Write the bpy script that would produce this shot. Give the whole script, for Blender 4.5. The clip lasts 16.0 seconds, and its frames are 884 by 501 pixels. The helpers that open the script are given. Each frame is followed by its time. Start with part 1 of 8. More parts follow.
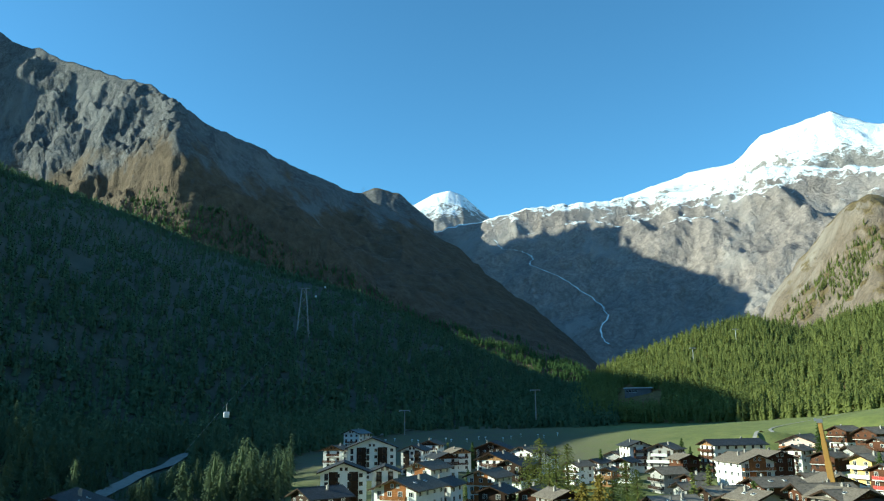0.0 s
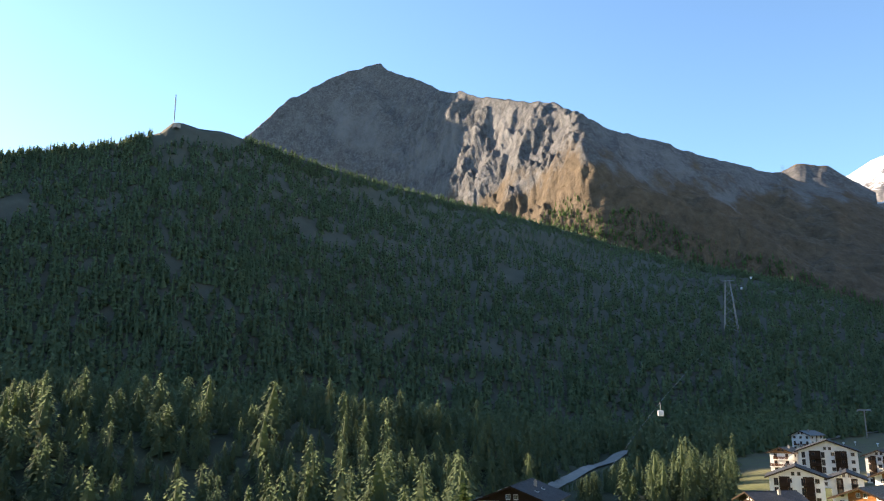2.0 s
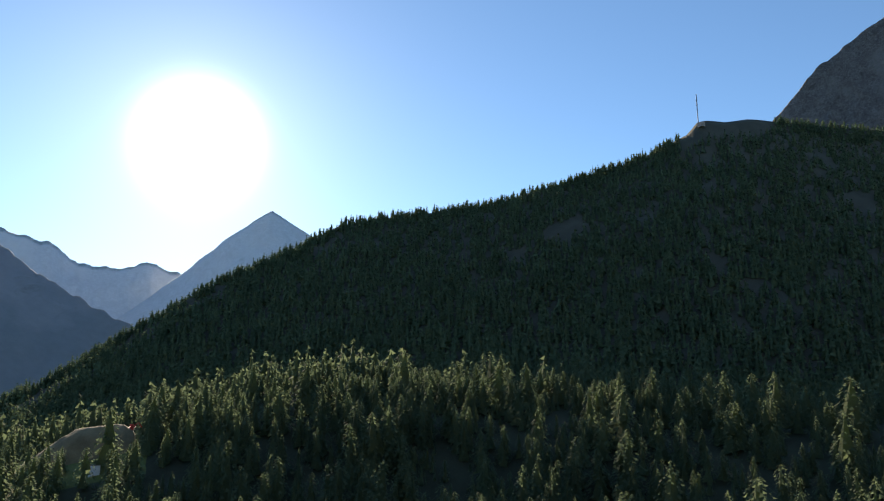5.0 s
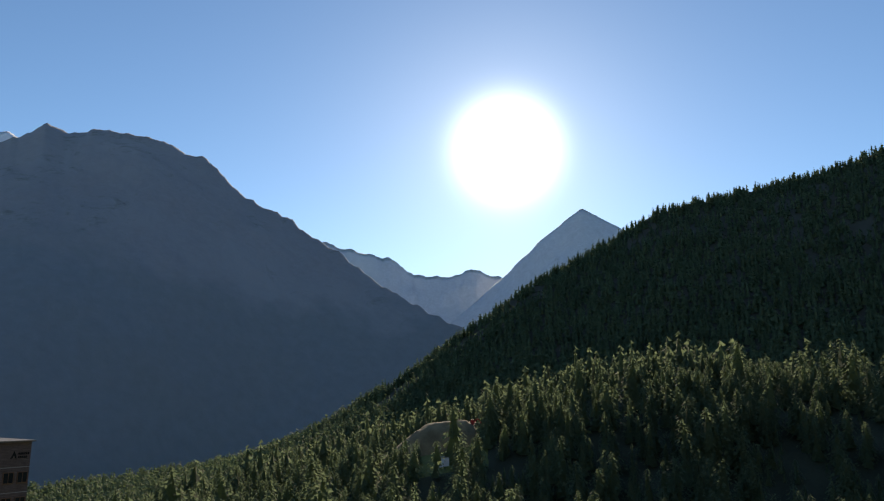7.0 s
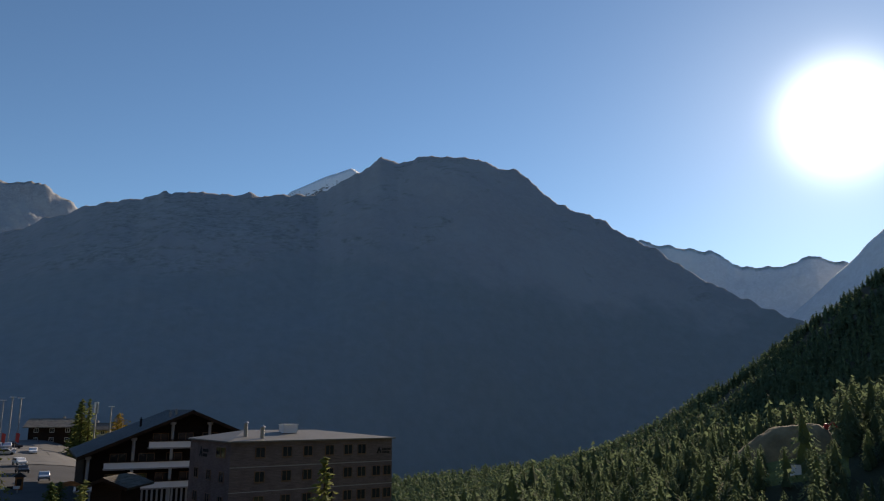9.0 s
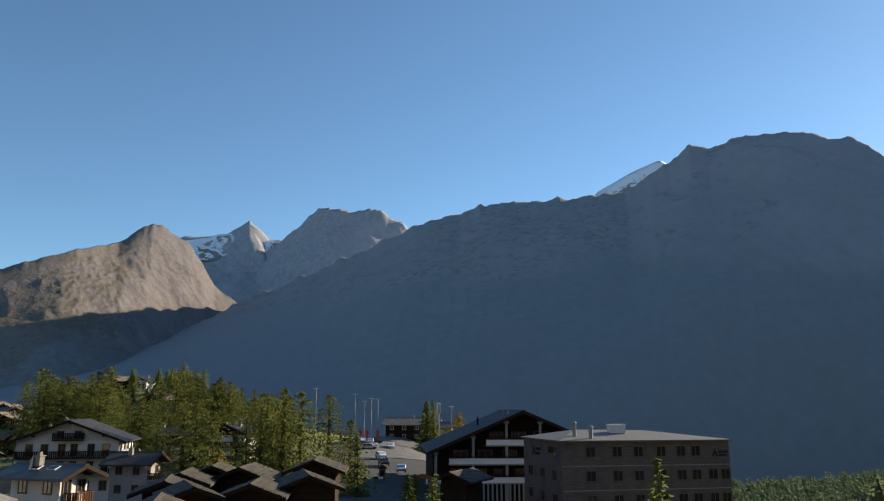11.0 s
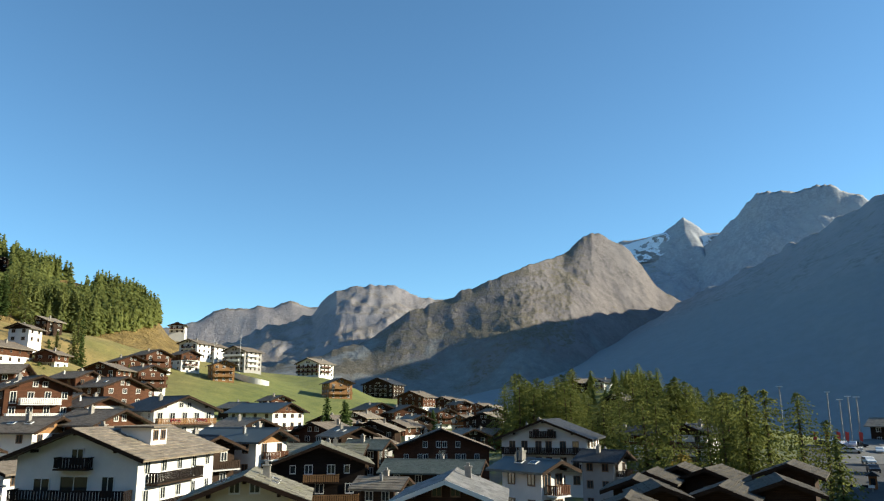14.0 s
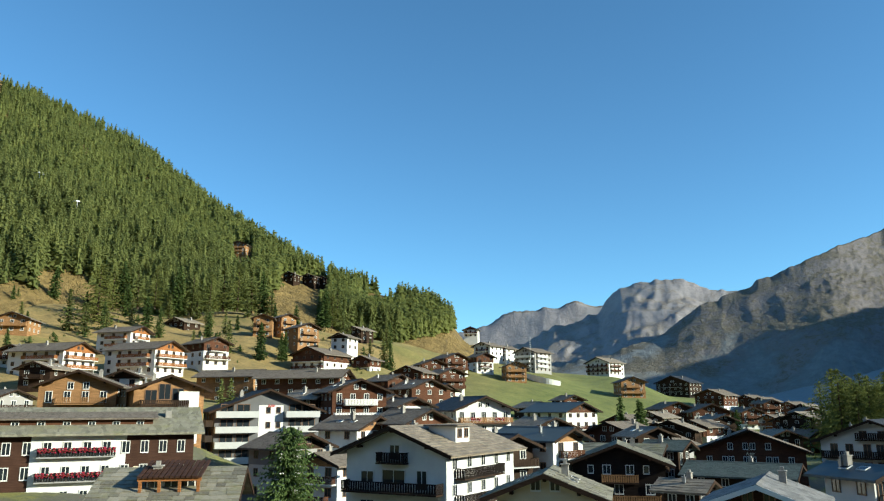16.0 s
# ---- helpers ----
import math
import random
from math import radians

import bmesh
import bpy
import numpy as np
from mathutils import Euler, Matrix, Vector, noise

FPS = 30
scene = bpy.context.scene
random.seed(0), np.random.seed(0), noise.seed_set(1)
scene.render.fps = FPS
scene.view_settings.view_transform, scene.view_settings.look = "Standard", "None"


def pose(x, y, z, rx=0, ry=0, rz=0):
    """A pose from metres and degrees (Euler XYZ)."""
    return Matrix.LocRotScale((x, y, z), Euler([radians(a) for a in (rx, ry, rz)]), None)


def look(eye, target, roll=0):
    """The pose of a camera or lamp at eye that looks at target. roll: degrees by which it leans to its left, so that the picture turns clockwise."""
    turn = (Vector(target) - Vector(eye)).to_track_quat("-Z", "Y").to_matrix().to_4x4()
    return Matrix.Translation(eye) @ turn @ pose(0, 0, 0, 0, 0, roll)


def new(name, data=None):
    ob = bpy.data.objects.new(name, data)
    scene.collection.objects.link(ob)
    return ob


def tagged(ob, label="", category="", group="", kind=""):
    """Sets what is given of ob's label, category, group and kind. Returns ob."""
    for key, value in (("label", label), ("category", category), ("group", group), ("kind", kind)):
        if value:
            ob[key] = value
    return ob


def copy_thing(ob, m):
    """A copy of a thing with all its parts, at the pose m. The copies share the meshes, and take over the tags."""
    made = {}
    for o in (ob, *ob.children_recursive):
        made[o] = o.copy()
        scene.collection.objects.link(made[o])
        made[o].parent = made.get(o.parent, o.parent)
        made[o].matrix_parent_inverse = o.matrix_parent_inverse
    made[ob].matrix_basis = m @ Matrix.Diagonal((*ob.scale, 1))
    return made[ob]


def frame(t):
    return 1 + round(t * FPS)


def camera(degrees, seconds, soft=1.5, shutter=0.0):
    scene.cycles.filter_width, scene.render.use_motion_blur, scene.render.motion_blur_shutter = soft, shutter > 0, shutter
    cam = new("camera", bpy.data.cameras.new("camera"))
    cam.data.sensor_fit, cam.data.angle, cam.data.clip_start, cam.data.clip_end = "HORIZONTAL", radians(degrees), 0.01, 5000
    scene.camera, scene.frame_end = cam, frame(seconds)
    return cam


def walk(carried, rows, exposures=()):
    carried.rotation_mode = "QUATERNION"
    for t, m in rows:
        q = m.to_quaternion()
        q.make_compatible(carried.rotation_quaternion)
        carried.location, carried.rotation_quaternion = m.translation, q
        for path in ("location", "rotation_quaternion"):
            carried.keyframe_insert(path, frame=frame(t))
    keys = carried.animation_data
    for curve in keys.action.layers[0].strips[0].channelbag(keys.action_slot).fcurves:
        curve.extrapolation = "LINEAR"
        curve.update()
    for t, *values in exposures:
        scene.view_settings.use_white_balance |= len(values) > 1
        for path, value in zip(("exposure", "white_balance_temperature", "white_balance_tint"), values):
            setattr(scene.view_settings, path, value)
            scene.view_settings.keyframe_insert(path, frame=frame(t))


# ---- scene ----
cam = camera(61.24, 16.0, soft=1.2)
EYE = Vector((0.0, 0.0, 30.0))
PATH = [
    (0.0, -0.00, 12.07, 0.58),
    (0.5, 8.20, 12.14, 0.55),
    (1.0, 16.23, 12.17, 0.43),
    (1.5, 24.06, 12.18, 0.36),
    (2.0, 31.72, 12.21, 0.27),
    (2.5, 39.30, 12.21, 0.22),
    (3.0, 45.80, 12.19, 0.09),
    (3.5, 50.85, 12.18, -0.01),
    (4.0, 54.39, 12.15, 0.07),
    (4.5, 64.24, 12.16, 0.01),
    (5.0, 72.48, 12.13, -0.11),
    (5.2, 75.10, 12.09, -0.18),
    (7.3, 100.32, 11.95, 0.11),
    (7.5, 102.69, 12.03, -0.02),
    (8.0, 108.51, 12.05, 0.05),
    (8.5, 114.98, 12.01, 0.03),
    (9.0, 121.09, 12.03, 0.04),
    (9.5, 127.37, 12.01, 0.17),
    (11.8, 154.14, 12.02, 0.05),
    (12.0, 156.35, 12.02, 0.14),
    (12.5, 161.96, 12.03, 0.14),
    (13.0, 167.51, 12.05, 0.14),
    (13.5, 173.14, 12.05, 0.13),
    (14.0, 178.56, 12.06, 0.15),
    (14.5, 184.17, 12.07, 0.13),
    (15.0, 189.48, 12.07, 0.12),
    (15.5, 194.84, 12.07, 0.13),
    (16.0, 200.29, 12.09, 0.21),
]
# seconds, stops, kelvin, tint
EXPOSURE = [(0.0, 1.15, 5500, -26), (0.5, 1.5, 5900, -20), (1.5, 1.95, 7100, -2), (2.5, 2.0, 7600, 8), (3.5, 1.72, 7500, 9), (5.0, 0.9, 6900, 3), (8.0, 0.38, 7000, 5), (9.0, 0.25, 6900, 5), (12.0, 1.0, 7000, -3), (13.0, 1.05, 6800, -5), (16.0, 0.93, 5800, -15)]
walk(cam, [(t, pose(*EYE, 90 + pitch, roll, yaw)) for t, yaw, pitch, roll in PATH], EXPOSURE)

# ---- sky and sun: low sun over the end of the valley
SUN_AZ, SUN_EL = 91.5, 19.5
world = bpy.data.worlds.new("sky")
scene.world = world
world.use_nodes = True
wn = world.node_tree
sky = wn.nodes.new("ShaderNodeTexSky")
sky.sky_type, sky.sun_disc = "NISHITA", False
sky.sun_elevation, sky.sun_rotation = radians(SUN_EL), radians(-SUN_AZ)
sky.altitude, sky.air_density, sky.dust_density, sky.ozone_density = 1800, 1.0, 0.38, 4.2
wn.nodes["Background"].inputs[1].default_value = 0.11
SUN_WAY = (-math.sin(radians(SUN_AZ)) * math.cos(radians(SUN_EL)), math.cos(radians(SUN_AZ)) * math.cos(radians(SUN_EL)), math.sin(radians(SUN_EL)))


def world_math(op, a, b=0.0):
    n = wn.nodes.new("ShaderNodeMath")
    n.operation = op
    for value, socket in zip((a, b), n.inputs):
        if isinstance(value, (int, float)):
            socket.default_value = value
        else:
            wn.links.new(value, socket)
    return n.outputs[0]


# sun glare painted into the sky, core and ring, by the angle from it in degrees
away = wn.nodes.new("ShaderNodeVectorMath")
away.operation = "DOT_PRODUCT"
away.inputs[1].default_value = SUN_WAY
wn.links.new(wn.nodes.new("ShaderNodeTexCoord").outputs["Generated"], away.inputs[0])
angle = world_math("MULTIPLY", world_math("ARCCOSINE", world_math("MINIMUM", away.outputs["Value"], 0.99999)), 57.2958)
core = world_math("MULTIPLY", world_math("EXPONENT", world_math("MULTIPLY", world_math("POWER", world_math("DIVIDE", angle, 3.6), 3.0), -1.0)), 1.1 / 0.11)
ring = world_math("MULTIPLY", world_math("EXPONENT", world_math("DIVIDE", angle, -4.5)), 0.3 / 0.11)
glow_colour = wn.nodes.new("ShaderNodeVectorMath")
glow_colour.operation = "SCALE"
glow_colour.inputs[0].default_value = (1.0, 0.98, 0.96)
wn.links.new(world_math("ADD", core, ring), glow_colour.inputs["Scale"])
whole = wn.nodes.new("ShaderNodeVectorMath")
wn.links.new(sky.outputs[0], whole.inputs[0])
wn.links.new(glow_colour.outputs[0], whole.inputs[1])
wn.links.new(whole.outputs[0], wn.nodes["Background"].inputs[0])
sun = new("sun", bpy.data.lights.new("sun", "SUN"))
sun.data.energy, sun.data.angle, sun.data.color = 5.0, radians(0.53), (1.0, 0.82, 0.68)
sun.matrix_world = look((0, 0, 0), (math.sin(radians(SUN_AZ)) * math.cos(radians(SUN_EL)), -math.cos(radians(SUN_AZ)) * math.cos(radians(SUN_EL)), -math.sin(radians(SUN_EL))))
sun.location = (-300, 0, 400)


# ---- materials
def nodes_of(name):
    m = bpy.data.materials.new(name)
    m.use_nodes = True
    nt = m.node_tree
    return m, nt, nt.nodes["Principled BSDF"]


def noise_node(nt, scale, detail=5.0, rough=0.6, vector=None, distortion=0.0):
    n = nt.nodes.new("ShaderNodeTexNoise")
    n.inputs["Scale"].default_value, n.inputs["Detail"].default_value = scale, detail
    n.inputs["Roughness"].default_value, n.inputs["Distortion"].default_value = rough, distortion
    if vector is not None:
        nt.links.new(vector, n.inputs["Vector"])
    return n.outputs["Fac"]


def ramp_node(nt, fac, stops):
    r = nt.nodes.new("ShaderNodeValToRGB")
    while len(r.color_ramp.elements) < len(stops):
        r.color_ramp.elements.new(0.5)
    for e, (p, c) in zip(r.color_ramp.elements, stops):
        e.position, e.color = p, (*c, 1) if len(c) == 3 else c
    nt.links.new(fac, r.inputs[0])
    return r.outputs[0]


def mix_node(nt, fac, a, b, kind="MIX"):
    n = nt.nodes.new("ShaderNodeMix")
    n.data_type, n.blend_type = "RGBA", kind
    for value, socket in ((fac, n.inputs[0]), (a, n.inputs[6]), (b, n.inputs[7])):
        if isinstance(value, (int, float)):
            socket.default_value = value
        elif isinstance(value, tuple):
            socket.default_value = (*value, 1)
        else:
            nt.links.new(value, socket)
    return n.outputs[2]


def math_node(nt, op, a, b=0.0, c=0.0):
    n = nt.nodes.new("ShaderNodeMath")
    n.operation = op
    for value, socket in zip((a, b, c), n.inputs):
        if isinstance(value, (int, float)):
            socket.default_value = value
        else:
            nt.links.new(value, socket)
    return n.outputs[0]


def band_node(nt, value, lo, hi):
    n = nt.nodes.new("ShaderNodeMapRange")
    n.inputs[1].default_value, n.inputs[2].default_value = lo, hi
    nt.links.new(value, n.inputs[0])
    return n.outputs[0]


def bump_node(nt, bsdf, height, strength, distance):
    b = nt.nodes.new("ShaderNodeBump")
    b.inputs["Strength"].default_value, b.inputs["Distance"].default_value = strength, distance
    nt.links.new(height, b.inputs["Height"])
    nt.links.new(b.outputs[0], bsdf.inputs["Normal"])


def place_node(nt):
    g = nt.nodes.new("ShaderNodeNewGeometry")
    s = nt.nodes.new("ShaderNodeSeparateXYZ")
    nt.links.new(g.outputs["Position"], s.inputs[0])
    u = nt.nodes.new("ShaderNodeSeparateXYZ")
    nt.links.new(g.outputs["Normal"], u.inputs[0])
    return g.outputs["Position"], s.outputs[2], u.outputs[2], g.outputs["Random Per Island"]


def plain(name, colour, vary=0.25, scale=1.5, rough=0.8, metal=0.0, bump=0.15, fine=18.0):
    """A surface with stains at one scale and grain at another."""
    m, nt, bsdf = nodes_of(name)
    co = nt.nodes.new("ShaderNodeTexCoord").outputs["Object"]
    stain, grain = noise_node(nt, scale, 6, 0.65, co), noise_node(nt, fine, 4, 0.6, co)
    ob = nt.nodes.new("ShaderNodeObjectInfo").outputs["Random"]
    dark, light = tuple(c * (1 - vary) for c in colour), tuple(min(1, c * (1 + vary * 0.6)) for c in colour)
    c = ramp_node(nt, stain, [(0.3, dark), (0.7, light)])
    c = mix_node(nt, 0.25, c, ramp_node(nt, grain, [(0.3, dark), (0.7, light)]))
    c = mix_node(nt, math_node(nt, "MULTIPLY", ob, 0.3), c, dark)
    nt.links.new(c, bsdf.inputs["Base Color"])
    bsdf.inputs["Roughness"].default_value, bsdf.inputs["Metallic"].default_value = rough, metal
    bsdf.inputs["Specular IOR Level"].default_value = 0.2 if rough > 0.7 else 0.5
    bump_node(nt, bsdf, grain, bump, 0.05)
    return m


def timber(name, colour, rough=0.75):
    """Horizontal boards with grain, joints every 0.18 m, and weathering."""
    m, nt, bsdf = nodes_of(name)
    co = nt.nodes.new("ShaderNodeTexCoord").outputs["Object"]
    s = nt.nodes.new("ShaderNodeSeparateXYZ")
    nt.links.new(co, s.inputs[0])
    board = math_node(nt, "FRACT", math_node(nt, "DIVIDE", s.outputs[2], 0.18))
    joint = band_node(nt, math_node(nt, "ABSOLUTE", math_node(nt, "SUBTRACT", board, 0.5)), 0.42, 0.49)
    mapping = nt.nodes.new("ShaderNodeMapping")
    mapping.inputs["Scale"].default_value = (0.6, 0.6, 14)
    nt.links.new(co, mapping.inputs[0])
    grain, stain = noise_node(nt, 1.2, 5, 0.6, mapping.outputs[0]), noise_node(nt, 0.5, 4, 0.6, co)
    dark = tuple(c * 0.45 for c in colour)
    c = ramp_node(nt, grain, [(0.28, dark), (0.72, tuple(min(1, c * 1.35) for c in colour))])
    c = mix_node(nt, band_node(nt, stain, 0.45, 0.75), c, tuple(c * 0.6 for c in colour))
    c = mix_node(nt, math_node(nt, "MULTIPLY", joint, 0.7), c, tuple(c * 0.2 for c in colour))
    nt.links.new(c, bsdf.inputs["Base Color"])
    bsdf.inputs["Roughness"].default_value = rough
    bsdf.inputs["Specular IOR Level"].default_value = 0.12
    bump_node(nt, bsdf, math_node(nt, "SUBTRACT", grain, joint), 0.4, 0.03)
    return m


def slabs(name, colour, size=0.7, lichen=(0.3, 0.27, 0.2), rough=0.7):
    """Stone slabs or sheets laid in courses, uneven in tone."""
    m, nt, bsdf = nodes_of(name)
    co = nt.nodes.new("ShaderNodeTexCoord").outputs["Object"]
    mapping = nt.nodes.new("ShaderNodeMapping")
    mapping.inputs["Scale"].default_value = (1.7 / size, 0.8 / size, 1.7 / size)
    nt.links.new(co, mapping.inputs[0])
    v = nt.nodes.new("ShaderNodeTexVoronoi")
    v.inputs["Scale"].default_value = 1.0
    nt.links.new(mapping.outputs[0], v.inputs["Vector"])
    bw = nt.nodes.new("ShaderNodeRGBToBW")
    nt.links.new(v.outputs["Color"], bw.inputs[0])
    fine = noise_node(nt, 9, 5, 0.6, co)
    c = ramp_node(nt, bw.outputs[0], [(0.15, tuple(c * 0.55 for c in colour)), (0.85, tuple(min(1, c * 1.35) for c in colour))])
    tone = nt.nodes.new("ShaderNodeNewGeometry").outputs["Random Per Island"]
    c = mix_node(nt, math_node(nt, "MULTIPLY", tone, 0.55), c, tuple(c * 0.5 for c in colour))
    c = mix_node(nt, band_node(nt, noise_node(nt, 0.6, 5, 0.65, co), 0.5, 0.72), c, lichen)
    c = mix_node(nt, 0.25, c, ramp_node(nt, fine, [(0.3, (0.02, 0.02, 0.02)), (0.7, tuple(min(1, c * 1.5) for c in colour))]))
    nt.links.new(c, bsdf.inputs["Base Color"])
    bsdf.inputs["Roughness"].default_value = rough
    bsdf.inputs["Specular IOR Level"].default_value = 0.2
    bump_node(nt, bsdf, math_node(nt, "ADD", bw.outputs[0], fine), 0.7, 0.06)
    return m


def foliage(name, dark, light, glow=0.35):
    """Needles: mottled green that lets light through."""
    m, nt, bsdf = nodes_of(name)
    p, z, up, island = place_node(nt)
    ob = nt.nodes.new("ShaderNodeObjectInfo").outputs["Random"]
    patch, fine = noise_node(nt, 0.035, 3, 0.6, p), noise_node(nt, 1.6, 3, 0.7, p)
    f = math_node(nt, "ADD", math_node(nt, "MULTIPLY", patch, 0.5), math_node(nt, "ADD", math_node(nt, "MULTIPLY", fine, 0.35), math_node(nt, "MULTIPLY", math_node(nt, "ADD", island, ob), 0.14)))
    c = ramp_node(nt, f, [(0.35, dark), (0.75, light)])
    nt.links.new(c, bsdf.inputs["Base Color"])
    bsdf.inputs["Roughness"].default_value = 0.85
    bsdf.inputs["Specular IOR Level"].default_value = 0.15
    t = nt.nodes.new("ShaderNodeBsdfTranslucent")
    nt.links.new(c, t.inputs[0])
    mix = nt.nodes.new("ShaderNodeMixShader")
    mix.inputs[0].default_value = glow
    nt.links.new(bsdf.outputs[0], mix.inputs[1])
    nt.links.new(t.outputs[0], mix.inputs[2])
    nt.links.new(mix.outputs[0], nt.nodes["Material Output"].inputs[0])
    return m


def mountain_mat(name, rock, grass, scree, grass_at, snow_z=None, snow_soft=60, scale=1.0, wood=None, wood_z=None, contrast=1.0):
    """Rock where it is steep, grass and scree where it is flatter, snow above a height, woods below one. A low contrast
    flattens the tones to stand for haze.
    """
    m, nt, bsdf = nodes_of(name)
    p, z, up, island = place_node(nt)
    fall = nt.nodes.new("ShaderNodeMapping")
    fall.inputs["Scale"].default_value = (1.0, 1.0, 0.75)
    nt.links.new(p, fall.inputs[0])
    q = fall.outputs[0]
    big, mid, fine = noise_node(nt, 0.004 * scale, 8, 0.6, q), noise_node(nt, 0.022 * scale, 8, 0.68, q, 1.4), noise_node(nt, 0.09 * scale, 6, 0.7, p)
    c = ramp_node(nt, mid, [(0.25, tuple(v * (1 - 0.5 * contrast) for v in rock)), (0.5, rock), (0.75, tuple(min(1, v * (1 + 0.45 * contrast)) for v in rock))])
    c = mix_node(nt, band_node(nt, fine, 0.45, 0.72), c, tuple(v * (1 - 0.45 * contrast) for v in rock))
    c = mix_node(nt, band_node(nt, big, 0.5, 0.68), c, scree)
    flat = math_node(nt, "ADD", up, math_node(nt, "MULTIPLY", math_node(nt, "SUBTRACT", mid, 0.5), 0.7))
    g = ramp_node(nt, fine, [(0.3, tuple(v * 0.55 for v in grass)), (0.7, tuple(v * 1.25 for v in grass))])
    c = mix_node(nt, band_node(nt, flat, grass_at, grass_at + 0.12), c, g)
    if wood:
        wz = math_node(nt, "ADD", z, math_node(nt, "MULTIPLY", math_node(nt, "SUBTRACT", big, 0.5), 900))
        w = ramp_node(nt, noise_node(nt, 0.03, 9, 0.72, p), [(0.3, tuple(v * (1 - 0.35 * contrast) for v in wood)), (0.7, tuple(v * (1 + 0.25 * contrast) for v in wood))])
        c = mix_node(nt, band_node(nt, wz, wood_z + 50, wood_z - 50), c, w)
    rough = 0.9
    if snow_z:
        sz = math_node(nt, "ADD", z, math_node(nt, "MULTIPLY", math_node(nt, "SUBTRACT", mid, 0.5), 560))
        sz = math_node(nt, "ADD", sz, math_node(nt, "MULTIPLY", math_node(nt, "SUBTRACT", up, 0.7), 650))
        c = mix_node(nt, band_node(nt, sz, snow_z - snow_soft * 0.4, snow_z + snow_soft * 0.4), c, (0.86, 0.88, 0.92))
    nt.links.new(c, bsdf.inputs["Base Color"])
    bsdf.inputs["Roughness"].default_value = rough
    bsdf.inputs["Specular IOR Level"].default_value = 0.2
    bump_node(nt, bsdf, math_node(nt, "ADD", mid, math_node(nt, "MULTIPLY", fine, 0.4)), 0.9 * contrast, 16.0 / scale)
    return m


def slab_piece_mat():
    """Single roof slabs: each its own tone, with grain and lichen."""
    m, nt, bsdf = nodes_of("single_stone_slab")
    p, z, up, island = place_node(nt)
    ob = nt.nodes.new("ShaderNodeObjectInfo").outputs["Random"]
    c = ramp_node(nt, ob, [(0.0, (0.10, 0.09, 0.07)), (0.5, (0.22, 0.205, 0.155)), (1.0, (0.34, 0.31, 0.245))])
    c = mix_node(nt, band_node(nt, noise_node(nt, 0.8, 5, 0.65, p), 0.5, 0.7), c, (0.21, 0.20, 0.105))
    fine = noise_node(nt, 7.0, 5, 0.65, p)
    c = mix_node(nt, 0.3, c, ramp_node(nt, fine, [(0.3, (0.04, 0.038, 0.03)), (0.7, (0.36, 0.33, 0.27))]))
    nt.links.new(c, bsdf.inputs["Base Color"])
    bsdf.inputs["Roughness"].default_value = 0.85
    bsdf.inputs["Specular IOR Level"].default_value = 0.2
    bump_node(nt, bsdf, fine, 0.5, 0.04)
    return m


def meadow_mat():
    m, nt, bsdf = nodes_of("meadow")
    p, z, up, island = place_node(nt)
    big, mid, fine = noise_node(nt, 0.013, 6, 0.6, p), noise_node(nt, 0.12, 6, 0.7, p), noise_node(nt, 1.1, 4, 0.7, p)
    c = ramp_node(nt, mid, [(0.25, (0.075, 0.095, 0.02)), (0.55, (0.15, 0.165, 0.036)), (0.8, (0.225, 0.205, 0.06))])
    s = nt.nodes.new("ShaderNodeSeparateXYZ")
    nt.links.new(p, s.inputs[0])
    dry = math_node(nt, "MULTIPLY", band_node(nt, big, 0.27, 0.48), math_node(nt, "MULTIPLY", band_node(nt, s.outputs[1], 100, -60), band_node(nt, s.outputs[0], 70, 150)))
    c = mix_node(nt, dry, c, ramp_node(nt, mid, [(0.3, (0.17, 0.125, 0.04)), (0.7, (0.35, 0.245, 0.09))]))
    # the ridge's shade painted as darker, browner grass on the valley meadow
    meadow_shade = math_node(nt, "MULTIPLY", band_node(nt, s.outputs[1], 250, 340), band_node(nt, s.outputs[0], 140, 60))
    c = mix_node(nt, math_node(nt, "MULTIPLY", meadow_shade, band_node(nt, mid, 0.2, 0.55)), c, (0.085, 0.078, 0.045))
    lanes = math_node(nt, "MULTIPLY", math_node(nt, "MULTIPLY", band_node(nt, s.outputs[1], -25, -50), band_node(nt, s.outputs[1], -215, -165)), math_node(nt, "MULTIPLY", band_node(nt, s.outputs[0], -95, -60), band_node(nt, s.outputs[0], 105, 70)))
    c = mix_node(nt, math_node(nt, "MULTIPLY", lanes, band_node(nt, mid, 0.62, 0.5)), c, (0.085, 0.082, 0.077))
    c = mix_node(nt, band_node(nt, fine, 0.5, 0.8), c, (0.07, 0.08, 0.025))
    nt.links.new(c, bsdf.inputs["Base Color"])
    bsdf.inputs["Roughness"].default_value = 0.95
    bump_node(nt, bsdf, fine, 0.5, 0.4)
    return m


def glass_mat():
    m, nt, bsdf = nodes_of("window_glass")
    bsdf.inputs["Base Color"].default_value = (0.02, 0.025, 0.03, 1)
    bsdf.inputs["Roughness"].default_value = 0.06
    bsdf.inputs["IOR"].default_value = 1.5
    bump_node(nt, bsdf, noise_node(nt, 0.7, 2), 0.08, 0.05)
    return m


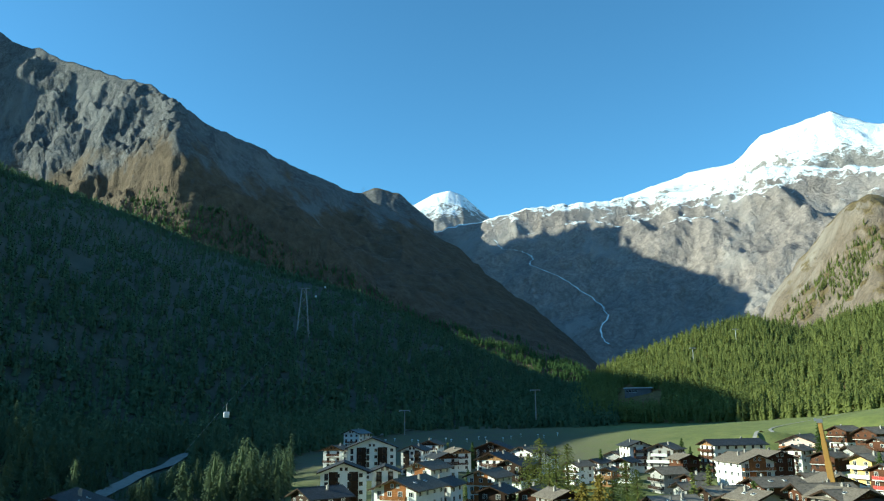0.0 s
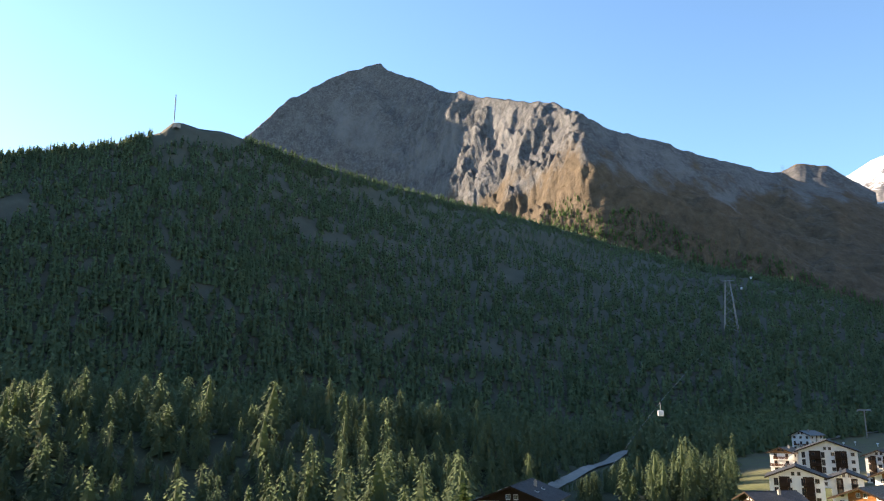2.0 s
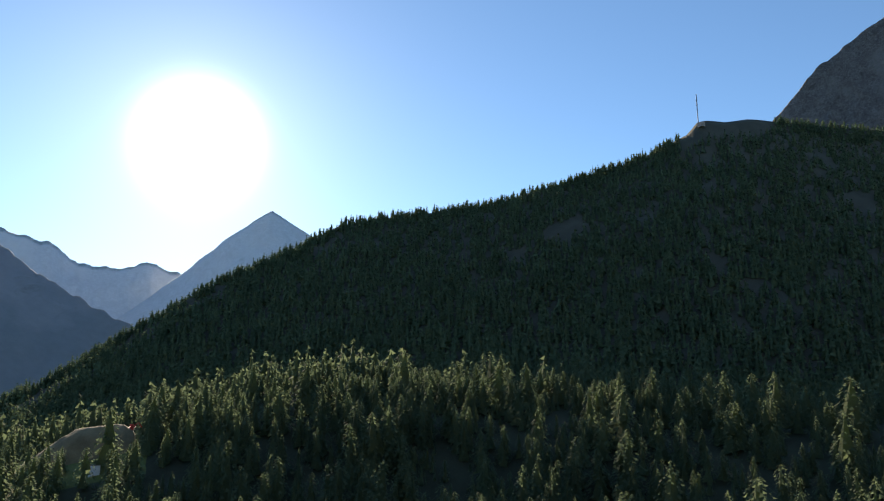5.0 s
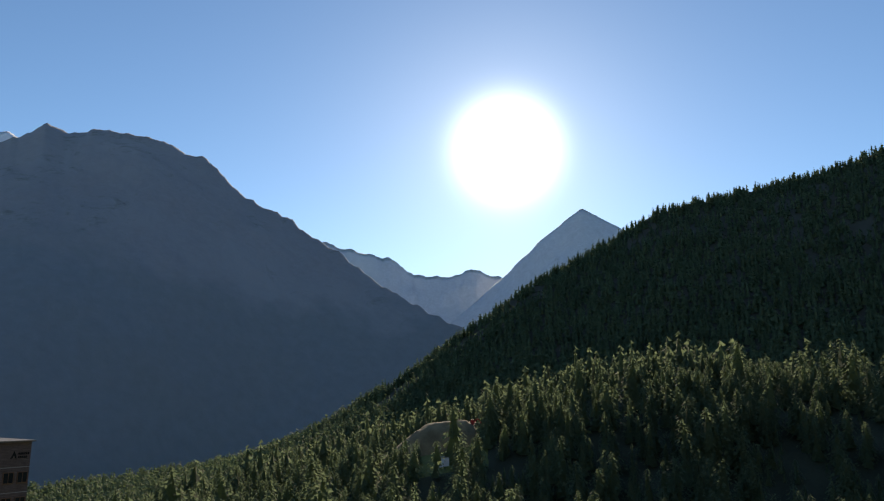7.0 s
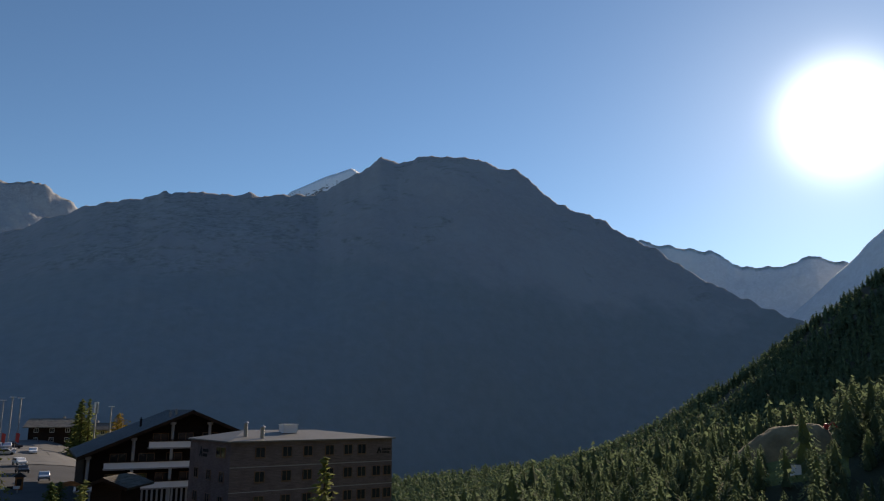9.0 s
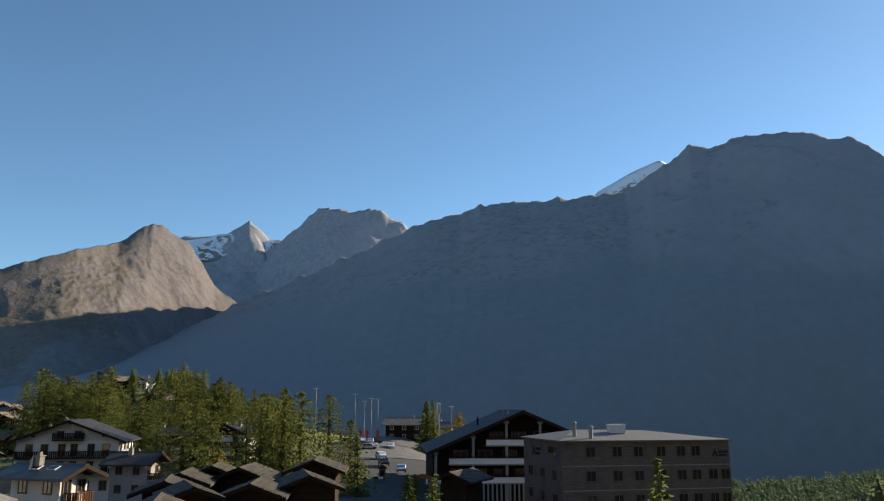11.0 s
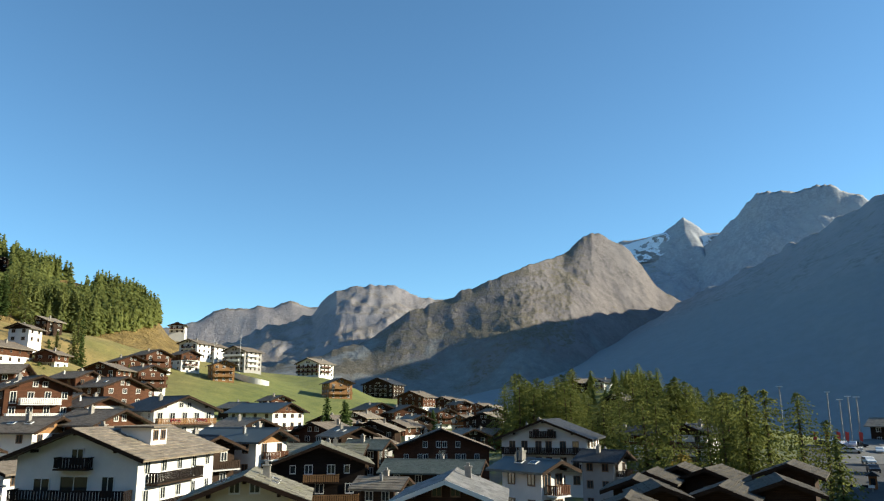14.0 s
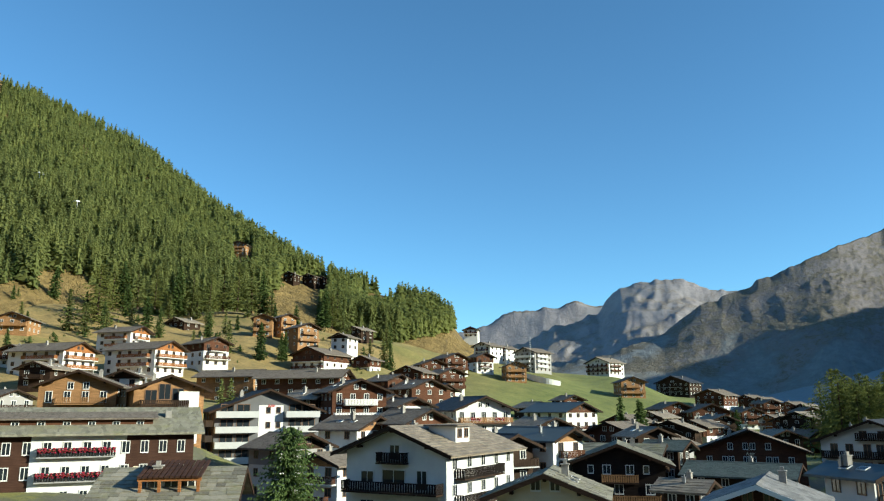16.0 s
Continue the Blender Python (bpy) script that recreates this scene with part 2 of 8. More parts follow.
MAT = {
    "white": plain("white_plaster", (0.74, 0.73, 0.70), 0.14, 0.5),
    "yellow": plain("yellow_plaster", (0.62, 0.45, 0.18), 0.15, 0.5),
    "cream": plain("cream_plaster", (0.66, 0.58, 0.42), 0.15, 0.5),
    "greywall": plain("grey_plaster", (0.32, 0.31, 0.30), 0.18, 0.5),
    "pink": plain("pink_plaster", (0.62, 0.46, 0.40), 0.15, 0.5),
    "slatewall": plain("dark_grey_plaster", (0.15, 0.15, 0.155), 0.2, 0.5),
    "palegrey": plain("pale_grey_concrete", (0.5, 0.5, 0.49), 0.15, 0.6),
    "blackwood": timber("black_timber", (0.018, 0.013, 0.011)),
    "umber": timber("umber_timber", (0.066, 0.034, 0.023)),
    "brick": timber("grey_brick", (0.17, 0.135, 0.13)),
    "dark": timber("dark_timber", (0.042, 0.025, 0.016)),
    "brown": timber("brown_timber", (0.105, 0.046, 0.025)),
    "orange": timber("orange_timber", (0.33, 0.14, 0.05)),
    "tan": timber("honey_timber", (0.35, 0.195, 0.088)),
    "slate": slabs("stone_slab_roof", (0.26, 0.215, 0.165)),
    "mossy": slabs("mossy_slab_roof", (0.24, 0.225, 0.17), 0.8, (0.23, 0.22, 0.11)),
    "barnroof": slabs("dark_stone_roof", (0.085, 0.072, 0.055), 0.8, (0.13, 0.11, 0.075)),
    "greyroof": slabs("grey_shingle_roof", (0.185, 0.152, 0.12), 0.4, (0.22, 0.19, 0.15), 0.9),
    "darkroof": slabs("dark_shingle_roof", (0.04, 0.041, 0.045), 0.4, (0.08, 0.08, 0.08), 0.6),
    "greenroof": slabs("grey_green_roof_tiles", (0.09, 0.11, 0.10), 0.35, (0.12, 0.13, 0.12)),
    "paleroof": slabs("pale_sheet_and_slab_roof", (0.2, 0.195, 0.19), 0.9, (0.3, 0.28, 0.26)),
    "metalroof": plain("blue_grey_sheet_roof", (0.09, 0.11, 0.115), 0.2, 0.4, 0.55, 0.2),
    "slab_piece": slab_piece_mat(),
    "glass": glass_mat(),
    "frame": plain("white_window_frame", (0.72, 0.71, 0.68), 0.1, 2.0, 0.6),
    "woodframe": plain("brown_window_frame", (0.16, 0.09, 0.05), 0.2, 2.0, 0.6),
    "stone": plain("rubble_stone", (0.34, 0.32, 0.29), 0.4, 1.6, 0.9, 0, 0.6, 5.0),
    "steel": plain("galvanised_steel", (0.3, 0.31, 0.32), 0.15, 1.0, 0.45, 0.7),
    "dull_steel": plain("weathered_steel", (0.085, 0.088, 0.092), 0.2, 1.0, 0.7, 0.2),
    "red": plain("red_paint", (0.5, 0.05, 0.04), 0.2, 1.0, 0.6),
    "yellowpaint": plain("yellow_paint", (0.36, 0.205, 0.05), 0.2, 1.0, 0.5),
    "paving": plain("grey_paving", (0.15, 0.148, 0.145), 0.25, 0.3, 0.9, 0, 0.3, 3.0),
    "asphalt": plain("asphalt", (0.075, 0.075, 0.078), 0.25, 0.3, 0.9),
    "gravel": plain("pale_gravel", (0.29, 0.275, 0.25), 0.3, 0.3, 0.95, 0, 0.4, 3.0),
    "bark": plain("bark", (0.10, 0.07, 0.05), 0.4, 2.0, 0.95, 0, 0.6),
    "larch": foliage("larch_needles", (0.085, 0.108, 0.028), (0.23, 0.24, 0.065), 0.5),
    "spur": foliage("spur_needles", (0.075, 0.105, 0.062), (0.17, 0.215, 0.11), 0.58),
    "spruce": foliage("spruce_needles", (0.03, 0.055, 0.016), (0.11, 0.15, 0.04), 0.3),
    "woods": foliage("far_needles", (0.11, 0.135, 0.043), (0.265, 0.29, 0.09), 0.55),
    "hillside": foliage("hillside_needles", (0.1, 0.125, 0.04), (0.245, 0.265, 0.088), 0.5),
    # darker, greyer copy of the far needles: the ridge's shade put into the colour
    "woods_shaded": foliage("far_needles_shaded", (0.075, 0.11, 0.06), (0.165, 0.215, 0.105), 0.35),
    "alpine": foliage("alpine_needles", (0.055, 0.10, 0.035), (0.15, 0.22, 0.08), 0.5),
    "pine": foliage("pine_needles", (0.04, 0.07, 0.022), (0.13, 0.18, 0.055), 0.35),
    "autumn": foliage("autumn_leaves", (0.14, 0.13, 0.03), (0.34, 0.24, 0.05), 0.4),
    "flowers": plain("red_geraniums", (0.42, 0.03, 0.07), 0.6, 5.0, 0.85, 0, 0.5),
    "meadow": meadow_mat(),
    "ridge_floor": plain("ridge_undergrowth", (0.088, 0.088, 0.066), 0.4, 0.05, 0.95, 0, 0.4, 0.8),
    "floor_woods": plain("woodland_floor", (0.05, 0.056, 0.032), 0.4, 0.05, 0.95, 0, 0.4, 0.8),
    "paint_white": plain("white_paint", (0.78, 0.78, 0.77), 0.08, 1.0, 0.5),
    "car_silver": plain("silver_car_paint", (0.55, 0.57, 0.6), 0.05, 1.0, 0.3, 0.5),
    "car_dark": plain("dark_car_paint", (0.03, 0.035, 0.045), 0.1, 1.0, 0.25, 0.2),
    "tyre": plain("black_rubber", (0.02, 0.02, 0.02), 0.1, 3.0, 0.9),
    "water": plain("white_water", (0.75, 0.78, 0.8), 0.15, 0.1, 0.3),
    "rock_brown": mountain_mat("brown_rock_mountain", (0.14, 0.136, 0.137), (0.13, 0.107, 0.085), (0.18, 0.176, 0.177), 0.8, None, 60, 1.3, (0.122, 0.09, 0.06), 800, 1.3),
    "rock_pale": mountain_mat("pale_rock_wall", (0.275, 0.232, 0.212), (0.15, 0.13, 0.075), (0.31, 0.28, 0.268), 0.93, 925, 70),
    "snowy": mountain_mat("snow_mountain", (0.28, 0.25, 0.23), (0.25, 0.22, 0.2), (0.3, 0.28, 0.27), 1.6, 1230, 70),
    "snowy_far": mountain_mat("far_snow_mountain", (0.24, 0.22, 0.21), (0.2, 0.18, 0.16), (0.25, 0.23, 0.22), 1.5, 1090, 80),
    # low woods greyed and tones softened: haze over the slope, as colour
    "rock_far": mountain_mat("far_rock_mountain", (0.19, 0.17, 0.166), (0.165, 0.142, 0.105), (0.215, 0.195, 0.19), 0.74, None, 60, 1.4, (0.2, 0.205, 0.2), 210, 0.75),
    "horn": mountain_mat("glaciated_rock_horn", (0.27, 0.255, 0.25), (0.24, 0.22, 0.2), (0.3, 0.28, 0.27), 1.5, 930, 50),
    # mauve and blue rock: distance haze painted as paler, softer tones
    "rock_mauve_haze": mountain_mat("far_rock_mauve_haze", (0.26, 0.24, 0.245), (0.24, 0.21, 0.18), (0.3, 0.28, 0.28), 0.8, None, 60, 1.2, None, None, 0.6),
    "rock_blue_haze": mountain_mat("far_rock_blue_haze", (0.34, 0.35, 0.375), (0.32, 0.31, 0.29), (0.38, 0.38, 0.39), 0.8, None, 60, 1.0, None, None, 0.6),
    # woods and rock paled to grey with little contrast: air haze as base colour
    "rock_hazed": mountain_mat("hazed_wooded_mountain", (0.285, 0.277, 0.287), (0.27, 0.265, 0.26), (0.31, 0.304, 0.31), 0.78, None, 60, 0.5, (0.235, 0.244, 0.25), 430, 0.24),
    "ridge_brown": mountain_mat("brown_grass_ridge", (0.19, 0.15, 0.115), (0.15, 0.112, 0.055), (0.28, 0.245, 0.21), 0.62, None, 60, 1.5),
    # farthest rock: haze painted in as a very pale, even base colour
    "far_hazed": mountain_mat("far_rock_painted_haze", (0.62, 0.63, 0.65), (0.58, 0.58, 0.55), (0.66, 0.66, 0.66), 0.8, None, 60, 0.8, None, None, 0.3),
    "hill": mountain_mat("wooded_hill", (0.25, 0.19, 0.105), (0.25, 0.178, 0.068), (0.22, 0.18, 0.085), 0.62, None, 60, 2.0),
}


# ---- terrain
def lattice(ix, iy, seed):
    h = (ix.astype(np.int64) * 374761393 + iy.astype(np.int64) * 668265263 + seed * 974711) & 0xFFFFFFFF
    h = ((h ^ (h >> 13)) * 1274126177) & 0xFFFFFFFF
    return ((h ^ (h >> 16)) & 0xFFFF) / 32767.5 - 1.0


def wave(x, y, seed=0):
    ix, iy = np.floor(x), np.floor(y)
    u, v = x - ix, y - iy
    u, v = u * u * u * (u * (6 * u - 15) + 10), v * v * v * (v * (6 * v - 15) + 10)
    a, b = lattice(ix, iy, seed), lattice(ix + 1, iy, seed)
    c, d = lattice(ix, iy + 1, seed), lattice(ix + 1, iy + 1, seed)
    return (a + (b - a) * u) * (1 - v) + (c + (d - c) * u) * v


def fbm(x, y, seed=0, octaves=5, ridged=False):
    total, amp = np.zeros_like(x), 1.0
    for k in range(octaves):
        n = wave(x * 2 ** k + 17.3 * k, y * 2 ** k - 9.1 * k, seed + k)
        total += amp * ((1 - 2 * np.abs(n)) if ridged else n)
        amp *= 0.5
    return total / 2


def polar(az, r):
    """Plan place of a bearing (degrees, anticlockwise from the first view) and a distance from the eye."""
    return -r * np.sin(np.radians(az)), r * np.cos(np.radians(az))


def grid_mesh(name, X, Y, Z, material, smooth=True, closed=False):
    n, m = X.shape
    verts = np.stack([X, Y, Z], -1).reshape(-1, 3).astype(np.float32)
    cols = n if closed else n - 1
    i, j = np.meshgrid(np.arange(cols), np.arange(m - 1), indexing="ij")
    i2 = (i + 1) % n
    quads = np.stack([i * m + j, i * m + j + 1, i2 * m + j + 1, i2 * m + j], -1).reshape(-1, 4)
    return soup(name, verts, quads, material, smooth)


def soup(name, verts, faces, material, smooth=False):
    me = bpy.data.meshes.new(name)
    k = faces.shape[1]
    me.vertices.add(len(verts))
    me.vertices.foreach_set("co", np.ascontiguousarray(verts, dtype=np.float32).ravel())
    me.loops.add(faces.size)
    me.loops.foreach_set("vertex_index", np.ascontiguousarray(faces, dtype=np.int32).ravel())
    me.polygons.add(len(faces))
    me.polygons.foreach_set("loop_start", np.arange(0, faces.size, k, dtype=np.int32))
    me.polygons.foreach_set("use_smooth", np.full(len(faces), smooth))
    me.update(calc_edges=True)
    me.materials.append(material)
    return me


class Mountain:
    """A ridge seen from the eye: crest bearings, elevations and distances, a foot, a slope curve and spurs."""

    def __init__(self, crest, feet, curve=1.15, rough=0.05, size=300.0, seed=1, jag=0.0, spurs=(), ribs=0.3, crags=()):
        c, f = np.array(crest, float), np.array(feet, float)
        c, f = c[np.argsort(c[:, 0])], f[np.argsort(f[:, 0])]
        self.table = np.arange(c[0, 0], c[-1, 0] + 0.25, 0.25)
        bell = np.exp(-(np.arange(-12, 13) / 5.0) ** 2)
        self.plan = [np.convolve(np.pad(np.interp(self.table, k[:, 0], k[:, j]), 12, "edge"), bell / bell.sum(), "valid") for k, j in ((c, 2), (f, 1), (f, 2))]
        wide = np.exp(-(np.arange(-32, 33) / 12.0) ** 2)
        self.body = np.convolve(np.pad(np.interp(self.table, c[:, 0], c[:, 1]), 32, "reflect", reflect_type="odd"), wide / wide.sum(), "valid")
        self.c, self.f, self.curve, self.rough, self.size, self.seed, self.jag, self.spurs, self.ribs, self.crags = c, f, curve, rough, size, seed, jag, spurs, ribs, crags

    def at(self, az, s):
        """Places at bearing az, s from 0 (foot) over 1 (crest) to the far side."""
        el = np.interp(az, self.c[:, 0], self.c[:, 1])
        rr, rf, zf = (np.interp(az, self.table, k) for k in self.plan)
        jag = self.jag * fbm(az * 1.3, az * 0 + 3.7, self.seed + 40, 4)
        top = rr * np.tan(np.radians(el)) + EYE.z
        swell = rr * np.tan(np.radians(np.interp(az, self.table, self.body))) + EYE.z
        tooth, barb = top - swell, rr * np.tan(np.radians(el + jag)) + EYE.z - top
        front = np.clip(s, 0, 1)
        r = rf + (rr - rf) * s
        rise = np.where(s <= 1, front ** self.curve, 1 - (s - 1) * 1.6)
        z = zf + (swell - zf) * rise + tooth * np.where(s <= 1, np.where(tooth > 0, front ** 5, front ** 2), 1) + barb * np.where(s <= 1, front ** 16, 1)
        x, y = polar(az, r)
        away = np.clip((1 - front) * 6, 0, 1) * np.clip(front * 8, 0, 1) + np.clip((s - 1) * 4, 0, 1)
        h = top - zf
        z = z + away * h * self.rough * (1.3 * fbm(x / self.size, y / self.size, self.seed, 7, True) - 0.35 + 0.6 * fbm(x / self.size * 3, y / self.size * 3, self.seed + 9, 4))
        rib = fbm(az * 0.55 + 0.8 * s + 0.4 * fbm(x / 400, y / 400, self.seed + 3, 3), s * 1.7, self.seed + 60, 5, True)
        z = z + away * h * self.rough * self.ribs * (rib - 0.1)
        for a0, a1, width, amount, low in self.spurs:
            d = np.abs(az - (a1 + (a0 - a1) * np.minimum(1, front / 0.62)) + 0.6 * fbm(az * 0 + s * 4, az * 0.7, self.seed + 5, 3)) / width
            z = z + np.clip(1 - d, 0, 1) * np.sin(np.pi * front ** 1.6) ** 0.9 * np.clip((az - low) / 6, 0, 1) * amount
        for a0, a1, amount, size in self.crags:
            u, v = np.radians(az) * rr, r + 0.5 * z
            band = np.clip((az - a0) / 2.5, 0, 1) * np.clip((a1 - az) / 1.5, 0, 1) * np.clip(front * 5, 0, 1) * np.clip((1 - front) * 9, 0, 1)
            z = z + band * amount * (fbm((u + 0.45 * v) / size, (v - 0.3 * u) / size, self.seed + 70, 6, True) - 0.2 + 0.5 * fbm(u / size * 2.7, v / size * 2.7, self.seed + 71, 4))
        return x, y, z

    def mesh(self, name, material, step=0.2, rows=70):
        a0, a1 = self.c[0, 0], self.c[-1, 0]
        az = np.linspace(a0, a1, int((a1 - a0) / step) + 2)
        s = np.concatenate([np.linspace(0, 1, rows), np.linspace(1.02, 1.45, max(6, rows // 6))])
        A, S = np.meshgrid(az, s, indexing="ij")
        return grid_mesh(name, *self.at(A, S), material)


def mountain(name, label, hill, material, step=0.2, rows=70):
    return tagged(new(name, hill.mesh(name, material, step, rows)), label, "mountain", kind="structure")


ROCK_MOUNTAIN = Mountain(
    [(50, 17, 3720), (47.3, 20.2, 3720), (44.1, 23.1, 3720), (40.4, 25.1, 3740), (36.7, 26.25, 3740), (36.1, 25.8, 3730), (34.2, 25.2, 3640), (31.9, 24.4, 3470), (28.2, 23.8, 3130), (25.9, 23.5, 2960),
     (22.5, 23.0, 2740), (20.9, 22.4, 2620), (18.2, 20.8, 2550), (14.6, 19.7, 2700), (12, 18.4, 2800), (9.9, 17.6, 2900), (6.2, 16.3, 3050), (2.7, 14.6, 3150), (-0.9, 12.6, 3150), (-5, 9.5, 3000), (-9, 6.0, 2700), (-12, 3.0, 2300)],
    [(50, 3100, 300), (43, 3120, 300), (36, 3000, 250), (33, 2760, 200), (30, 2420, 150), (26, 2050, 100), (20, 1700, 60), (10, 1600, 30), (-12, 1400, 10)], 1.08, 0.055, 330, 3, 0.25, [(20.5, -20, 6.5, 130, 3), (30.5, 36, 3.2, 80, 3)], 0.06, [(18.5, 36, 42, 95)])
FOREST_RIDGE = Mountain(
    [(128, -9.0, 600), (124.6, -7.2, 620), (120.4, -6.6, 650), (114.2, -5.4, 690), (110.1, -3.8, 720), (106, -2.0, 740), (103.5, -0.5, 755), (101, 1.1, 762), (98.5, 2.8, 770), (96, 4.7, 776), (93.6, 6.4, 782), (90.9, 8.3, 788), (88.2, 9.8, 815), (86, 10.9, 845), (83.6, 12.1, 872), (80.7, 13.85, 890), (77.6, 14.45, 900),
     (68.2, 15.65, 900), (64.6, 16.65, 900), (58.5, 18.05, 910), (55.7, 18.95, 920), (53.4, 19.9, 930), (52.5, 20.8, 930), (50.5, 20.5, 940), (48.7, 20.4, 960), (43.8, 19.15, 1040), (35.7, 17.05, 1280), (27.7, 15.15, 1550), (23, 13.85, 1700), (17.8, 11.95, 1750),
     (12.2, 10.25, 1650), (6.2, 8.65, 1500), (-0.8, 5.4, 1300), (-5, 3.2, 1150), (-9.2, 1.6, 1000), (-14, 0.4, 900)],
    [(128, 300, -50), (110, 380, -30), (98, 470, -20), (88, 490, 0), (60, 480, 15), (45, 520, 10), (30, 560, 5), (10, 560, 5), (-14, 640, 12)], 1.08, 0.03, 260, 11, 0.1)
HEADWALL = Mountain(
    [(16, 12, 3500), (8, 13.0, 3450), (3, 13.4, 3400), (-0.9, 13.8, 3350), (-4, 14.4, 3300), (-8, 15.3, 3300), (-13.7, 15.4, 3350), (-19.2, 15.6, 3350), (-22.4, 16.2, 3350), (-24.5, 16.8, 3300), (-29, 16.0, 3250), (-34, 15.3, 3250), (-42, 13, 3200), (-50, 10, 3100)],
    [(16, 2500, 70), (0, 2450, 70), (-12, 2350, 75), (-24, 2200, 90), (-50, 2000, 100)], 1.1, 0.06, 300, 21, 0.3, (), 0.25)
SNOW_PEAK = Mountain(
    [(-8, 11, 4400), (-13, 15.2, 4400), (-19.2, 16.9, 4350), (-22.4, 17.2, 4350), (-24.5, 18.9, 4300), (-27.2, 19.4, 4300), (-29.2, 19.75, 4300), (-31.1, 18.7, 4300), (-33, 18.1, 4300), (-38, 16.5, 4250), (-46, 12, 4200)],
    [(-8, 3350, 700), (-46, 3350, 700)], 1.0, 0.05, 500, 31, 0.12)
SNOW_DOME = Mountain(
    [(7, 13, 4500), (5.4, 15.0, 4500), (2.0, 15.6, 4500), (0.5, 16.4, 4500), (-0.7, 16.65, 4500), (-1.8, 16.3, 4500), (-3.5, 14.8, 4500), (-6, 13.0, 4500)],
    [(7, 3600, 700), (-6, 3600, 700)], 0.9, 0.04, 400, 33, 0.05)
ROCK_HUMP = Mountain(
    [(9, 15, 3300), (6.4, 16.4, 3300), (5.2, 16.85, 3300), (3.2, 16.4, 3300), (1.8, 15.3, 3300), (0.5, 14.2, 3300)], [(9, 2800, 600), (0.5, 2800, 600)], 1.0, 0.05, 200, 35, 0.1)
BROWN_RIDGE = Mountain(
    [(-22.5, 4.5, 1750), (-24.2, 7.8, 1750), (-26.2, 10.0, 1700), (-29.4, 13.5, 1650), (-30.8, 13.9, 1600), (-33, 13.2, 1550), (-38, 14.5, 1500), (-48, 16, 1450), (-60, 18, 1400)],
    [(-22.5, 1200, 60), (-30, 1050, 70), (-60, 900, 80)], 1.1, 0.095, 170, 41, 0.3, [(-31, -29.5, 3, 40, -90)])
FOREST_SPUR = Mountain(
    [(-9.5, 0.8, 1050), (-11.7, 2.4, 1050), (-13.4, 3.2, 1050), (-18.7, 5.1, 1050), (-22.9, 6.0, 1050), (-25.7, 4.8, 1080), (-27.9, 5.6, 1080), (-30.9, 6.4, 1080), (-40, 9.5, 1080), (-60, 14, 1050), (-80, 18, 1000), (-110, 21, 950), (-127.3, 22.0, 900)],
    [(-9.5, 700, 20), (-17, 640, 18), (-24, 620, 20), (-30, 580, 28), (-60, 470, 50), (-100, 380, 70), (-127.3, 360, 82)], 1.05, 0.03, 220, 51, 0.1)
FOREST_HILL = Mountain(
    [(232.7, 21.6, 900), (228.7, 20.4, 900), (224.1, 18.9, 900), (221.2, 17.2, 820), (217.8, 14.7, 700), (214.8, 12.8, 600), (211.8, 11.1, 560), (208.3, 9.5, 540), (203.9, 8.4, 520), (201.3, 7.7, 500), (199.6, 6.5, 490), (198.6, 5.2, 480), (197, 4.0, 470)],
    [(232.7, 330, 62), (226, 335, 60), (215, 355, 56), (210, 360, 52), (206, 370, 46), (199, 385, 44), (197, 395, 38)], 1.05, 0.03, 200, 61, 0.1)
DARK_MOUNTAIN = Mountain(
    [(92, 3.8, 2500), (96.1, 6.3, 2550), (99, 7.75, 2600), (102, 9.65, 2700), (106.1, 12.4, 2800), (108.3, 13.8, 2850), (111.9, 15.3, 2900), (113.2, 16.6, 2950), (114.9, 17.9, 3000), (117.6, 18.6, 3000), (119.7, 19.2, 3000), (123.1, 19.1, 3050), (124.7, 18.6, 3050),
     (126.0, 19.0, 3000), (127.3, 17.9, 3000), (128.8, 17.3, 3000), (130.8, 16.0, 3000), (132.4, 16.1, 3000), (134.7, 15.8, 3000), (136.6, 15.8, 3050), (138.2, 15.5, 3050), (141.6, 15.6, 3050), (143.9, 14.7, 3100), (147.3, 14.1, 3250), (151.2, 12.0, 3450), (155.6, 10.0, 3650), (159.5, 8.1, 3700), (162.1, 7.0, 3650), (165.6, 5.3, 3500), (169.8, 3.6, 3300), (178, 1.0, 2900)],
    [(92, 2250, -150), (100, 2100, -170), (110, 1900, -190), (120, 1650, -200), (135, 1350, -190), (150, 1300, -150), (178, 1500, -10)], 0.75, 0.02, 700, 71, 0.45, (), 0.2)
DARK_SNOW = Mountain([(134.5, 14.5, 3900), (133.0, 16.2, 3900), (130.4, 17.4, 3900), (128.3, 18.2, 3900), (127.4, 17.7, 3900), (125, 16, 3900)], [(134.5, 3300, 700), (125, 3300, 700)], 1.0, 0.03, 400, 75, 0.05)
SHARP_PEAK = Mountain([(104, 1, 4300), (96.2, 6.1, 4300), (91.7, 10.0, 4300), (89.1, 12.4, 4300), (85.8, 14.8, 4300), (83.2, 13.3, 4300), (78, 10, 4300), (70, 6, 4300)], [(104, 3000, -60), (70, 3000, -60)], 1.0, 0.05, 500, 81, 0.12)
FAR_RIDGE = Mountain([(112, 9, 4750), (105.9, 12.3, 4750), (102.9, 11.6, 4750), (100.8, 11.2, 4750), (98.9, 10.0, 4750), (96.7, 9.75, 4750), (94.1, 10.4, 4750), (92.1, 9.6, 4750), (88, 8, 4750)], [(112, 4000, -50), (88, 4000, -50)], 1.0, 0.05, 400, 85, 0.28)
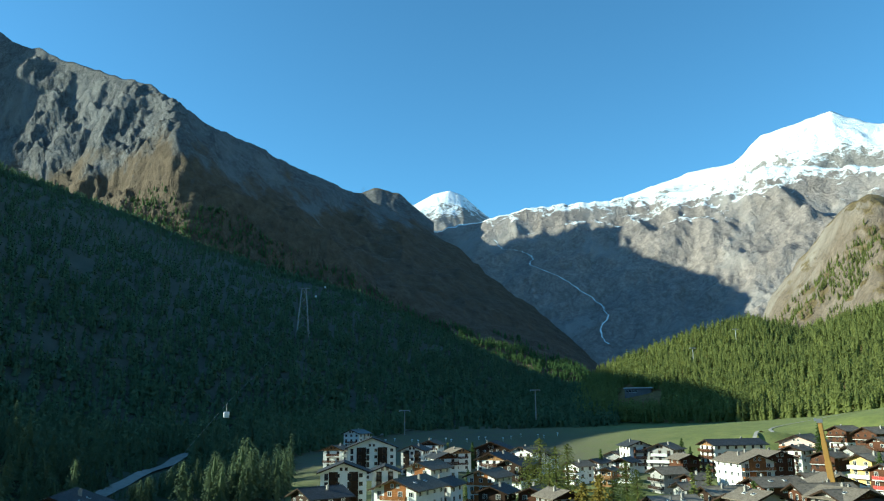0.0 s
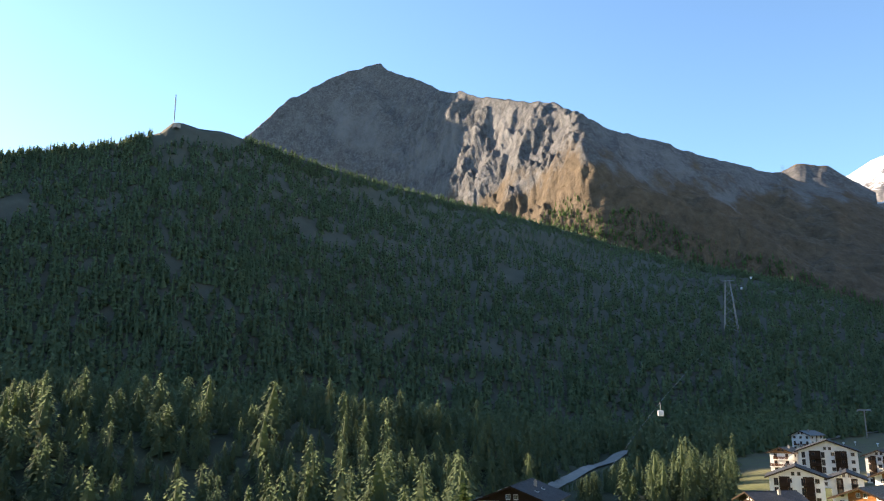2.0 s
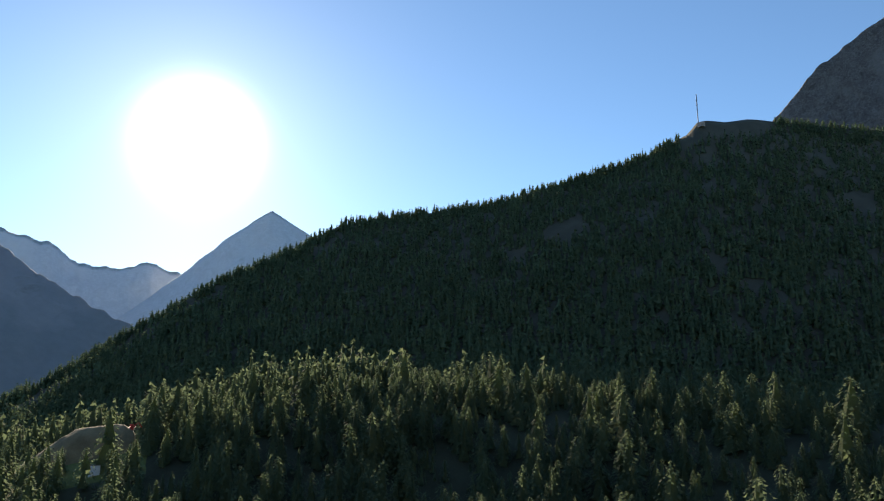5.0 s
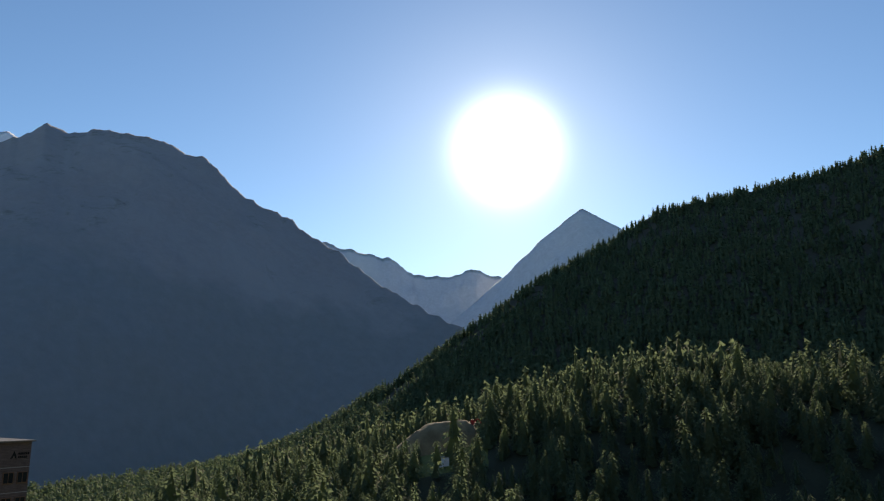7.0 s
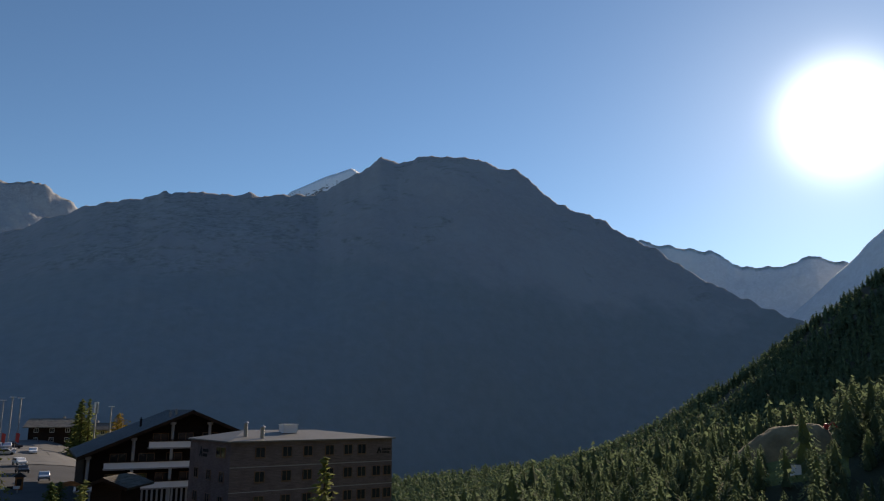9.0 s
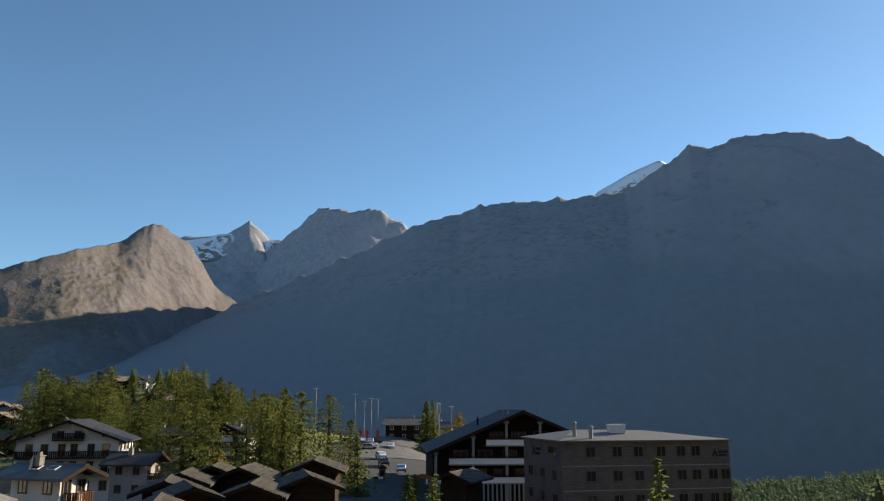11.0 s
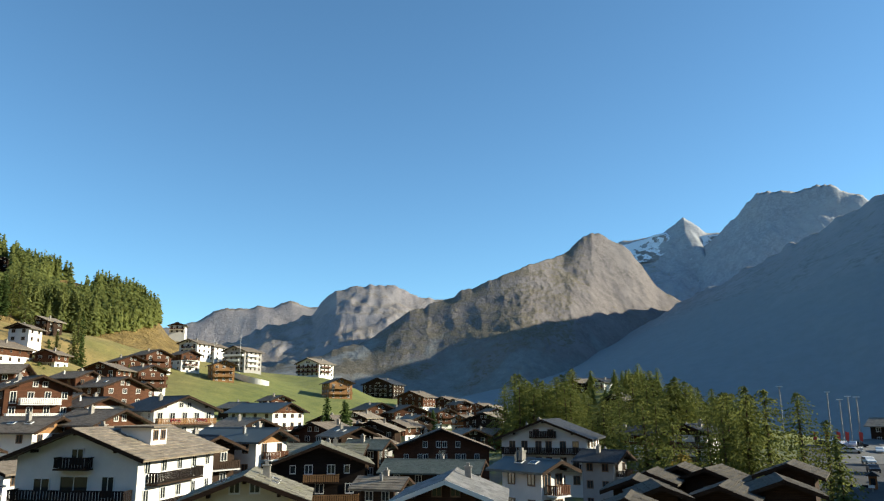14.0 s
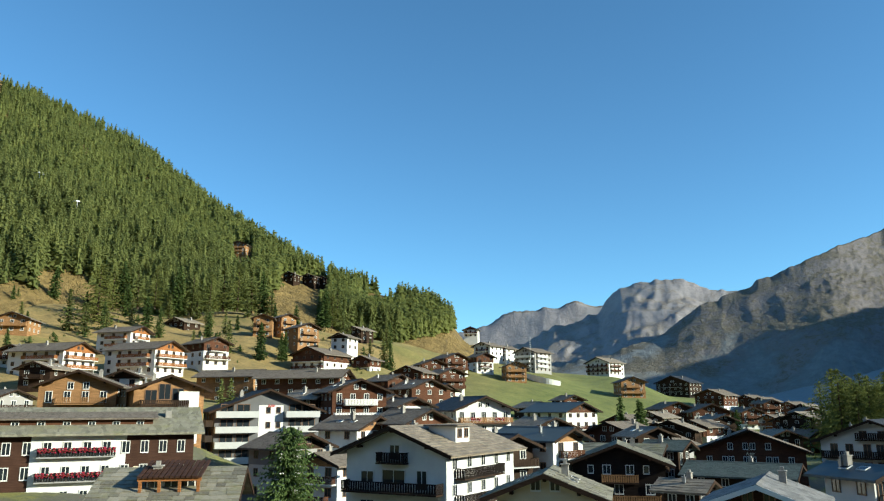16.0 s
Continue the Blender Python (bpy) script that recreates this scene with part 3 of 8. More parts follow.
LIT_MOUNTAIN = Mountain(
    [(205, 1, 3000), (195, 2.6, 3000), (188, 4.0, 2900), (183.9, 5.4, 2990), (181, 7.4, 3060), (178.3, 8.4, 3130), (173.8, 10.1, 3210), (171.8, 10.85, 3320), (169.1, 11.5, 3640), (168.2, 12.35, 3720), (167.5, 12.9, 3770), (166.95, 13.3, 3800), (166.3, 12.95, 3840), (165.3, 12.5, 3860), (164, 11.5, 3880), (162.3, 8.8, 3880), (157, 5, 3880)],
    [(205, 2000, 0), (185, 2350, 0), (178, 2450, 10), (173, 2300, 10), (169, 2400, 20), (165, 2900, 60), (157, 3100, 60)], 1.0, 0.03, 420, 91, 0.3, (), 0.1, [(160, 174, 4, 55)])
HORN = Mountain([(170, 9, 4720), (164.8, 12.3, 4720), (161.7, 12.7, 4720), (160.1, 13.9, 4720), (158.6, 12.6, 4720), (157.7, 12.5, 4720), (152, 9, 4720)], [(170, 4000, 450), (152, 4000, 450)], 1.0, 0.06, 300, 95, 0.12)
HORN_SNOW = Mountain([(166.5, 11.6, 4650), (165, 12.0, 4650), (162.8, 12.5, 4650), (161.4, 12.85, 4650), (160.9, 12.3, 4650), (159.6, 12.2, 4650), (158.6, 12.45, 4650), (157.6, 12.4, 4650), (156, 10.5, 4650)], [(166.5, 4480, 880), (156, 4480, 880)], 1.0, 0.06, 90, 96, 0.1)
SHADED_PEAK = Mountain([(163, 7.5, 4580), (160.5, 9.2, 4580), (158.6, 11.7, 4580), (155, 15.0, 4580), (153.2, 14.9, 4580), (150, 15.0, 4580), (148.3, 14.0, 4580), (140, 9, 4580)], [(163, 3750, 250), (140, 3750, 250)], 1.0, 0.05, 400, 97, 0.5)
FLAT_MOUNTAIN = Mountain(
    [(205, 2, 4200), (196, 4.0, 4300), (192.6, 5.8, 4350), (188.4, 7.1, 4400), (186.8, 9.0, 4400), (184.6, 9.5, 4400), (181.9, 9.2, 4400), (180.7, 8.7, 4400), (178.3, 8.2, 4400), (172, 7, 4400)], [(205, 3000, 0), (172, 3500, 60)], 0.95, 0.05, 330, 99, 0.4)
LOW_RANGE = Mountain([(205, 4, 4800), (197, 6.4, 4800), (195.1, 7.2, 4800), (193.4, 7.3, 4800), (190, 7.9, 4800), (188.2, 7.7, 4800), (184, 7, 4800)], [(205, 4400, 50), (184, 4400, 200)], 1.0, 0.05, 400, 103, 0.4)

mountain("rock_mountain", "brown rocky mountain with a sunlit grey cliff", ROCK_MOUNTAIN, MAT["rock_brown"], 0.13, 150)
mountain("forest_ridge", "dark conifer ridge in shade below the peak", FOREST_RIDGE, MAT["ridge_floor"], 0.4, 60)
mountain("headwall", "pale rock headwall streaked with snow at its rim", HEADWALL, MAT["rock_pale"], 0.14, 110)
mountain("snow_peak", "white snow and ice peak with bare rock on top", SNOW_PEAK, MAT["snowy"], 0.13, 70)
mountain("snow_dome", "small rounded snow dome behind the rock crest", SNOW_DOME, MAT["snowy"], 0.1, 40)
mountain("rock_hump", "dark rock hump on the crest", ROCK_HUMP, MAT["rock_brown"], 0.1, 30)
mountain("brown_ridge", "brown grassy ridge with gullies in sunlight", BROWN_RIDGE, MAT["ridge_brown"], 0.15, 80)
mountain("forest_spur", "sunlit larch forest hillside above the meadow", FOREST_SPUR, MAT["hill"], 0.4, 50)
mountain("forest_hill", "steep green larch hillside above the village", FOREST_HILL, MAT["hill"], 0.3, 60)
mountain("dark_mountain", "huge mountain flank in shade, haze painted blue-grey", DARK_MOUNTAIN, MAT["rock_hazed"], 0.2, 100)
mountain("snow_slope", "snow slope behind the dark crest", DARK_SNOW, MAT["snowy_far"], 0.2, 30)
mountain("sharp_peak", "pyramid peak beneath the sun, haze painted into its rock", SHARP_PEAK, MAT["far_hazed"], 0.2, 50)
mountain("far_ridge", "far mountain ridge, pale with painted haze", FAR_RIDGE, MAT["far_hazed"], 0.1, 30)
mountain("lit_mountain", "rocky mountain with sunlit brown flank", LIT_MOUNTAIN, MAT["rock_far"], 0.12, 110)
mountain("rock_horn", "rock horn with small glacier beside it", HORN, MAT["rock_blue_haze"], 0.12, 50)
mountain("horn_glacier", "small white glacier below the rock horn", HORN_SNOW, MAT["horn"], 0.1, 30)
mountain("shaded_peak", "shaded rock peak with painted blue haze", SHADED_PEAK, MAT["rock_blue_haze"], 0.13, 60)
mountain("flat_mountain", "flat-topped brown mountain in the distance", FLAT_MOUNTAIN, MAT["rock_mauve_haze"], 0.15, 70)
mountain("low_range", "pale low mountain range far away", LOW_RANGE, MAT["rock_mauve_haze"], 0.2, 30)


# ---- building plots: plan x, y, base z, facing (degrees), gable width, length, storeys, kind
SITES = []


def site(x, y, z, facing, w, d, storeys, kind):
    SITES.append((x, y, z, facing, w, d, storeys, kind))


site(31.3, -82.0, 15.4, 171, 12.3, 16.4, 4, "W1")
site(51.1, -95.5, 15.3, 170, 6.1, 6.7, 3, "WH")
site(82.0, -123.1, 17.1, 225, 18.6, 14.4, 5, "A1")
site(63.1, -102.8, 17.0, 250, 9.1, 7.5, 3, "GW")
site(59.0, -117.1, 19.4, 257, 9.1, 8.3, 3, "WH")
site(71.5, -139.5, 23.4, 224, 11.1, 12.4, 4, "BO")
site(107.0, -181.3, 31.0, 279, 10.4, 23, 3, "BR")
site(79.9, -196.4, 28.2, 236, 11.5, 11.8, 3, "BR")
site(90.7, -200.8, 30.6, 243, 8.2, 9.5, 3, "BW")
site(100.6, -244.3, 35.0, 178, 10.4, 11.8, 3, "BR")
site(140.3, -250.2, 42.4, 175, 13.8, 18.6, 3, "BW")
site(177.3, -265.8, 59.7, 209, 7.6, 8.5, 3, "TN")
site(174.0, -275.8, 61.0, 242, 7.1, 8.5, 3, "TN")
site(156.8, -262.1, 54.4, 240, 9.3, 10.7, 3, "TN")
site(138.6, -264.3, 52.9, 178, 7.1, 8.5, 2, "WH")
site(196.8, -208.8, 49.3, 274, 10.4, 14, 3, "BB")
site(185.5, -169.0, 39.6, 274, 12.7, 19.7, 3, "BB")
site(167.3, -187.0, 40.7, 268, 12.7, 19.7, 3, "BB")
site(159.6, -206.2, 43.9, 249, 9.3, 13, 3, "BW")
site(104.6, -103.2, 26.5, 214, 12.1, 12.4, 3, "T1")
site(90.3, -106.4, 25.8, 228, 11.1, 11.4, 3, "T2")
site(135.9, -189.2, 32.2, 275, 9.3, 18.6, 3, "TN")
site(162.8, -325.9, 62.5, 167, 9.3, 9.5, 2, "DK")
site(215.6, -263.0, 62.0, 175, 9.3, 9.5, 2, "DK")
site(234.6, -198.0, 57.0, 210, 10.4, 13, 2, "TN")
site(161.9, -133.7, 28.0, 260, 9.3, 11.8, 2, "GR")
site(313.0, -436.0, 137.0, 196, 10.5, 10.5, 3, "TN")
site(262.0, -423.0, 113.0, 182, 7.1, 8.5, 2, "DK")
site(256.0, -437.5, 113.5, 181, 8.2, 8.5, 2, "DK")
site(251.5, -448.0, 113.5, 180, 7.1, 8.5, 2, "DK")
site(157.3, -484.2, 78.0, 190, 9.5, 9.6, 2, "BW")
site(115.7, -384.6, 55.3, 162, 10.4, 11.8, 3, "WH")
site(111.6, -404.0, 55.4, 161, 8.2, 10.7, 3, "WH")
site(109.4, -348.7, 47.2, 227, 9.3, 10.7, 3, "BW")
site(120.2, -308.9, 41.6, 221, 11.5, 14.1, 3, "BR")
site(117.0, -326.2, 45.3, 229, 11.5, 14.1, 3, "BR")
site(98.0, -267.4, 35.4, 229, 10.4, 13, 3, "BR")
site(91.4, -344.8, 42.3, 208, 9.4, 10.7, 3, "TN")
site(94.0, -395.5, 49.5, 158, 12.7, 15.2, 4, "AP")
site(65.3, -460.1, 49.6, 153, 16.0, 15.4, 3, "AB")
site(41.7, -370.0, 35.0, 205, 11.5, 11.8, 3, "TN")
site(24.2, -470.1, 37.5, 157, 20.5, 16.3, 3, "KB")
site(3.4, -410.2, 29.1, 156, 14.9, 16.3, 3, "BR")
site(20.1, -312.6, 22.5, 208, 12.7, 14.1, 3, "BR")
site(7.5, -308.4, 21.4, 201, 13.8, 16.3, 3, "BO")
site(47.0, -230.6, 21.8, 235, 12.7, 18.6, 3, "WM")
site(79.6, -207.3, 27.8, 250, 9.3, 9.5, 3, "BM")
site(49.2, -148.8, 19.8, 225, 12.1, 13.4, 4, "BF")
site(35.7, -153.7, 18.8, 222, 9.1, 11.4, 3, "DK")
site(50.7, -121.5, 22.9, 246, 10.1, 8.3, 2, "BR")
site(30.8, -102.0, 14.9, 235, 7.1, 9.9, 4, "KB")
site(25.5, -109.0, 18.3, 243, 6.6, 10.7, 3, "WM")
site(14.6, -111.1, 15.2, 187, 12.1, 12.4, 3, "D1")
site(39.6, -48.6, 15.7, 299, 10.6, 7.9, 3, "S1")
site(14.8, -67.0, 15.3, 187, 8.1, 7.4, 3, "YL")
site(-3.8, -157.6, 12.2, 179, 18.6, 13.4, 4, "P1")
site(17.2, -128.4, 18.0, 264, 6.1, 13.9, 2, "ST")
site(12.8, -171.0, 17.7, 160, 8.1, 12.4, 2, "GR")
site(3.0, -245.9, 14.6, 210, 11.5, 11.8, 3, "DK")
site(20.8, -165.2, 20.2, 163, 10.1, 12.4, 2, "BR")
site(13.3, -216.9, 16.8, 174, 12.7, 13, 3, "DK")
site(-13.7, -437.2, 27.9, 149, 8.2, 10.7, 3, "BR")
site(-19.6, -413.0, 26.1, 148, 9.3, 10.7, 3, "OW")
site(-19.1, -401.0, 25.0, 207, 8.2, 10.7, 3, "BR")
site(-33.4, -424.6, 23.9, 146, 9.3, 11.8, 3, "BR")
site(-37.2, -400.4, 22.4, 150, 10.4, 11.8, 3, "DK")
site(-35.0, -388.6, 21.0, 199, 9.3, 11.8, 3, "BW")
site(-18.5, -328.4, 18.4, 147, 8.2, 9.6, 3, "OW")
site(-22.4, -310.1, 20.5, 146, 8.2, 9.6, 2, "BR")
site(-25.7, -293.8, 18.9, 155, 11.5, 13, 3, "DK")
site(-8.5, -365.8, 21.1, 208, 9.3, 11.8, 3, "BR")
site(-20.3, -241.6, 17.3, 234, 8.2, 7.7, 2, "TN")
site(-21.2, -269.0, 16.5, 156, 9.3, 10.7, 2, "BR")
site(-23.7, -141.0, 14.8, 159, 15.1, 14.4, 4, "W2")
site(-11.9, -83.8, 16.1, 218, 3.6, 5.9, 3, "CB")
site(-29.0, -122.9, 14.5, 235, 6.1, 5.1, 3, "GD")
site(-51.1, -183.0, 19.2, 239, 8.2, 9.4, 2, "BM")
site(-52.5, -145.5, 17.9, 136, 7.1, 8.4, 3, "WB")
site(-82.0, -390.3, 38.4, 109, 9.3, 9.5, 2, "DK")
site(-92.0, -385.3, 38.4, 132, 9.3, 11.8, 2, "BD")
site(-31.4, -93.4, 17.2, 154, 4.6, 5.4, 2, "BA")
site(-26.1, -87.7, 17.1, 154, 4.1, 5.4, 2, "BA")
site(-22.2, -80.6, 17.0, 160, 4.1, 5.4, 2, "BA")
site(-21.7, -71.9, 17.3, 171, 3.1, 4.4, 2, "BA")
site(-33.8, -89.3, 17.1, 145, 5.1, 5.4, 2, "BA")
site(-29.7, -76.0, 16.6, 151, 4.6, 5.4, 2, "BA")
site(-42.9, -89.3, 17.6, 149, 5.1, 6.4, 2, "BA")
site(-36.2, -78.1, 16.9, 160, 5.1, 6.4, 2, "BA")
site(-61.1, -83.3, 16.0, 120, 3.6, 5.4, 2, "BA")
site(-15.5, -58.6, 17.7, 160, 3.1, 3.4, 2, "BA")
site(-132.1, -209.4, 20.3, 224, 9.3, 12.2, 2, "DK")
site(-159.1, -227.9, 18.7, 214, 8.2, 9.5, 2, "GR")
site(-2.7, -72.5, 17.2, 173, 8.1, 11.4, 2, "SK")
site(5.0, -98.9, 15.5, 253, 4.1, 4.3, 2, "DK")
site(-1.9, -123.6, 12.9, 256, 7.1, 13.9, 3, "GM")
site(-32.1, 252.1, -1.8, 7, 14.5, 12.4, 5, "BL")
site(-19.4, 261.2, -2.5, 4, 8.6, 12.4, 5, "BL")
site(-29.1, 319.0, 2.6, 5, 19.2, 14.8, 5, "BL")
site(-11.7, 338.2, 2.8, -13, 9.8, 12.4, 4, "BL")
site(-48.0, 432.5, 10.0, -23, 9.8, 12.4, 3, "WM")
site(-8.5, 202.5, 0.3, -26, 12.1, 15.9, 4, "OW")
site(-4.4, 242.7, 2.2, -28, 8.6, 12.4, 4, "OW")
site(-4.8, 359.9, 4.2, -14, 8.6, 11.3, 4, "WH")
site(0.1, 307.8, 1.4, 20, 8.6, 11.3, 4, "WB")
site(15.3, 252.8, -3.9, -31, 9.8, 12.4, 5, "OW")
site(24.3, 364.9, 1.9, -14, 15.6, 14.8, 4, "BD")
site(37.2, 332.2, 1.9, -36, 11, 13.6, 4, "WH")
site(22.6, 318.2, 0.0, -28, 12.1, 13.6, 4, "WB")
site(28.1, 285.3, -0.1, -35, 9.8, 14.8, 4, "BD")
site(52.8, 300.5, 0.8, -54, 7.5, 8.1, 3, "WH")
site(62.7, 313.0, 1.1, -41, 6.3, 8.9, 3, "WB")
site(56.5, 263.9, 4.4, -32, 3.9, 5.4, 2, "TN")
site(76.9, 337.1, 2.3, -42, 8.6, 10.1, 3, "GR")
site(80.7, 324.4, 4.5, 6, 8.6, 12.4, 4, "WB")
site(91.9, 318.7, 0.6, -36, 11, 12.4, 5, "AP")
site(74.9, 258.4, 1.2, -75, 8.6, 8.1, 3, "GR")
site(119.4, 317.4, 2.2, -74, 9.8, 24.1, 5, "WB")
site(97.1, 249.5, 2.8, 8, 11, 15.9, 4, "OW")
site(111.3, 264.3, 3.1, 6, 9.8, 14.8, 4, "BR")
site(153.0, 325.8, 2.5, -45, 14.5, 17.1, 5, "PK")
site(92.6, 296.8, 3.3, 7, 7.5, 10.1, 3, "BR")
site(183.0, 349.5, 8.8, -67, 9.8, 10, 4, "BW")
site(176.9, 312.1, 8.9, -74, 11, 12.8, 4, "BW")
site(127.9, 231.1, 4.0, -68, 7.5, 9, 4, "YW")
site(126.8, 217.2, 2.0, -69, 8.6, 10, 4, "RD")
site(151.9, 276.8, 6.2, -88, 9.8, 12.8, 3, "GR")
site(25.5, 211.5, 0.3, -26, 7.5, 8.9, 3, "BR")
site(74.3, 204.9, 0.4, -78, 7.5, 11.8, 3, "DK")
site(85.4, 201.1, 2.7, -77, 8.6, 11.8, 3, "BR")
site(109.2, 224.9, 1.8, -85, 7.5, 10, 3, "GR")
site(104.3, 208.5, 2.4, -7, 9.8, 10.1, 3, "GW")
site(86.6, 178.0, 3.2, -89, 8.6, 11.8, 3, "BR")
site(85.5, 165.0, 3.2, -76, 8.6, 10, 3, "GR")
site(74.0, 231.5, 1.6, -77, 7.5, 8.1, 2, "GR")
site(55.7, 190.3, -0.5, -75, 8.6, 10.9, 3, "DK")
site(85.0, 165.3, 3.5, 21, 8.6, 10, 3, "GW")
site(-33.8, 215.3, -0.4, -50, 11, 11.8, 3, "BD")
site(-72.1, 148.6, 7.3, 12, 14.5, 17.1, 2, "BD")
site(26.9, -231.9, 21.4, 157, 9.3, 10.7, 2, "BR")
site(55.5, -287.6, 28.5, 220, 8.2, 9.6, 2, "BR")
site(61.7, -256.1, 25.8, 223, 8.2, 10.7, 2, "DK")
site(69.1, -149.0, 26.5, 239, 7.1, 8.4, 2, "BR")
site(60.6, -142.1, 25.7, 232, 7.1, 8.4, 2, "BW")
site(81.2, -141.6, 27.4, 258, 8.1, 8.3, 2, "DK")
site(20.9, -262.1, 22.4, 155, 8.2, 9.6, 2, "DK")
site(6.5, -232.9, 20.1, 152, 8.2, 9.6, 2, "BR")
site(14.8, -153.3, 20.0, 215, 7.1, 7.4, 2, "DK")
site(2.9, -280.9, 21.3, 210, 8.2, 9.6, 2, "DK")
site(127.9, -263.0, 43.8, 176, 7.1, 8.5, 2, "BR")
site(147.8, -259.3, 45.1, 239, 8.2, 8.5, 2, "TN")
site(168.9, -152.4, 35.9, 199, 8.2, 10.7, 2, "DK")
site(114.8, -125.1, 31.7, 203, 6.1, 8.4, 2, "WH")
site(204.6, -174.5, 43.3, 200, 8.2, 9.6, 2, "BR")
site(9.1, -130.9, 18.7, 253, 5.1, 5.1, 2, "GM")
site(29.6, -232.3, 17.9, 163, 10.4, 11.8, 2, "BR")
site(16.5, -216.1, 19.2, 175, 10.4, 11.8, 2, "DK")
site(-13.3, -232.8, 17.3, 201, 9.3, 9.6, 2, "DK")
site(-73.4, -281.9, 28.5, 126, 8.2, 6.8, 2, "DK")
site(68.4, 289.6, 2.9, -33, 6.3, 8.9, 3, "WB")
site(106.8, 276.4, 5.0, -70, 8.6, 10, 3, "DK")
site(45.8, 339.8, 2.7, -32, 7.5, 8.9, 3, "WH")
site(6.6, 344.1, 3.9, 19, 8.6, 11.3, 3, "WH")
site(0.4, 220.1, 1.9, -20, 7.5, 10.1, 3, "WB")
site(81.2, 250.6, 2.7, -57, 6.3, 7.1, 2, "BR")
site(139.7, 278.1, 2.1, -56, 8.6, 11.3, 4, "BW")
site(135.2, 294.3, 3.6, -49, 7.5, 10.1, 4, "WH")
site(157.7, 274.0, 9.5, -69, 8.6, 9, 3, "BR")
site(-44.6, 327.6, 6.4, -12, 8.6, 10.1, 3, "WH")
site(29.3, 197.5, 0.8, 21, 7.5, 8.9, 3, "GW")
site(67.8, 173.0, 2.1, -70, 7.5, 10, 3, "DK")
site(66.8, 166.4, 3.3, 17, 7.5, 8.1, 3, "GR")
site(14.8, 212.5, 0.6, -24, 7.5, 8.9, 3, "BD")

# heights of the ground away from the houses: bearing, distance, height above the eye
LEVELS = [(0, 15, -17), (90, 40, -26), (200, 15, -17), (300, 60, -17), (-20, 90, -24), (270, 200, -10), (300, 250, 0), (330, 150, -22), (245, 150, -12), (250, 330, 48), (290, 400, 40), (315, 480, 25),
          (0, 480, -21), (5, 620, -14), (-8, 560, -16), (-8, 800, -6), (-18, 480, -13), (-24, 380, -12), (-30, 420, -5), (-30, 300, -17), (-40, 450, 4)]
SPUR = [(16, 330, -30), (24, 340, -28), (31, 340, -11), (41, 340, -3), (50, 350, -4), (60, 360, 5), (70, 370, 7), (80, 380, 12), (86, 380, 8), (92, 360, -6), (98, 340, -16)]
SPUR_FRONT = [(14, 190, -34), (28, 170, -36), (12, 262, -31), (20, 264, -31), (27, 272, -30), (16, 300, -30.5), (24, 305, -30), (22.8, 335, -29.4), (20, 390, -26), (18.3, 440, -22.7), (45, 160, -38), (60, 165, -38), (75, 175, -38), (90, 190, -38), (105, 200, -38), (30, 100, -26), (60, 90, -32), (100, 100, -34), (125, 90, -28), (135, 80, -22)]
SPUR_BACK = [(30, 480, -14), (50, 500, -12), (70, 500, -8), (85, 500, -12), (98, 480, -28), (106, 330, -32), (114, 300, -45), (124, 280, -64), (118, 600, -190), (130, 500, -190), (140, 480, -170), (112, 800, -220), (132, 210, -52), (142, 260, -48), (150, 520, -140), (160, 620, -110), (170, 800, -60), (158, 260, -16),
             (175, 700, -22), (185, 600, -2), (192, 520, 14), (188.1, 452, 19.6), (187.4, 432, 18.0), (190, 440, 20), (183, 462, 7.2), (183.2, 445, 6.2), (186.4, 362, 5.0), (187.5, 400, 11), (166, 320, 4), (160, 330, -6), (172, 350, -6), (150, 182, -11.3), (146, 150, -12.6), (148, 124, -13.0), (151, 215, -9.6), (144, 118, -13.2), (130, 112, -23), (140, 125, -20), (226, 370, 46), (220, 345, 40), (214, 380, 47), (204, 380, 34), (199, 380, 27), (190, 420, 14)]
_pts = [(s[0], s[1], s[2] + 0.6) for s in SITES if math.hypot(s[0], s[1]) < 425] + [(*polar(a, r), z + EYE.z) for a, r, z in LEVELS + SPUR + SPUR_FRONT + SPUR_BACK]
_pts = np.array(_pts, float)


def ground_z(x, y):
    """Height of the ground: a smooth sheet through the plots and levels (a plane fitted round each place)."""
    x, y = np.asarray(x, float), np.asarray(y, float)
    s0, sx, sy, sxx, sxy, syy, sz, sxz, syz = (np.zeros_like(x) for _ in range(9))
    for px_, py_, pz_ in _pts:
        dx, dy = px_ - x, py_ - y
        w = 1 / (dx * dx + dy * dy + 11.0 ** 2) ** 2.2
        s0 += w
        sx += w * dx
        sy += w * dy
        sxx += w * dx * dx
        sxy += w * dx * dy
        syy += w * dy * dy
        sz += w * pz_
        sxz += w * dx * pz_
        syz += w * dy * pz_
    mx, my, mz = sx / s0, sy / s0, sz / s0
    cxx, cyy, cxy = sxx / s0 - mx * mx, syy / s0 - my * my, sxy / s0 - mx * my
    ridge = 0.25 * (cxx + cyy) + 30
    cxx, cyy = cxx + ridge, cyy + ridge
    cxz, cyz = sxz / s0 - mx * mz, syz / s0 - my * mz
    det = cxx * cyy - cxy * cxy
    gx, gy = (cxz * cyy - cyz * cxy) / det, (cyz * cxx - cxz * cxy) / det
    return mz - gx * mx - gy * my


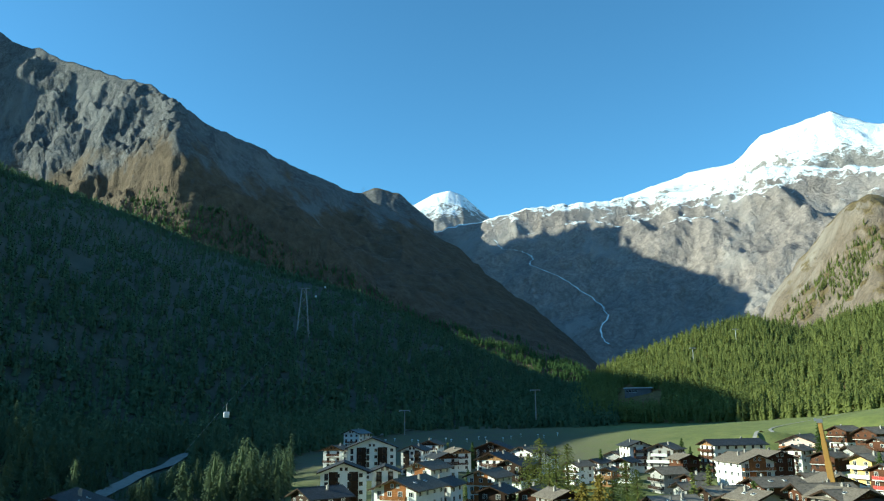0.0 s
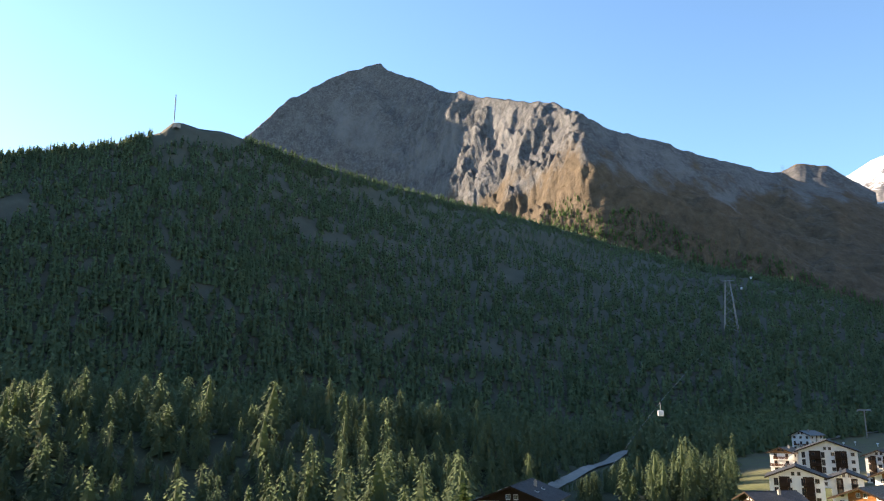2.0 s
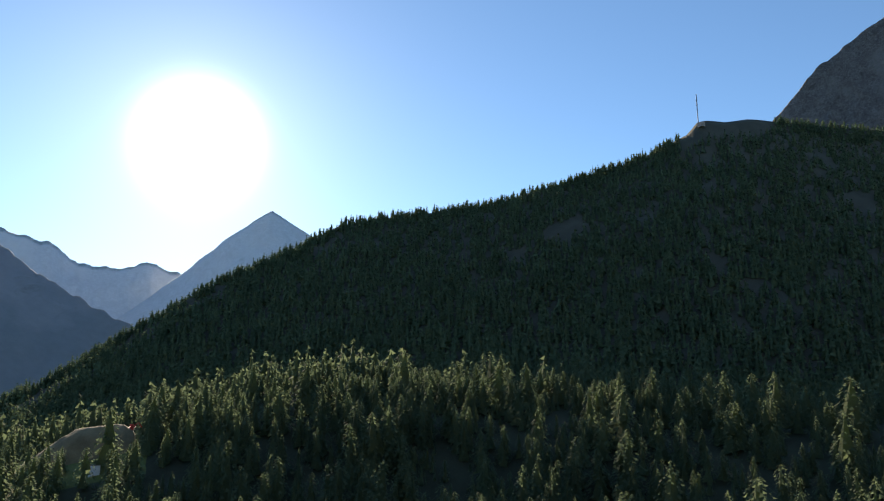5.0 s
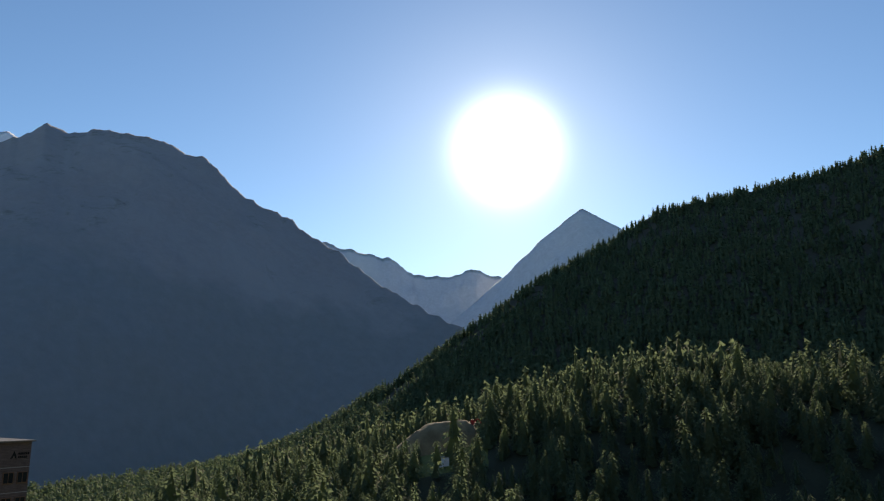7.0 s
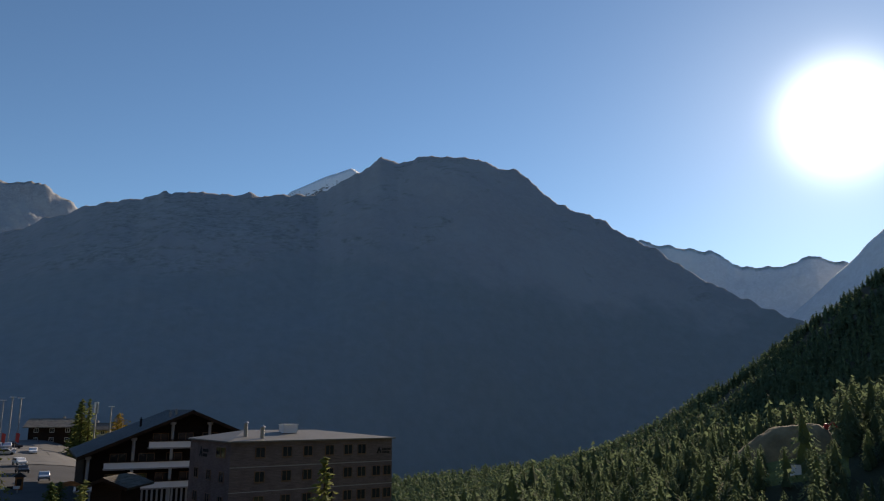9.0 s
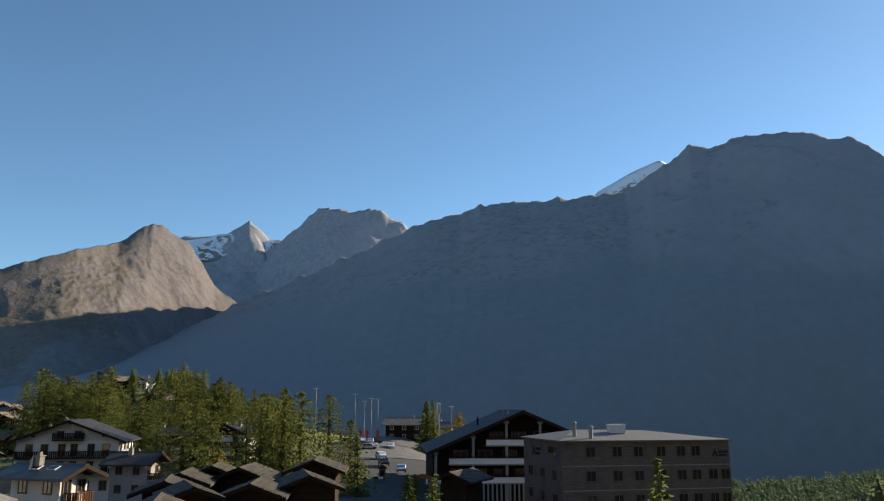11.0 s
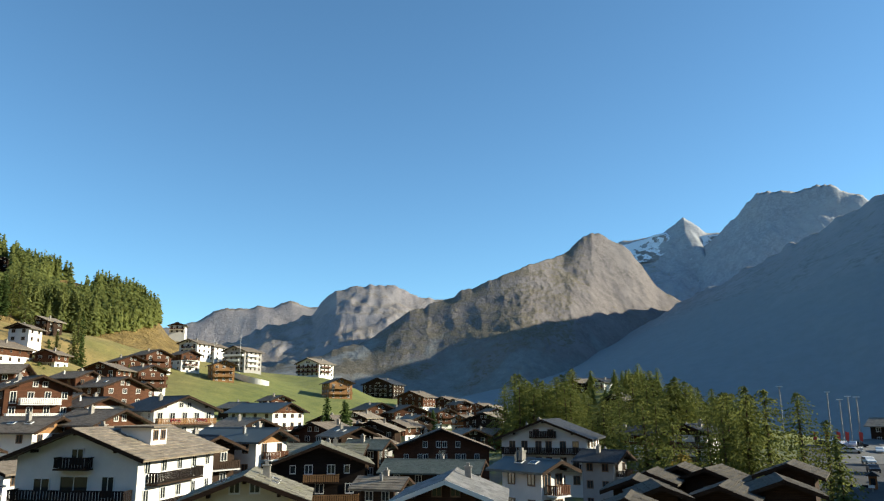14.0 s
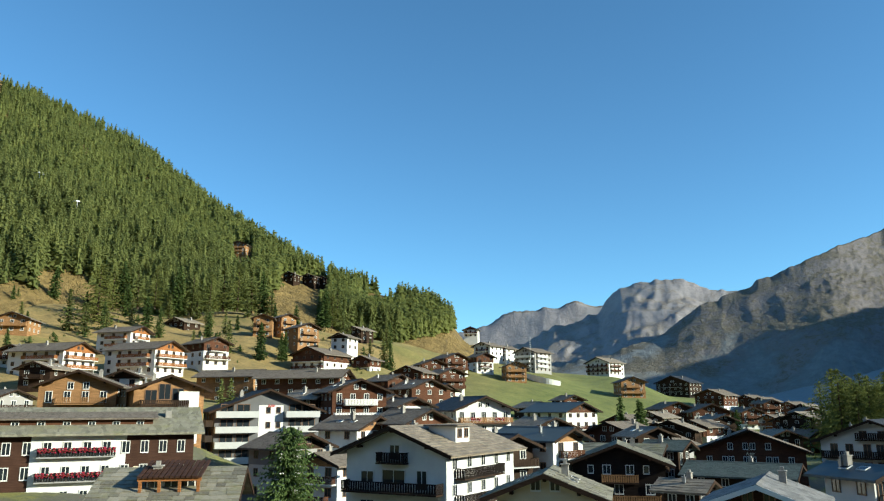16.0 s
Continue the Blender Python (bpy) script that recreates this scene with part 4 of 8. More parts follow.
GA = np.radians(np.arange(0, 360, 0.5))
GR = np.concatenate([[0.005], np.geomspace(6, 1100, 105), np.geomspace(1200, 4900, 12)])
A_, R_ = np.meshgrid(np.degrees(GA), GR, indexing="ij")
GX, GY = polar(A_, R_)
GZ = ground_z(GX, GY)
GZ = GZ + fbm(GX / 30, GY / 30, 7, 4) * 0.8 * np.clip((R_ - 40) / 100, 0, 1)
GZ = np.where(R_ > 900, GZ - (R_ - 900) * 0.02, GZ)
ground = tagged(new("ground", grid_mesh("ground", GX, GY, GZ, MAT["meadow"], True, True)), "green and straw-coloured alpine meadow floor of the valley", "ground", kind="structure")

# dark undergrowth under the near wood; past the trees, a sheet that darkens sunlit ground
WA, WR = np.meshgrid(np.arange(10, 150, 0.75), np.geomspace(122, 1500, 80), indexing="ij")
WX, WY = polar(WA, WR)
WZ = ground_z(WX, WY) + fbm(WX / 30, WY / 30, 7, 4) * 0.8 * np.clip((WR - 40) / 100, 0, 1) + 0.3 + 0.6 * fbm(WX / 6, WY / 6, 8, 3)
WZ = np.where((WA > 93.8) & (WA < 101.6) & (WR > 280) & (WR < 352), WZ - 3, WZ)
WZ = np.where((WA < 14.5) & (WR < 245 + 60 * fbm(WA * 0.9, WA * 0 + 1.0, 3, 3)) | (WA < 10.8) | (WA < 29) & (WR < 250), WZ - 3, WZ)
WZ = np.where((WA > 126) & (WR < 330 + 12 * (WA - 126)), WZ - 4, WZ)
tagged(new("woodland_floor", grid_mesh("woodland_floor", WX, WY, WZ, MAT["floor_woods"])), "dark undergrowth and needle litter under the wood, spread on to darken the valley", "ground", kind="structure")


# ---- houses
def part(name, bm, material, parent, label="", m=None):
    """Links a bmesh as one mesh object under a thing or a part."""
    me = bpy.data.meshes.new(name)
    bm.normal_update()
    bm.to_mesh(me)
    bm.free()
    for k in material if isinstance(material, (list, tuple)) else [material]:
        me.materials.append(k)
    return placed(name, me, parent, label, m)


def placed(name, me, parent, label="", m=None):
    ob = new(name, me)
    ob.parent = parent
    if m is not None:
        ob.matrix_basis = m
    return tagged(ob, label)


def box(bm, x0, y0, z0, x1, y1, z1, slot=0):
    v = [bm.verts.new((x, y, z)) for z in (z0, z1) for y in (y0, y1) for x in (x0, x1)]
    for q in ((0, 2, 3, 1), (4, 5, 7, 6), (0, 1, 5, 4), (2, 6, 7, 3), (0, 4, 6, 2), (1, 3, 7, 5)):
        bm.faces.new([v[k] for k in q]).material_index = slot
    return v


def prism(bm, outline, y0, y1, slot=0):
    """A solid with an outline in x and z, from y0 to y1."""
    a, b = [bm.verts.new((x, y0, z)) for x, z in outline], [bm.verts.new((x, y1, z)) for x, z in outline]
    n = len(outline)
    faces = [bm.faces.new(a), bm.faces.new(b[::-1])]
    for k in range(n):
        faces.append(bm.faces.new((a[k], b[k], b[(k + 1) % n], a[(k + 1) % n])))
    for f in faces:
        f.material_index = slot
    bmesh.ops.recalc_face_normals(bm, faces=faces)


def casement(bm, w, z0, h, f, y0, mullion):
    """A window frame: outer ring, mullion and the reveals inside it; front at y0, back against the wall."""
    def quad(*p):
        bm.faces.new([bm.verts.new(q) for q in p])

    def bar(xa, za, xb, zb):
        quad((xa, y0, za), (xb, y0, za), (xb, y0, zb), (xa, y0, zb))

    x0, x1 = -w / 2, w / 2
    bar(x0, z0, x1, f)
    bar(x0, h - f, x1, h)
    bar(x0, f, x0 + f, h - f)
    bar(x1 - f, f, x1, h - f)
    holes = [(x0 + f, x1 - f)]
    if mullion:
        bar(-0.035, f, 0.035, h - f)
        holes = [(x0 + f, -0.035), (0.035, x1 - f)]
    quad((x0, y0, h), (x1, y0, h), (x1, 0.02, h), (x0, 0.02, h))
    quad((x0, 0.02, z0), (x1, 0.02, z0), (x1, y0, z0), (x0, y0, z0))
    quad((x0, 0.02, z0), (x0, y0, z0), (x0, y0, h), (x0, 0.02, h))
    quad((x1, y0, z0), (x1, 0.02, z0), (x1, 0.02, h), (x1, y0, h))
    for a, b in holes:
        quad((a, y0, h - f), (b, y0, h - f), (b, 0.02, h - f), (a, 0.02, h - f))
        quad((b, y0, f), (b, y0, h - f), (b, 0.02, h - f), (b, 0.02, f))
        quad((a, 0.02, f), (a, 0.02, h - f), (a, y0, h - f), (a, y0, f))


_windows = {}


def window_meshes(w, h, frame_mat):
    """Frame with mullion and sill, and the panes behind it; front towards -y."""
    key = (round(w, 2), round(h, 2), frame_mat.name)
    if key not in _windows:
        f, t = 0.09, 0.07
        bm = bmesh.new()
        casement(bm, w, -0.05, h, f, -t, w > 0.8)
        me = bpy.data.meshes.new("window")
        bm.to_mesh(me)
        me.materials.append(frame_mat)
        pane = bm.faces.new([bm.verts.new(q) for q in ((-w / 2 + f, -0.02, f), (w / 2 - f, -0.02, f), (w / 2 - f, -0.02, h - f), (-w / 2 + f, -0.02, h - f))])
        pane.material_index = 1
        far = bpy.data.meshes.new("window")
        bm.to_mesh(far)
        bm.free()
        far.materials.append(frame_mat)
        far.materials.append(MAT["glass"])
        bm = bmesh.new()
        box(bm, -w / 2 + f + 0.002, -0.03, f + 0.002, w / 2 - f - 0.002, 0.015, h - f - 0.002)
        pa = bpy.data.meshes.new("pane")
        bm.to_mesh(pa)
        bm.free()
        pa.materials.append(MAT["glass"])
        _windows[key] = me, pa, far
    return _windows[key]


_shutters = {}


def shutter_mesh(h, mat):
    key = (round(h, 2), mat.name)
    if key not in _shutters:
        bm = bmesh.new()
        box(bm, -0.25, -0.06, 0, 0.25, -0.005, h)
        for k in range(5):
            z = 0.08 + k * (h - 0.16) / 5
            box(bm, -0.2, -0.085, z, 0.2, -0.06, z + 0.1)
        me = bpy.data.meshes.new("shutter")
        bm.to_mesh(me)
        bm.free()
        me.materials.append(mat)
        _shutters[key] = me
    return _shutters[key]


def add_window(root, m, w, h, frame_mat, shutter=None, panes=True):
    me, pa, far = window_meshes(w, h, frame_mat)
    win = placed("window", me if panes else far, root, m=m)
    if panes:
        placed("pane", pa, win, "dark reflecting glass")
    if shutter:
        for sx in (-1, 1):
            placed("shutter", shutter_mesh(h, shutter), win, m=Matrix.Translation((sx * (w / 2 + 0.27), 0, 0)))
    return win


def sign_bars(root, x, y, z, size, mat, rot=0):
    """An unreadable sign: a pointed mark with two rows of short bars."""
    m = pose(x, y, z, 0, 0, rot)
    bm = bmesh.new()
    prism(bm, [(-1.0 * size, 0), (-0.55 * size, 1.0 * size), (-0.1 * size, 0), (-0.35 * size, 0), (-0.55 * size, 0.5 * size), (-0.75 * size, 0)], -0.05, -0.005)
    sign = part("sign_mark", bm, mat, root, "dark pointed sign mark", m)
    for row, n in ((0.45, 6), (0.0, 5)):
        for k in range(n):
            bm = bmesh.new()
            box(bm, (0.05 + k * 0.26) * size, -0.05, row * size, (0.23 + k * 0.26) * size, -0.005, (row + 0.3) * size)
            part("sign_bar", bm, mat, sign)


_flowers = {}


def flower_box(x, y, z, m, width):
    key = round(width, 1)
    rng = random.Random(int(x * 13 + z * 7))
    if key not in _flowers:
        bm = bmesh.new()
        box(bm, -width / 2, -0.12, -0.2, width / 2, 0.12, 0)
        a = bpy.data.meshes.new("trough")
        bm.to_mesh(a)
        bm.free()
        a.materials.append(MAT["brown"])
        bm = bmesh.new()
        for k in range(46):
            r = rng.uniform(0.05, 0.13)
            bmesh.ops.create_icosphere(bm, subdivisions=1, radius=r, matrix=Matrix.Translation((rng.uniform(-width / 2, width / 2), rng.uniform(-0.32, 0.12), rng.uniform(-0.4, 0.22))) @ Matrix.Diagonal((1.3, 1.0, 0.6, 1)))
        for v in bm.verts:
            v.co += Vector((rng.uniform(-0.03, 0.03), rng.uniform(-0.03, 0.03), rng.uniform(-0.03, 0.03)))
        b = bpy.data.meshes.new("blossoms")
        bm.to_mesh(b)
        bm.free()
        b.materials.append(MAT["flowers"])
        _flowers[key] = a, b
    a, b = _flowers[key]
    ob = tagged(new("flower_box"), "window box overflowing with red geraniums", "flower box", "geranium boxes")
    ob.matrix_world = m @ pose(x, y, z)
    placed("trough", a, ob)
    placed("blossoms", b, ob, "red geranium blossoms")


_balconies = {}


def balcony_meshes(width, depth, slab, rail, kind):
    key = (round(width, 1), round(depth, 1), slab.name, rail.name, kind)
    if key not in _balconies:
        bm = bmesh.new()
        box(bm, -width / 2, -depth, -0.16, width / 2, 0.02, 0)
        a = bpy.data.meshes.new("balcony")
        bm.to_mesh(a)
        bm.free()
        a.materials.append(slab)
        bm = bmesh.new()
        y = -depth
        if kind == "solid":
            box(bm, -width / 2, y, 0.002, width / 2, y + 0.1, 0.95)
            box(bm, -width / 2, y + 0.1, 0.002, -width / 2 + 0.1, 0, 0.95)
            box(bm, width / 2 - 0.1, y + 0.1, 0.002, width / 2, 0, 0.95)
        else:
            box(bm, -width / 2, y, 0.93, width / 2, y + 0.1, 1.03)
            box(bm, -width / 2, y + 0.1, 0.93, -width / 2 + 0.1, 0, 1.03)
            box(bm, width / 2 - 0.1, y + 0.1, 0.93, width / 2, 0, 1.03)
            step = 0.3
            n = int(width / step)
            for k in range(n):
                x = -width / 2 + (k + 0.5) * width / n
                box(bm, x - 0.115, y + 0.03, 0.06, x + 0.115, y + 0.06, 0.93)
            for sx in (-width / 2 + 0.03, width / 2 - 0.06):
                for k in range(int(depth / step)):
                    yy = y + 0.12 + k * step
                    box(bm, sx, yy, 0.06, sx + 0.03, yy + 0.22, 0.93)
        b = bpy.data.meshes.new("railing")
        bm.to_mesh(b)
        bm.free()
        b.materials.append(rail)
        _balconies[key] = a, b
    return _balconies[key]


def add_balcony(root, m, width, depth, slab, rail, kind="boards"):
    a, b = balcony_meshes(width, depth, slab, rail, kind)
    bal = placed("balcony", a, root, m=m)
    placed("railing", b, bal)
    return bal


def chimney(root, x, y, z, h=1.5, mat=None):
    bm = bmesh.new()
    q = 0.17 if mat else 0.3
    box(bm, x - q, y - q, z - 1.2, x + q, y + q, z + h - 0.1)
    box(bm, x - q * 1.3, y - q * 1.3, z + h - 0.1, x + q * 1.3, y + q * 1.3, z + h)
    box(bm, x - q * 0.5, y - q * 0.5, z + h, x + q * 0.5, y + q * 0.5, z + h + 0.3)
    part("chimney", bm, mat or MAT["stone"], root)


_slab = []


def slab_mesh():
    """One stone slab: unit length down the slope (x), unit width (y), thicker at its lower end."""
    if not _slab:
        bm = bmesh.new()
        v = [bm.verts.new(q) for q in ((0, 0, 0.3), (1, 0, 1), (1, 1, 1), (0, 1, 0.3), (0, 0, 0), (1, 0, 0), (1, 1, 0), (0, 1, 0))]
        for q in ((0, 1, 2, 3), (4, 5, 1, 0), (5, 6, 2, 1), (6, 7, 3, 2), (7, 4, 0, 3)):
            bm.faces.new([v[k] for k in q])
        me = bpy.data.meshes.new("slate")
        bm.to_mesh(me)
        bm.free()
        me.materials.append(MAT["slab_piece"])
        _slab.append(me)
    return _slab[0]


def lay_slates(root, half, lo, zr, thick, y0, y1, size, mat, single=()):
    """Courses of thin uneven stone slabs over both slopes, lapping downwards."""
    rng = random.Random(int(half * 97 + y1 * 31))
    for sx in (-1, 1):
        v, f = [], []
        run, drop = half, zr - lo
        n = int(math.hypot(run, drop) / size)
        for k in range(n):
            q0, q1 = k / n, (k + 1.35) / n
            y = y0 + rng.uniform(-0.3, 0)
            while y < y1:
                ww = size * rng.uniform(0.7, 2.0)
                ya, yb = max(y, y0), min(y + ww - 0.02, y1)
                y += ww
                if yb - ya < 0.08:
                    continue
                e = rng.uniform(0.015, 0.06)
                j = rng.uniform(-0.12, 0.12) / n
                xa, za = sx * half * q0, zr + 0.03 + thick - drop * q0
                xb, zb = sx * half * min(q1 + j, 1.02), zr + 0.03 + thick - drop * min(q1 + j, 1.02)
                if sx in single:
                    u = Vector((xb - xa, 0, zb - za))
                    across = Vector((0, (yb - ya) * sx, 0))
                    n_ = u.cross(across).normalized() * (0.05 + e)
                    at = Vector((xa, ya if across.y > 0 else yb, za + 0.006))
                    m = Matrix(((u.x, across.x, n_.x, at.x), (u.y, across.y, n_.y, at.y), (u.z, across.z, n_.z, at.z), (0, 0, 0, 1)))
                    placed("slate", slab_mesh(), root, m=m)
                    continue
                b = len(v)
                v += [(xa, ya, za + 0.008), (xa, yb, za + 0.008), (xb, yb, zb + 0.03 + e), (xb, ya, zb + 0.03 + e), (xb, yb, zb + 0.002), (xb, ya, zb + 0.002)]
                f += [(b, b + 1, b + 2, b + 3), (b + 3, b + 2, b + 4, b + 5), (b + 1, b, b + 5, b + 4)]
        if not v:
            continue
        tagged(placed("slate_covering", soup("slate_covering", np.array(v), np.array(f), mat), root), "thin uneven stone roof slabs in courses", kind="stuff")


def saddle_roof(root, w, d, eave, pitch, mat, over=1.2, front=1.3, thick=0.24, edge=None, slates=0, single=()):
    """Two slopes with overhang, barge boards and a ridge cap. Ridge along y."""
    half, y0, y1 = w / 2 + over, -d / 2 - front, d / 2 + front
    zr = eave + w / 2 * pitch
    for sx, name in ((-1, "roof_slope"), (1, "roof_slope")):
        bm = bmesh.new()
        lo = eave - over * pitch
        prism(bm, [(0.002 * sx, zr + 0.03), (0.002 * sx, zr + 0.03 + thick), (sx * half, lo + 0.03 + thick), (sx * half, lo + 0.03)], y0, y1)
        slope = part(name, bm, mat, root)
        bm = bmesh.new()
        for ye in (y0 - 0.05,):
            prism(bm, [(0.004 * sx, zr - 0.1), (0.004 * sx, zr + 0.05 + thick), (sx * (half + 0.02), lo + 0.05 + thick), (sx * (half + 0.02), lo - 0.1)], ye, ye + 0.046)
        part("bargeboard", bm, edge or MAT["dark"], slope)
    if slates:
        lay_slates(root, half, lo, zr, thick, y0, y1, slates, mat, single)
    bm = bmesh.new()
    prism(bm, [(-0.3, zr + thick - 0.05), (0, zr + thick + 0.12), (0.3, zr + thick - 0.05)], y0, y1)
    part("ridge_cap", bm, mat, root)
    return zr + thick


KINDS = {
    # lower wall, upper wall, storeys of lower wall, roof, balcony slab, balcony railing, railing kind, frames, shutters
    "WH": ("white", "white", 9, "greyroof", "white", "brown", "boards", "woodframe", None, "small white plastered house with a grey roof"),
    "AP": ("white", "greywall", 9, "greyroof", "white", "white", "solid", "woodframe", None, "white apartment house with long concrete balconies"),
    "AB": ("white", "white", 9, "slate", "dark", "brown", "boards", "woodframe", None, "white and brown apartment chalet on the meadow"),
    "GW": ("white", "greywall", 2, "greyroof", "greywall", "dark", "boards", "woodframe", None, "grey and white house with a shingled roof"),
    "BO": ("brown", "brown", 9, "greyroof", "white", "white", "boards", "frame", None, "brown timber chalet with white window surrounds"),
    "BR": ("white", "brown", 1, "greyroof", "brown", "brown", "boards", "frame", None, "brown timber chalet on a white base"),
    "BW": ("white", "brown", 2, "greyroof", "white", "brown", "boards", "woodframe", None, "white chalet with a brown timber upper storey"),
    "BB": ("white", "orange", 3, "greyroof", "white", "orange", "boards", "woodframe", None, "long white chalet block with orange-brown balconies"),
    "TN": ("tan", "tan", 9, "greyroof", "tan", "tan", "boards", "frame", None, "honey-coloured timber chalet with a grey roof"),
    "DK": ("dark", "dark", 9, "slate", "dark", "dark", "boards", "frame", None, "dark weathered timber chalet with a stone roof"),
    "GR": ("greywall", "greywall", 9, "greyroof", "greywall", "dark", "boards", "frame", None, "grey rendered house with a grey roof"),
    "GM": ("dark", "dark", 9, "greenroof", "dark", "dark", "boards", "frame", None, "low dark building with a grey-green tiled roof"),
    "BM": ("white", "brown", 1, "darkroof", "brown", "brown", "boards", "frame", None, "brown house with a dark blue roof"),
    "BF": ("white", "white", 9, "darkroof", "brown", "tan", "boards", "frame", None, "white chalet with flower-decked timber balconies and dark roof"),
    "CB": ("white", "brown", 3, "metalroof", "white", "brown", "boards", "woodframe", None, "narrow plastered house with a brown timber gable and blue sheet roof"),
    "GD": ("greywall", "greywall", 9, "darkroof", "greywall", "dark", "boards", "woodframe", None, "grey rendered house with a dark roof"),
    "KB": ("blackwood", "dark", 1, "darkroof", "palegrey", "dark", "boards", "frame", None, "black timber house with pale balcony slabs and a dark roof"),
    "WM": ("white", "white", 9, "metalroof", "white", "brown", "boards", "woodframe", None, "white house with a blue-grey sheet roof"),
    "YL": ("cream", "cream", 9, "mossy", "brown", "brown", "boards", "frame", "red", "cream house with red shutters and a stone slab roof"),
    "YW": ("white", "yellow", 1, "slate", "white", "white", "solid", "frame", None, "yellow and white plastered house"),
    "ST": ("dark", "dark", 9, "mossy", "dark", "dark", "boards", "frame", None, "long dark house under a mossy stone roof"),
    "SK": ("umber", "umber", 9, "paleroof", "dark", "dark", "boards", "woodframe", None, "dark timber chalet with a pale roof and white barge boards"),
    "WB": ("white", "white", 9, "darkroof", "brown", "brown", "boards", "woodframe", None, "white house with brown balconies and a dark roof"),
    "BL": ("white", "white", 9, "darkroof", "dark", "dark", "boards", "woodframe", None, "white apartment block with dark balcony strips"),
    "BD": ("white", "dark", 2, "darkroof", "dark", "dark", "boards", "frame", None, "dark-roofed chalet of timber and white plaster"),
    "OW": ("white", "white", 9, "greyroof", "white", "orange", "boards", "frame", None, "white plastered chalet with an orange timber front"),
    "PK": ("pink", "pink", 9, "greyroof", "white", "orange", "boards", "frame", None, "pink apartment house with scaffolding-like balconies"),
    "RD": ("white", "brown", 2, "slate", "white", "red", "boards", "frame", None, "brown house with red balconies"),
    "W1": ("white", "white", 9, "slate", "dark", "blackwood", "boards", "frame", None, "large white plastered chalet with black balconies and a dormer"),
    "A1": ("slatewall", "slatewall", 9, "darkroof", "palegrey", "palegrey", "solid", "woodframe", None, "grey and white apartment house with deep white balconies"),
    "D1": ("blackwood", "blackwood", 9, "mossy", "dark", "tan", "boards", "frame", None, "dark timber chalet with two honey-coloured balconies and stone roof"),
    "P1": ("brown", "brown", 9, "greyroof", "brown", "brown", "boards", "frame", None, "broad brown timber hotel with white windows and a pale wall sign"),
    "W2": ("white", "white", 9, "darkroof", "dark", "dark", "boards", "woodframe", None, "broad white plastered hotel with long dark timber balconies"),
    "T1": ("tan", "tan", 9, "greyroof", "tan", "tan", "boards", "frame", None, "honey-coloured timber chalet with two long balconies"),
    "T2": ("tan", "tan", 9, "greyroof", "dark", "dark", "boards", "woodframe", None, "honey timber chalet with a glazed gable and white stair tower"),
    "S1": ("dark", "dark", 9, "mossy", "dark", "dark", "boards", "frame", None, "long dark house under a mossy stone roof with slatted dormer"),
    "BA": ("dark", "dark", 9, "barnroof", "dark", "dark", "none", "frame", None, "old dark timber barn with a stone slab roof"),
}
PITCH, STOREY = 0.38, 2.6


def slatted_dormer(root, x, y, z, sx):
    """A broad dormer with a lean-to roof of dark slats on posts."""
    bm = bmesh.new()
    box(bm, -1.8, -0.9, -1.6, 1.8, 2.2, 0.75)
    d = part("dormer", bm, MAT["brown"], root, "brown timber dormer", pose(x, y, z, 0, 0, 90 * sx))
    for k in range(12):
        bm = bmesh.new()
        xx = -2.2 + k * 0.375
        v = box(bm, xx, -1.9, 0.8, xx + 0.28, 2.4, 0.92)
        for q in v:
            q.co.z += (q.co.y + 1.9) * 0.2
        part("slat", bm, MAT["umber"], d)
    bm = bmesh.new()
    box(bm, -2.2, -1.75, 0.58, 2.2, -1.55, 0.8)
    part("beam", bm, MAT["orange"], d)
    for xx in (-2.0, -0.7, 0.7, 2.0):
        bm = bmesh.new()
        box(bm, xx - 0.1, -1.75, -1.8, xx + 0.1, -1.55, 0.58)
        part("post", bm, MAT["orange"], d)
    for xx in (-1.15, 0, 1.15):
        add_window(d, pose(xx, -0.925, -0.5), 1.1, 1.1, MAT["frame"])


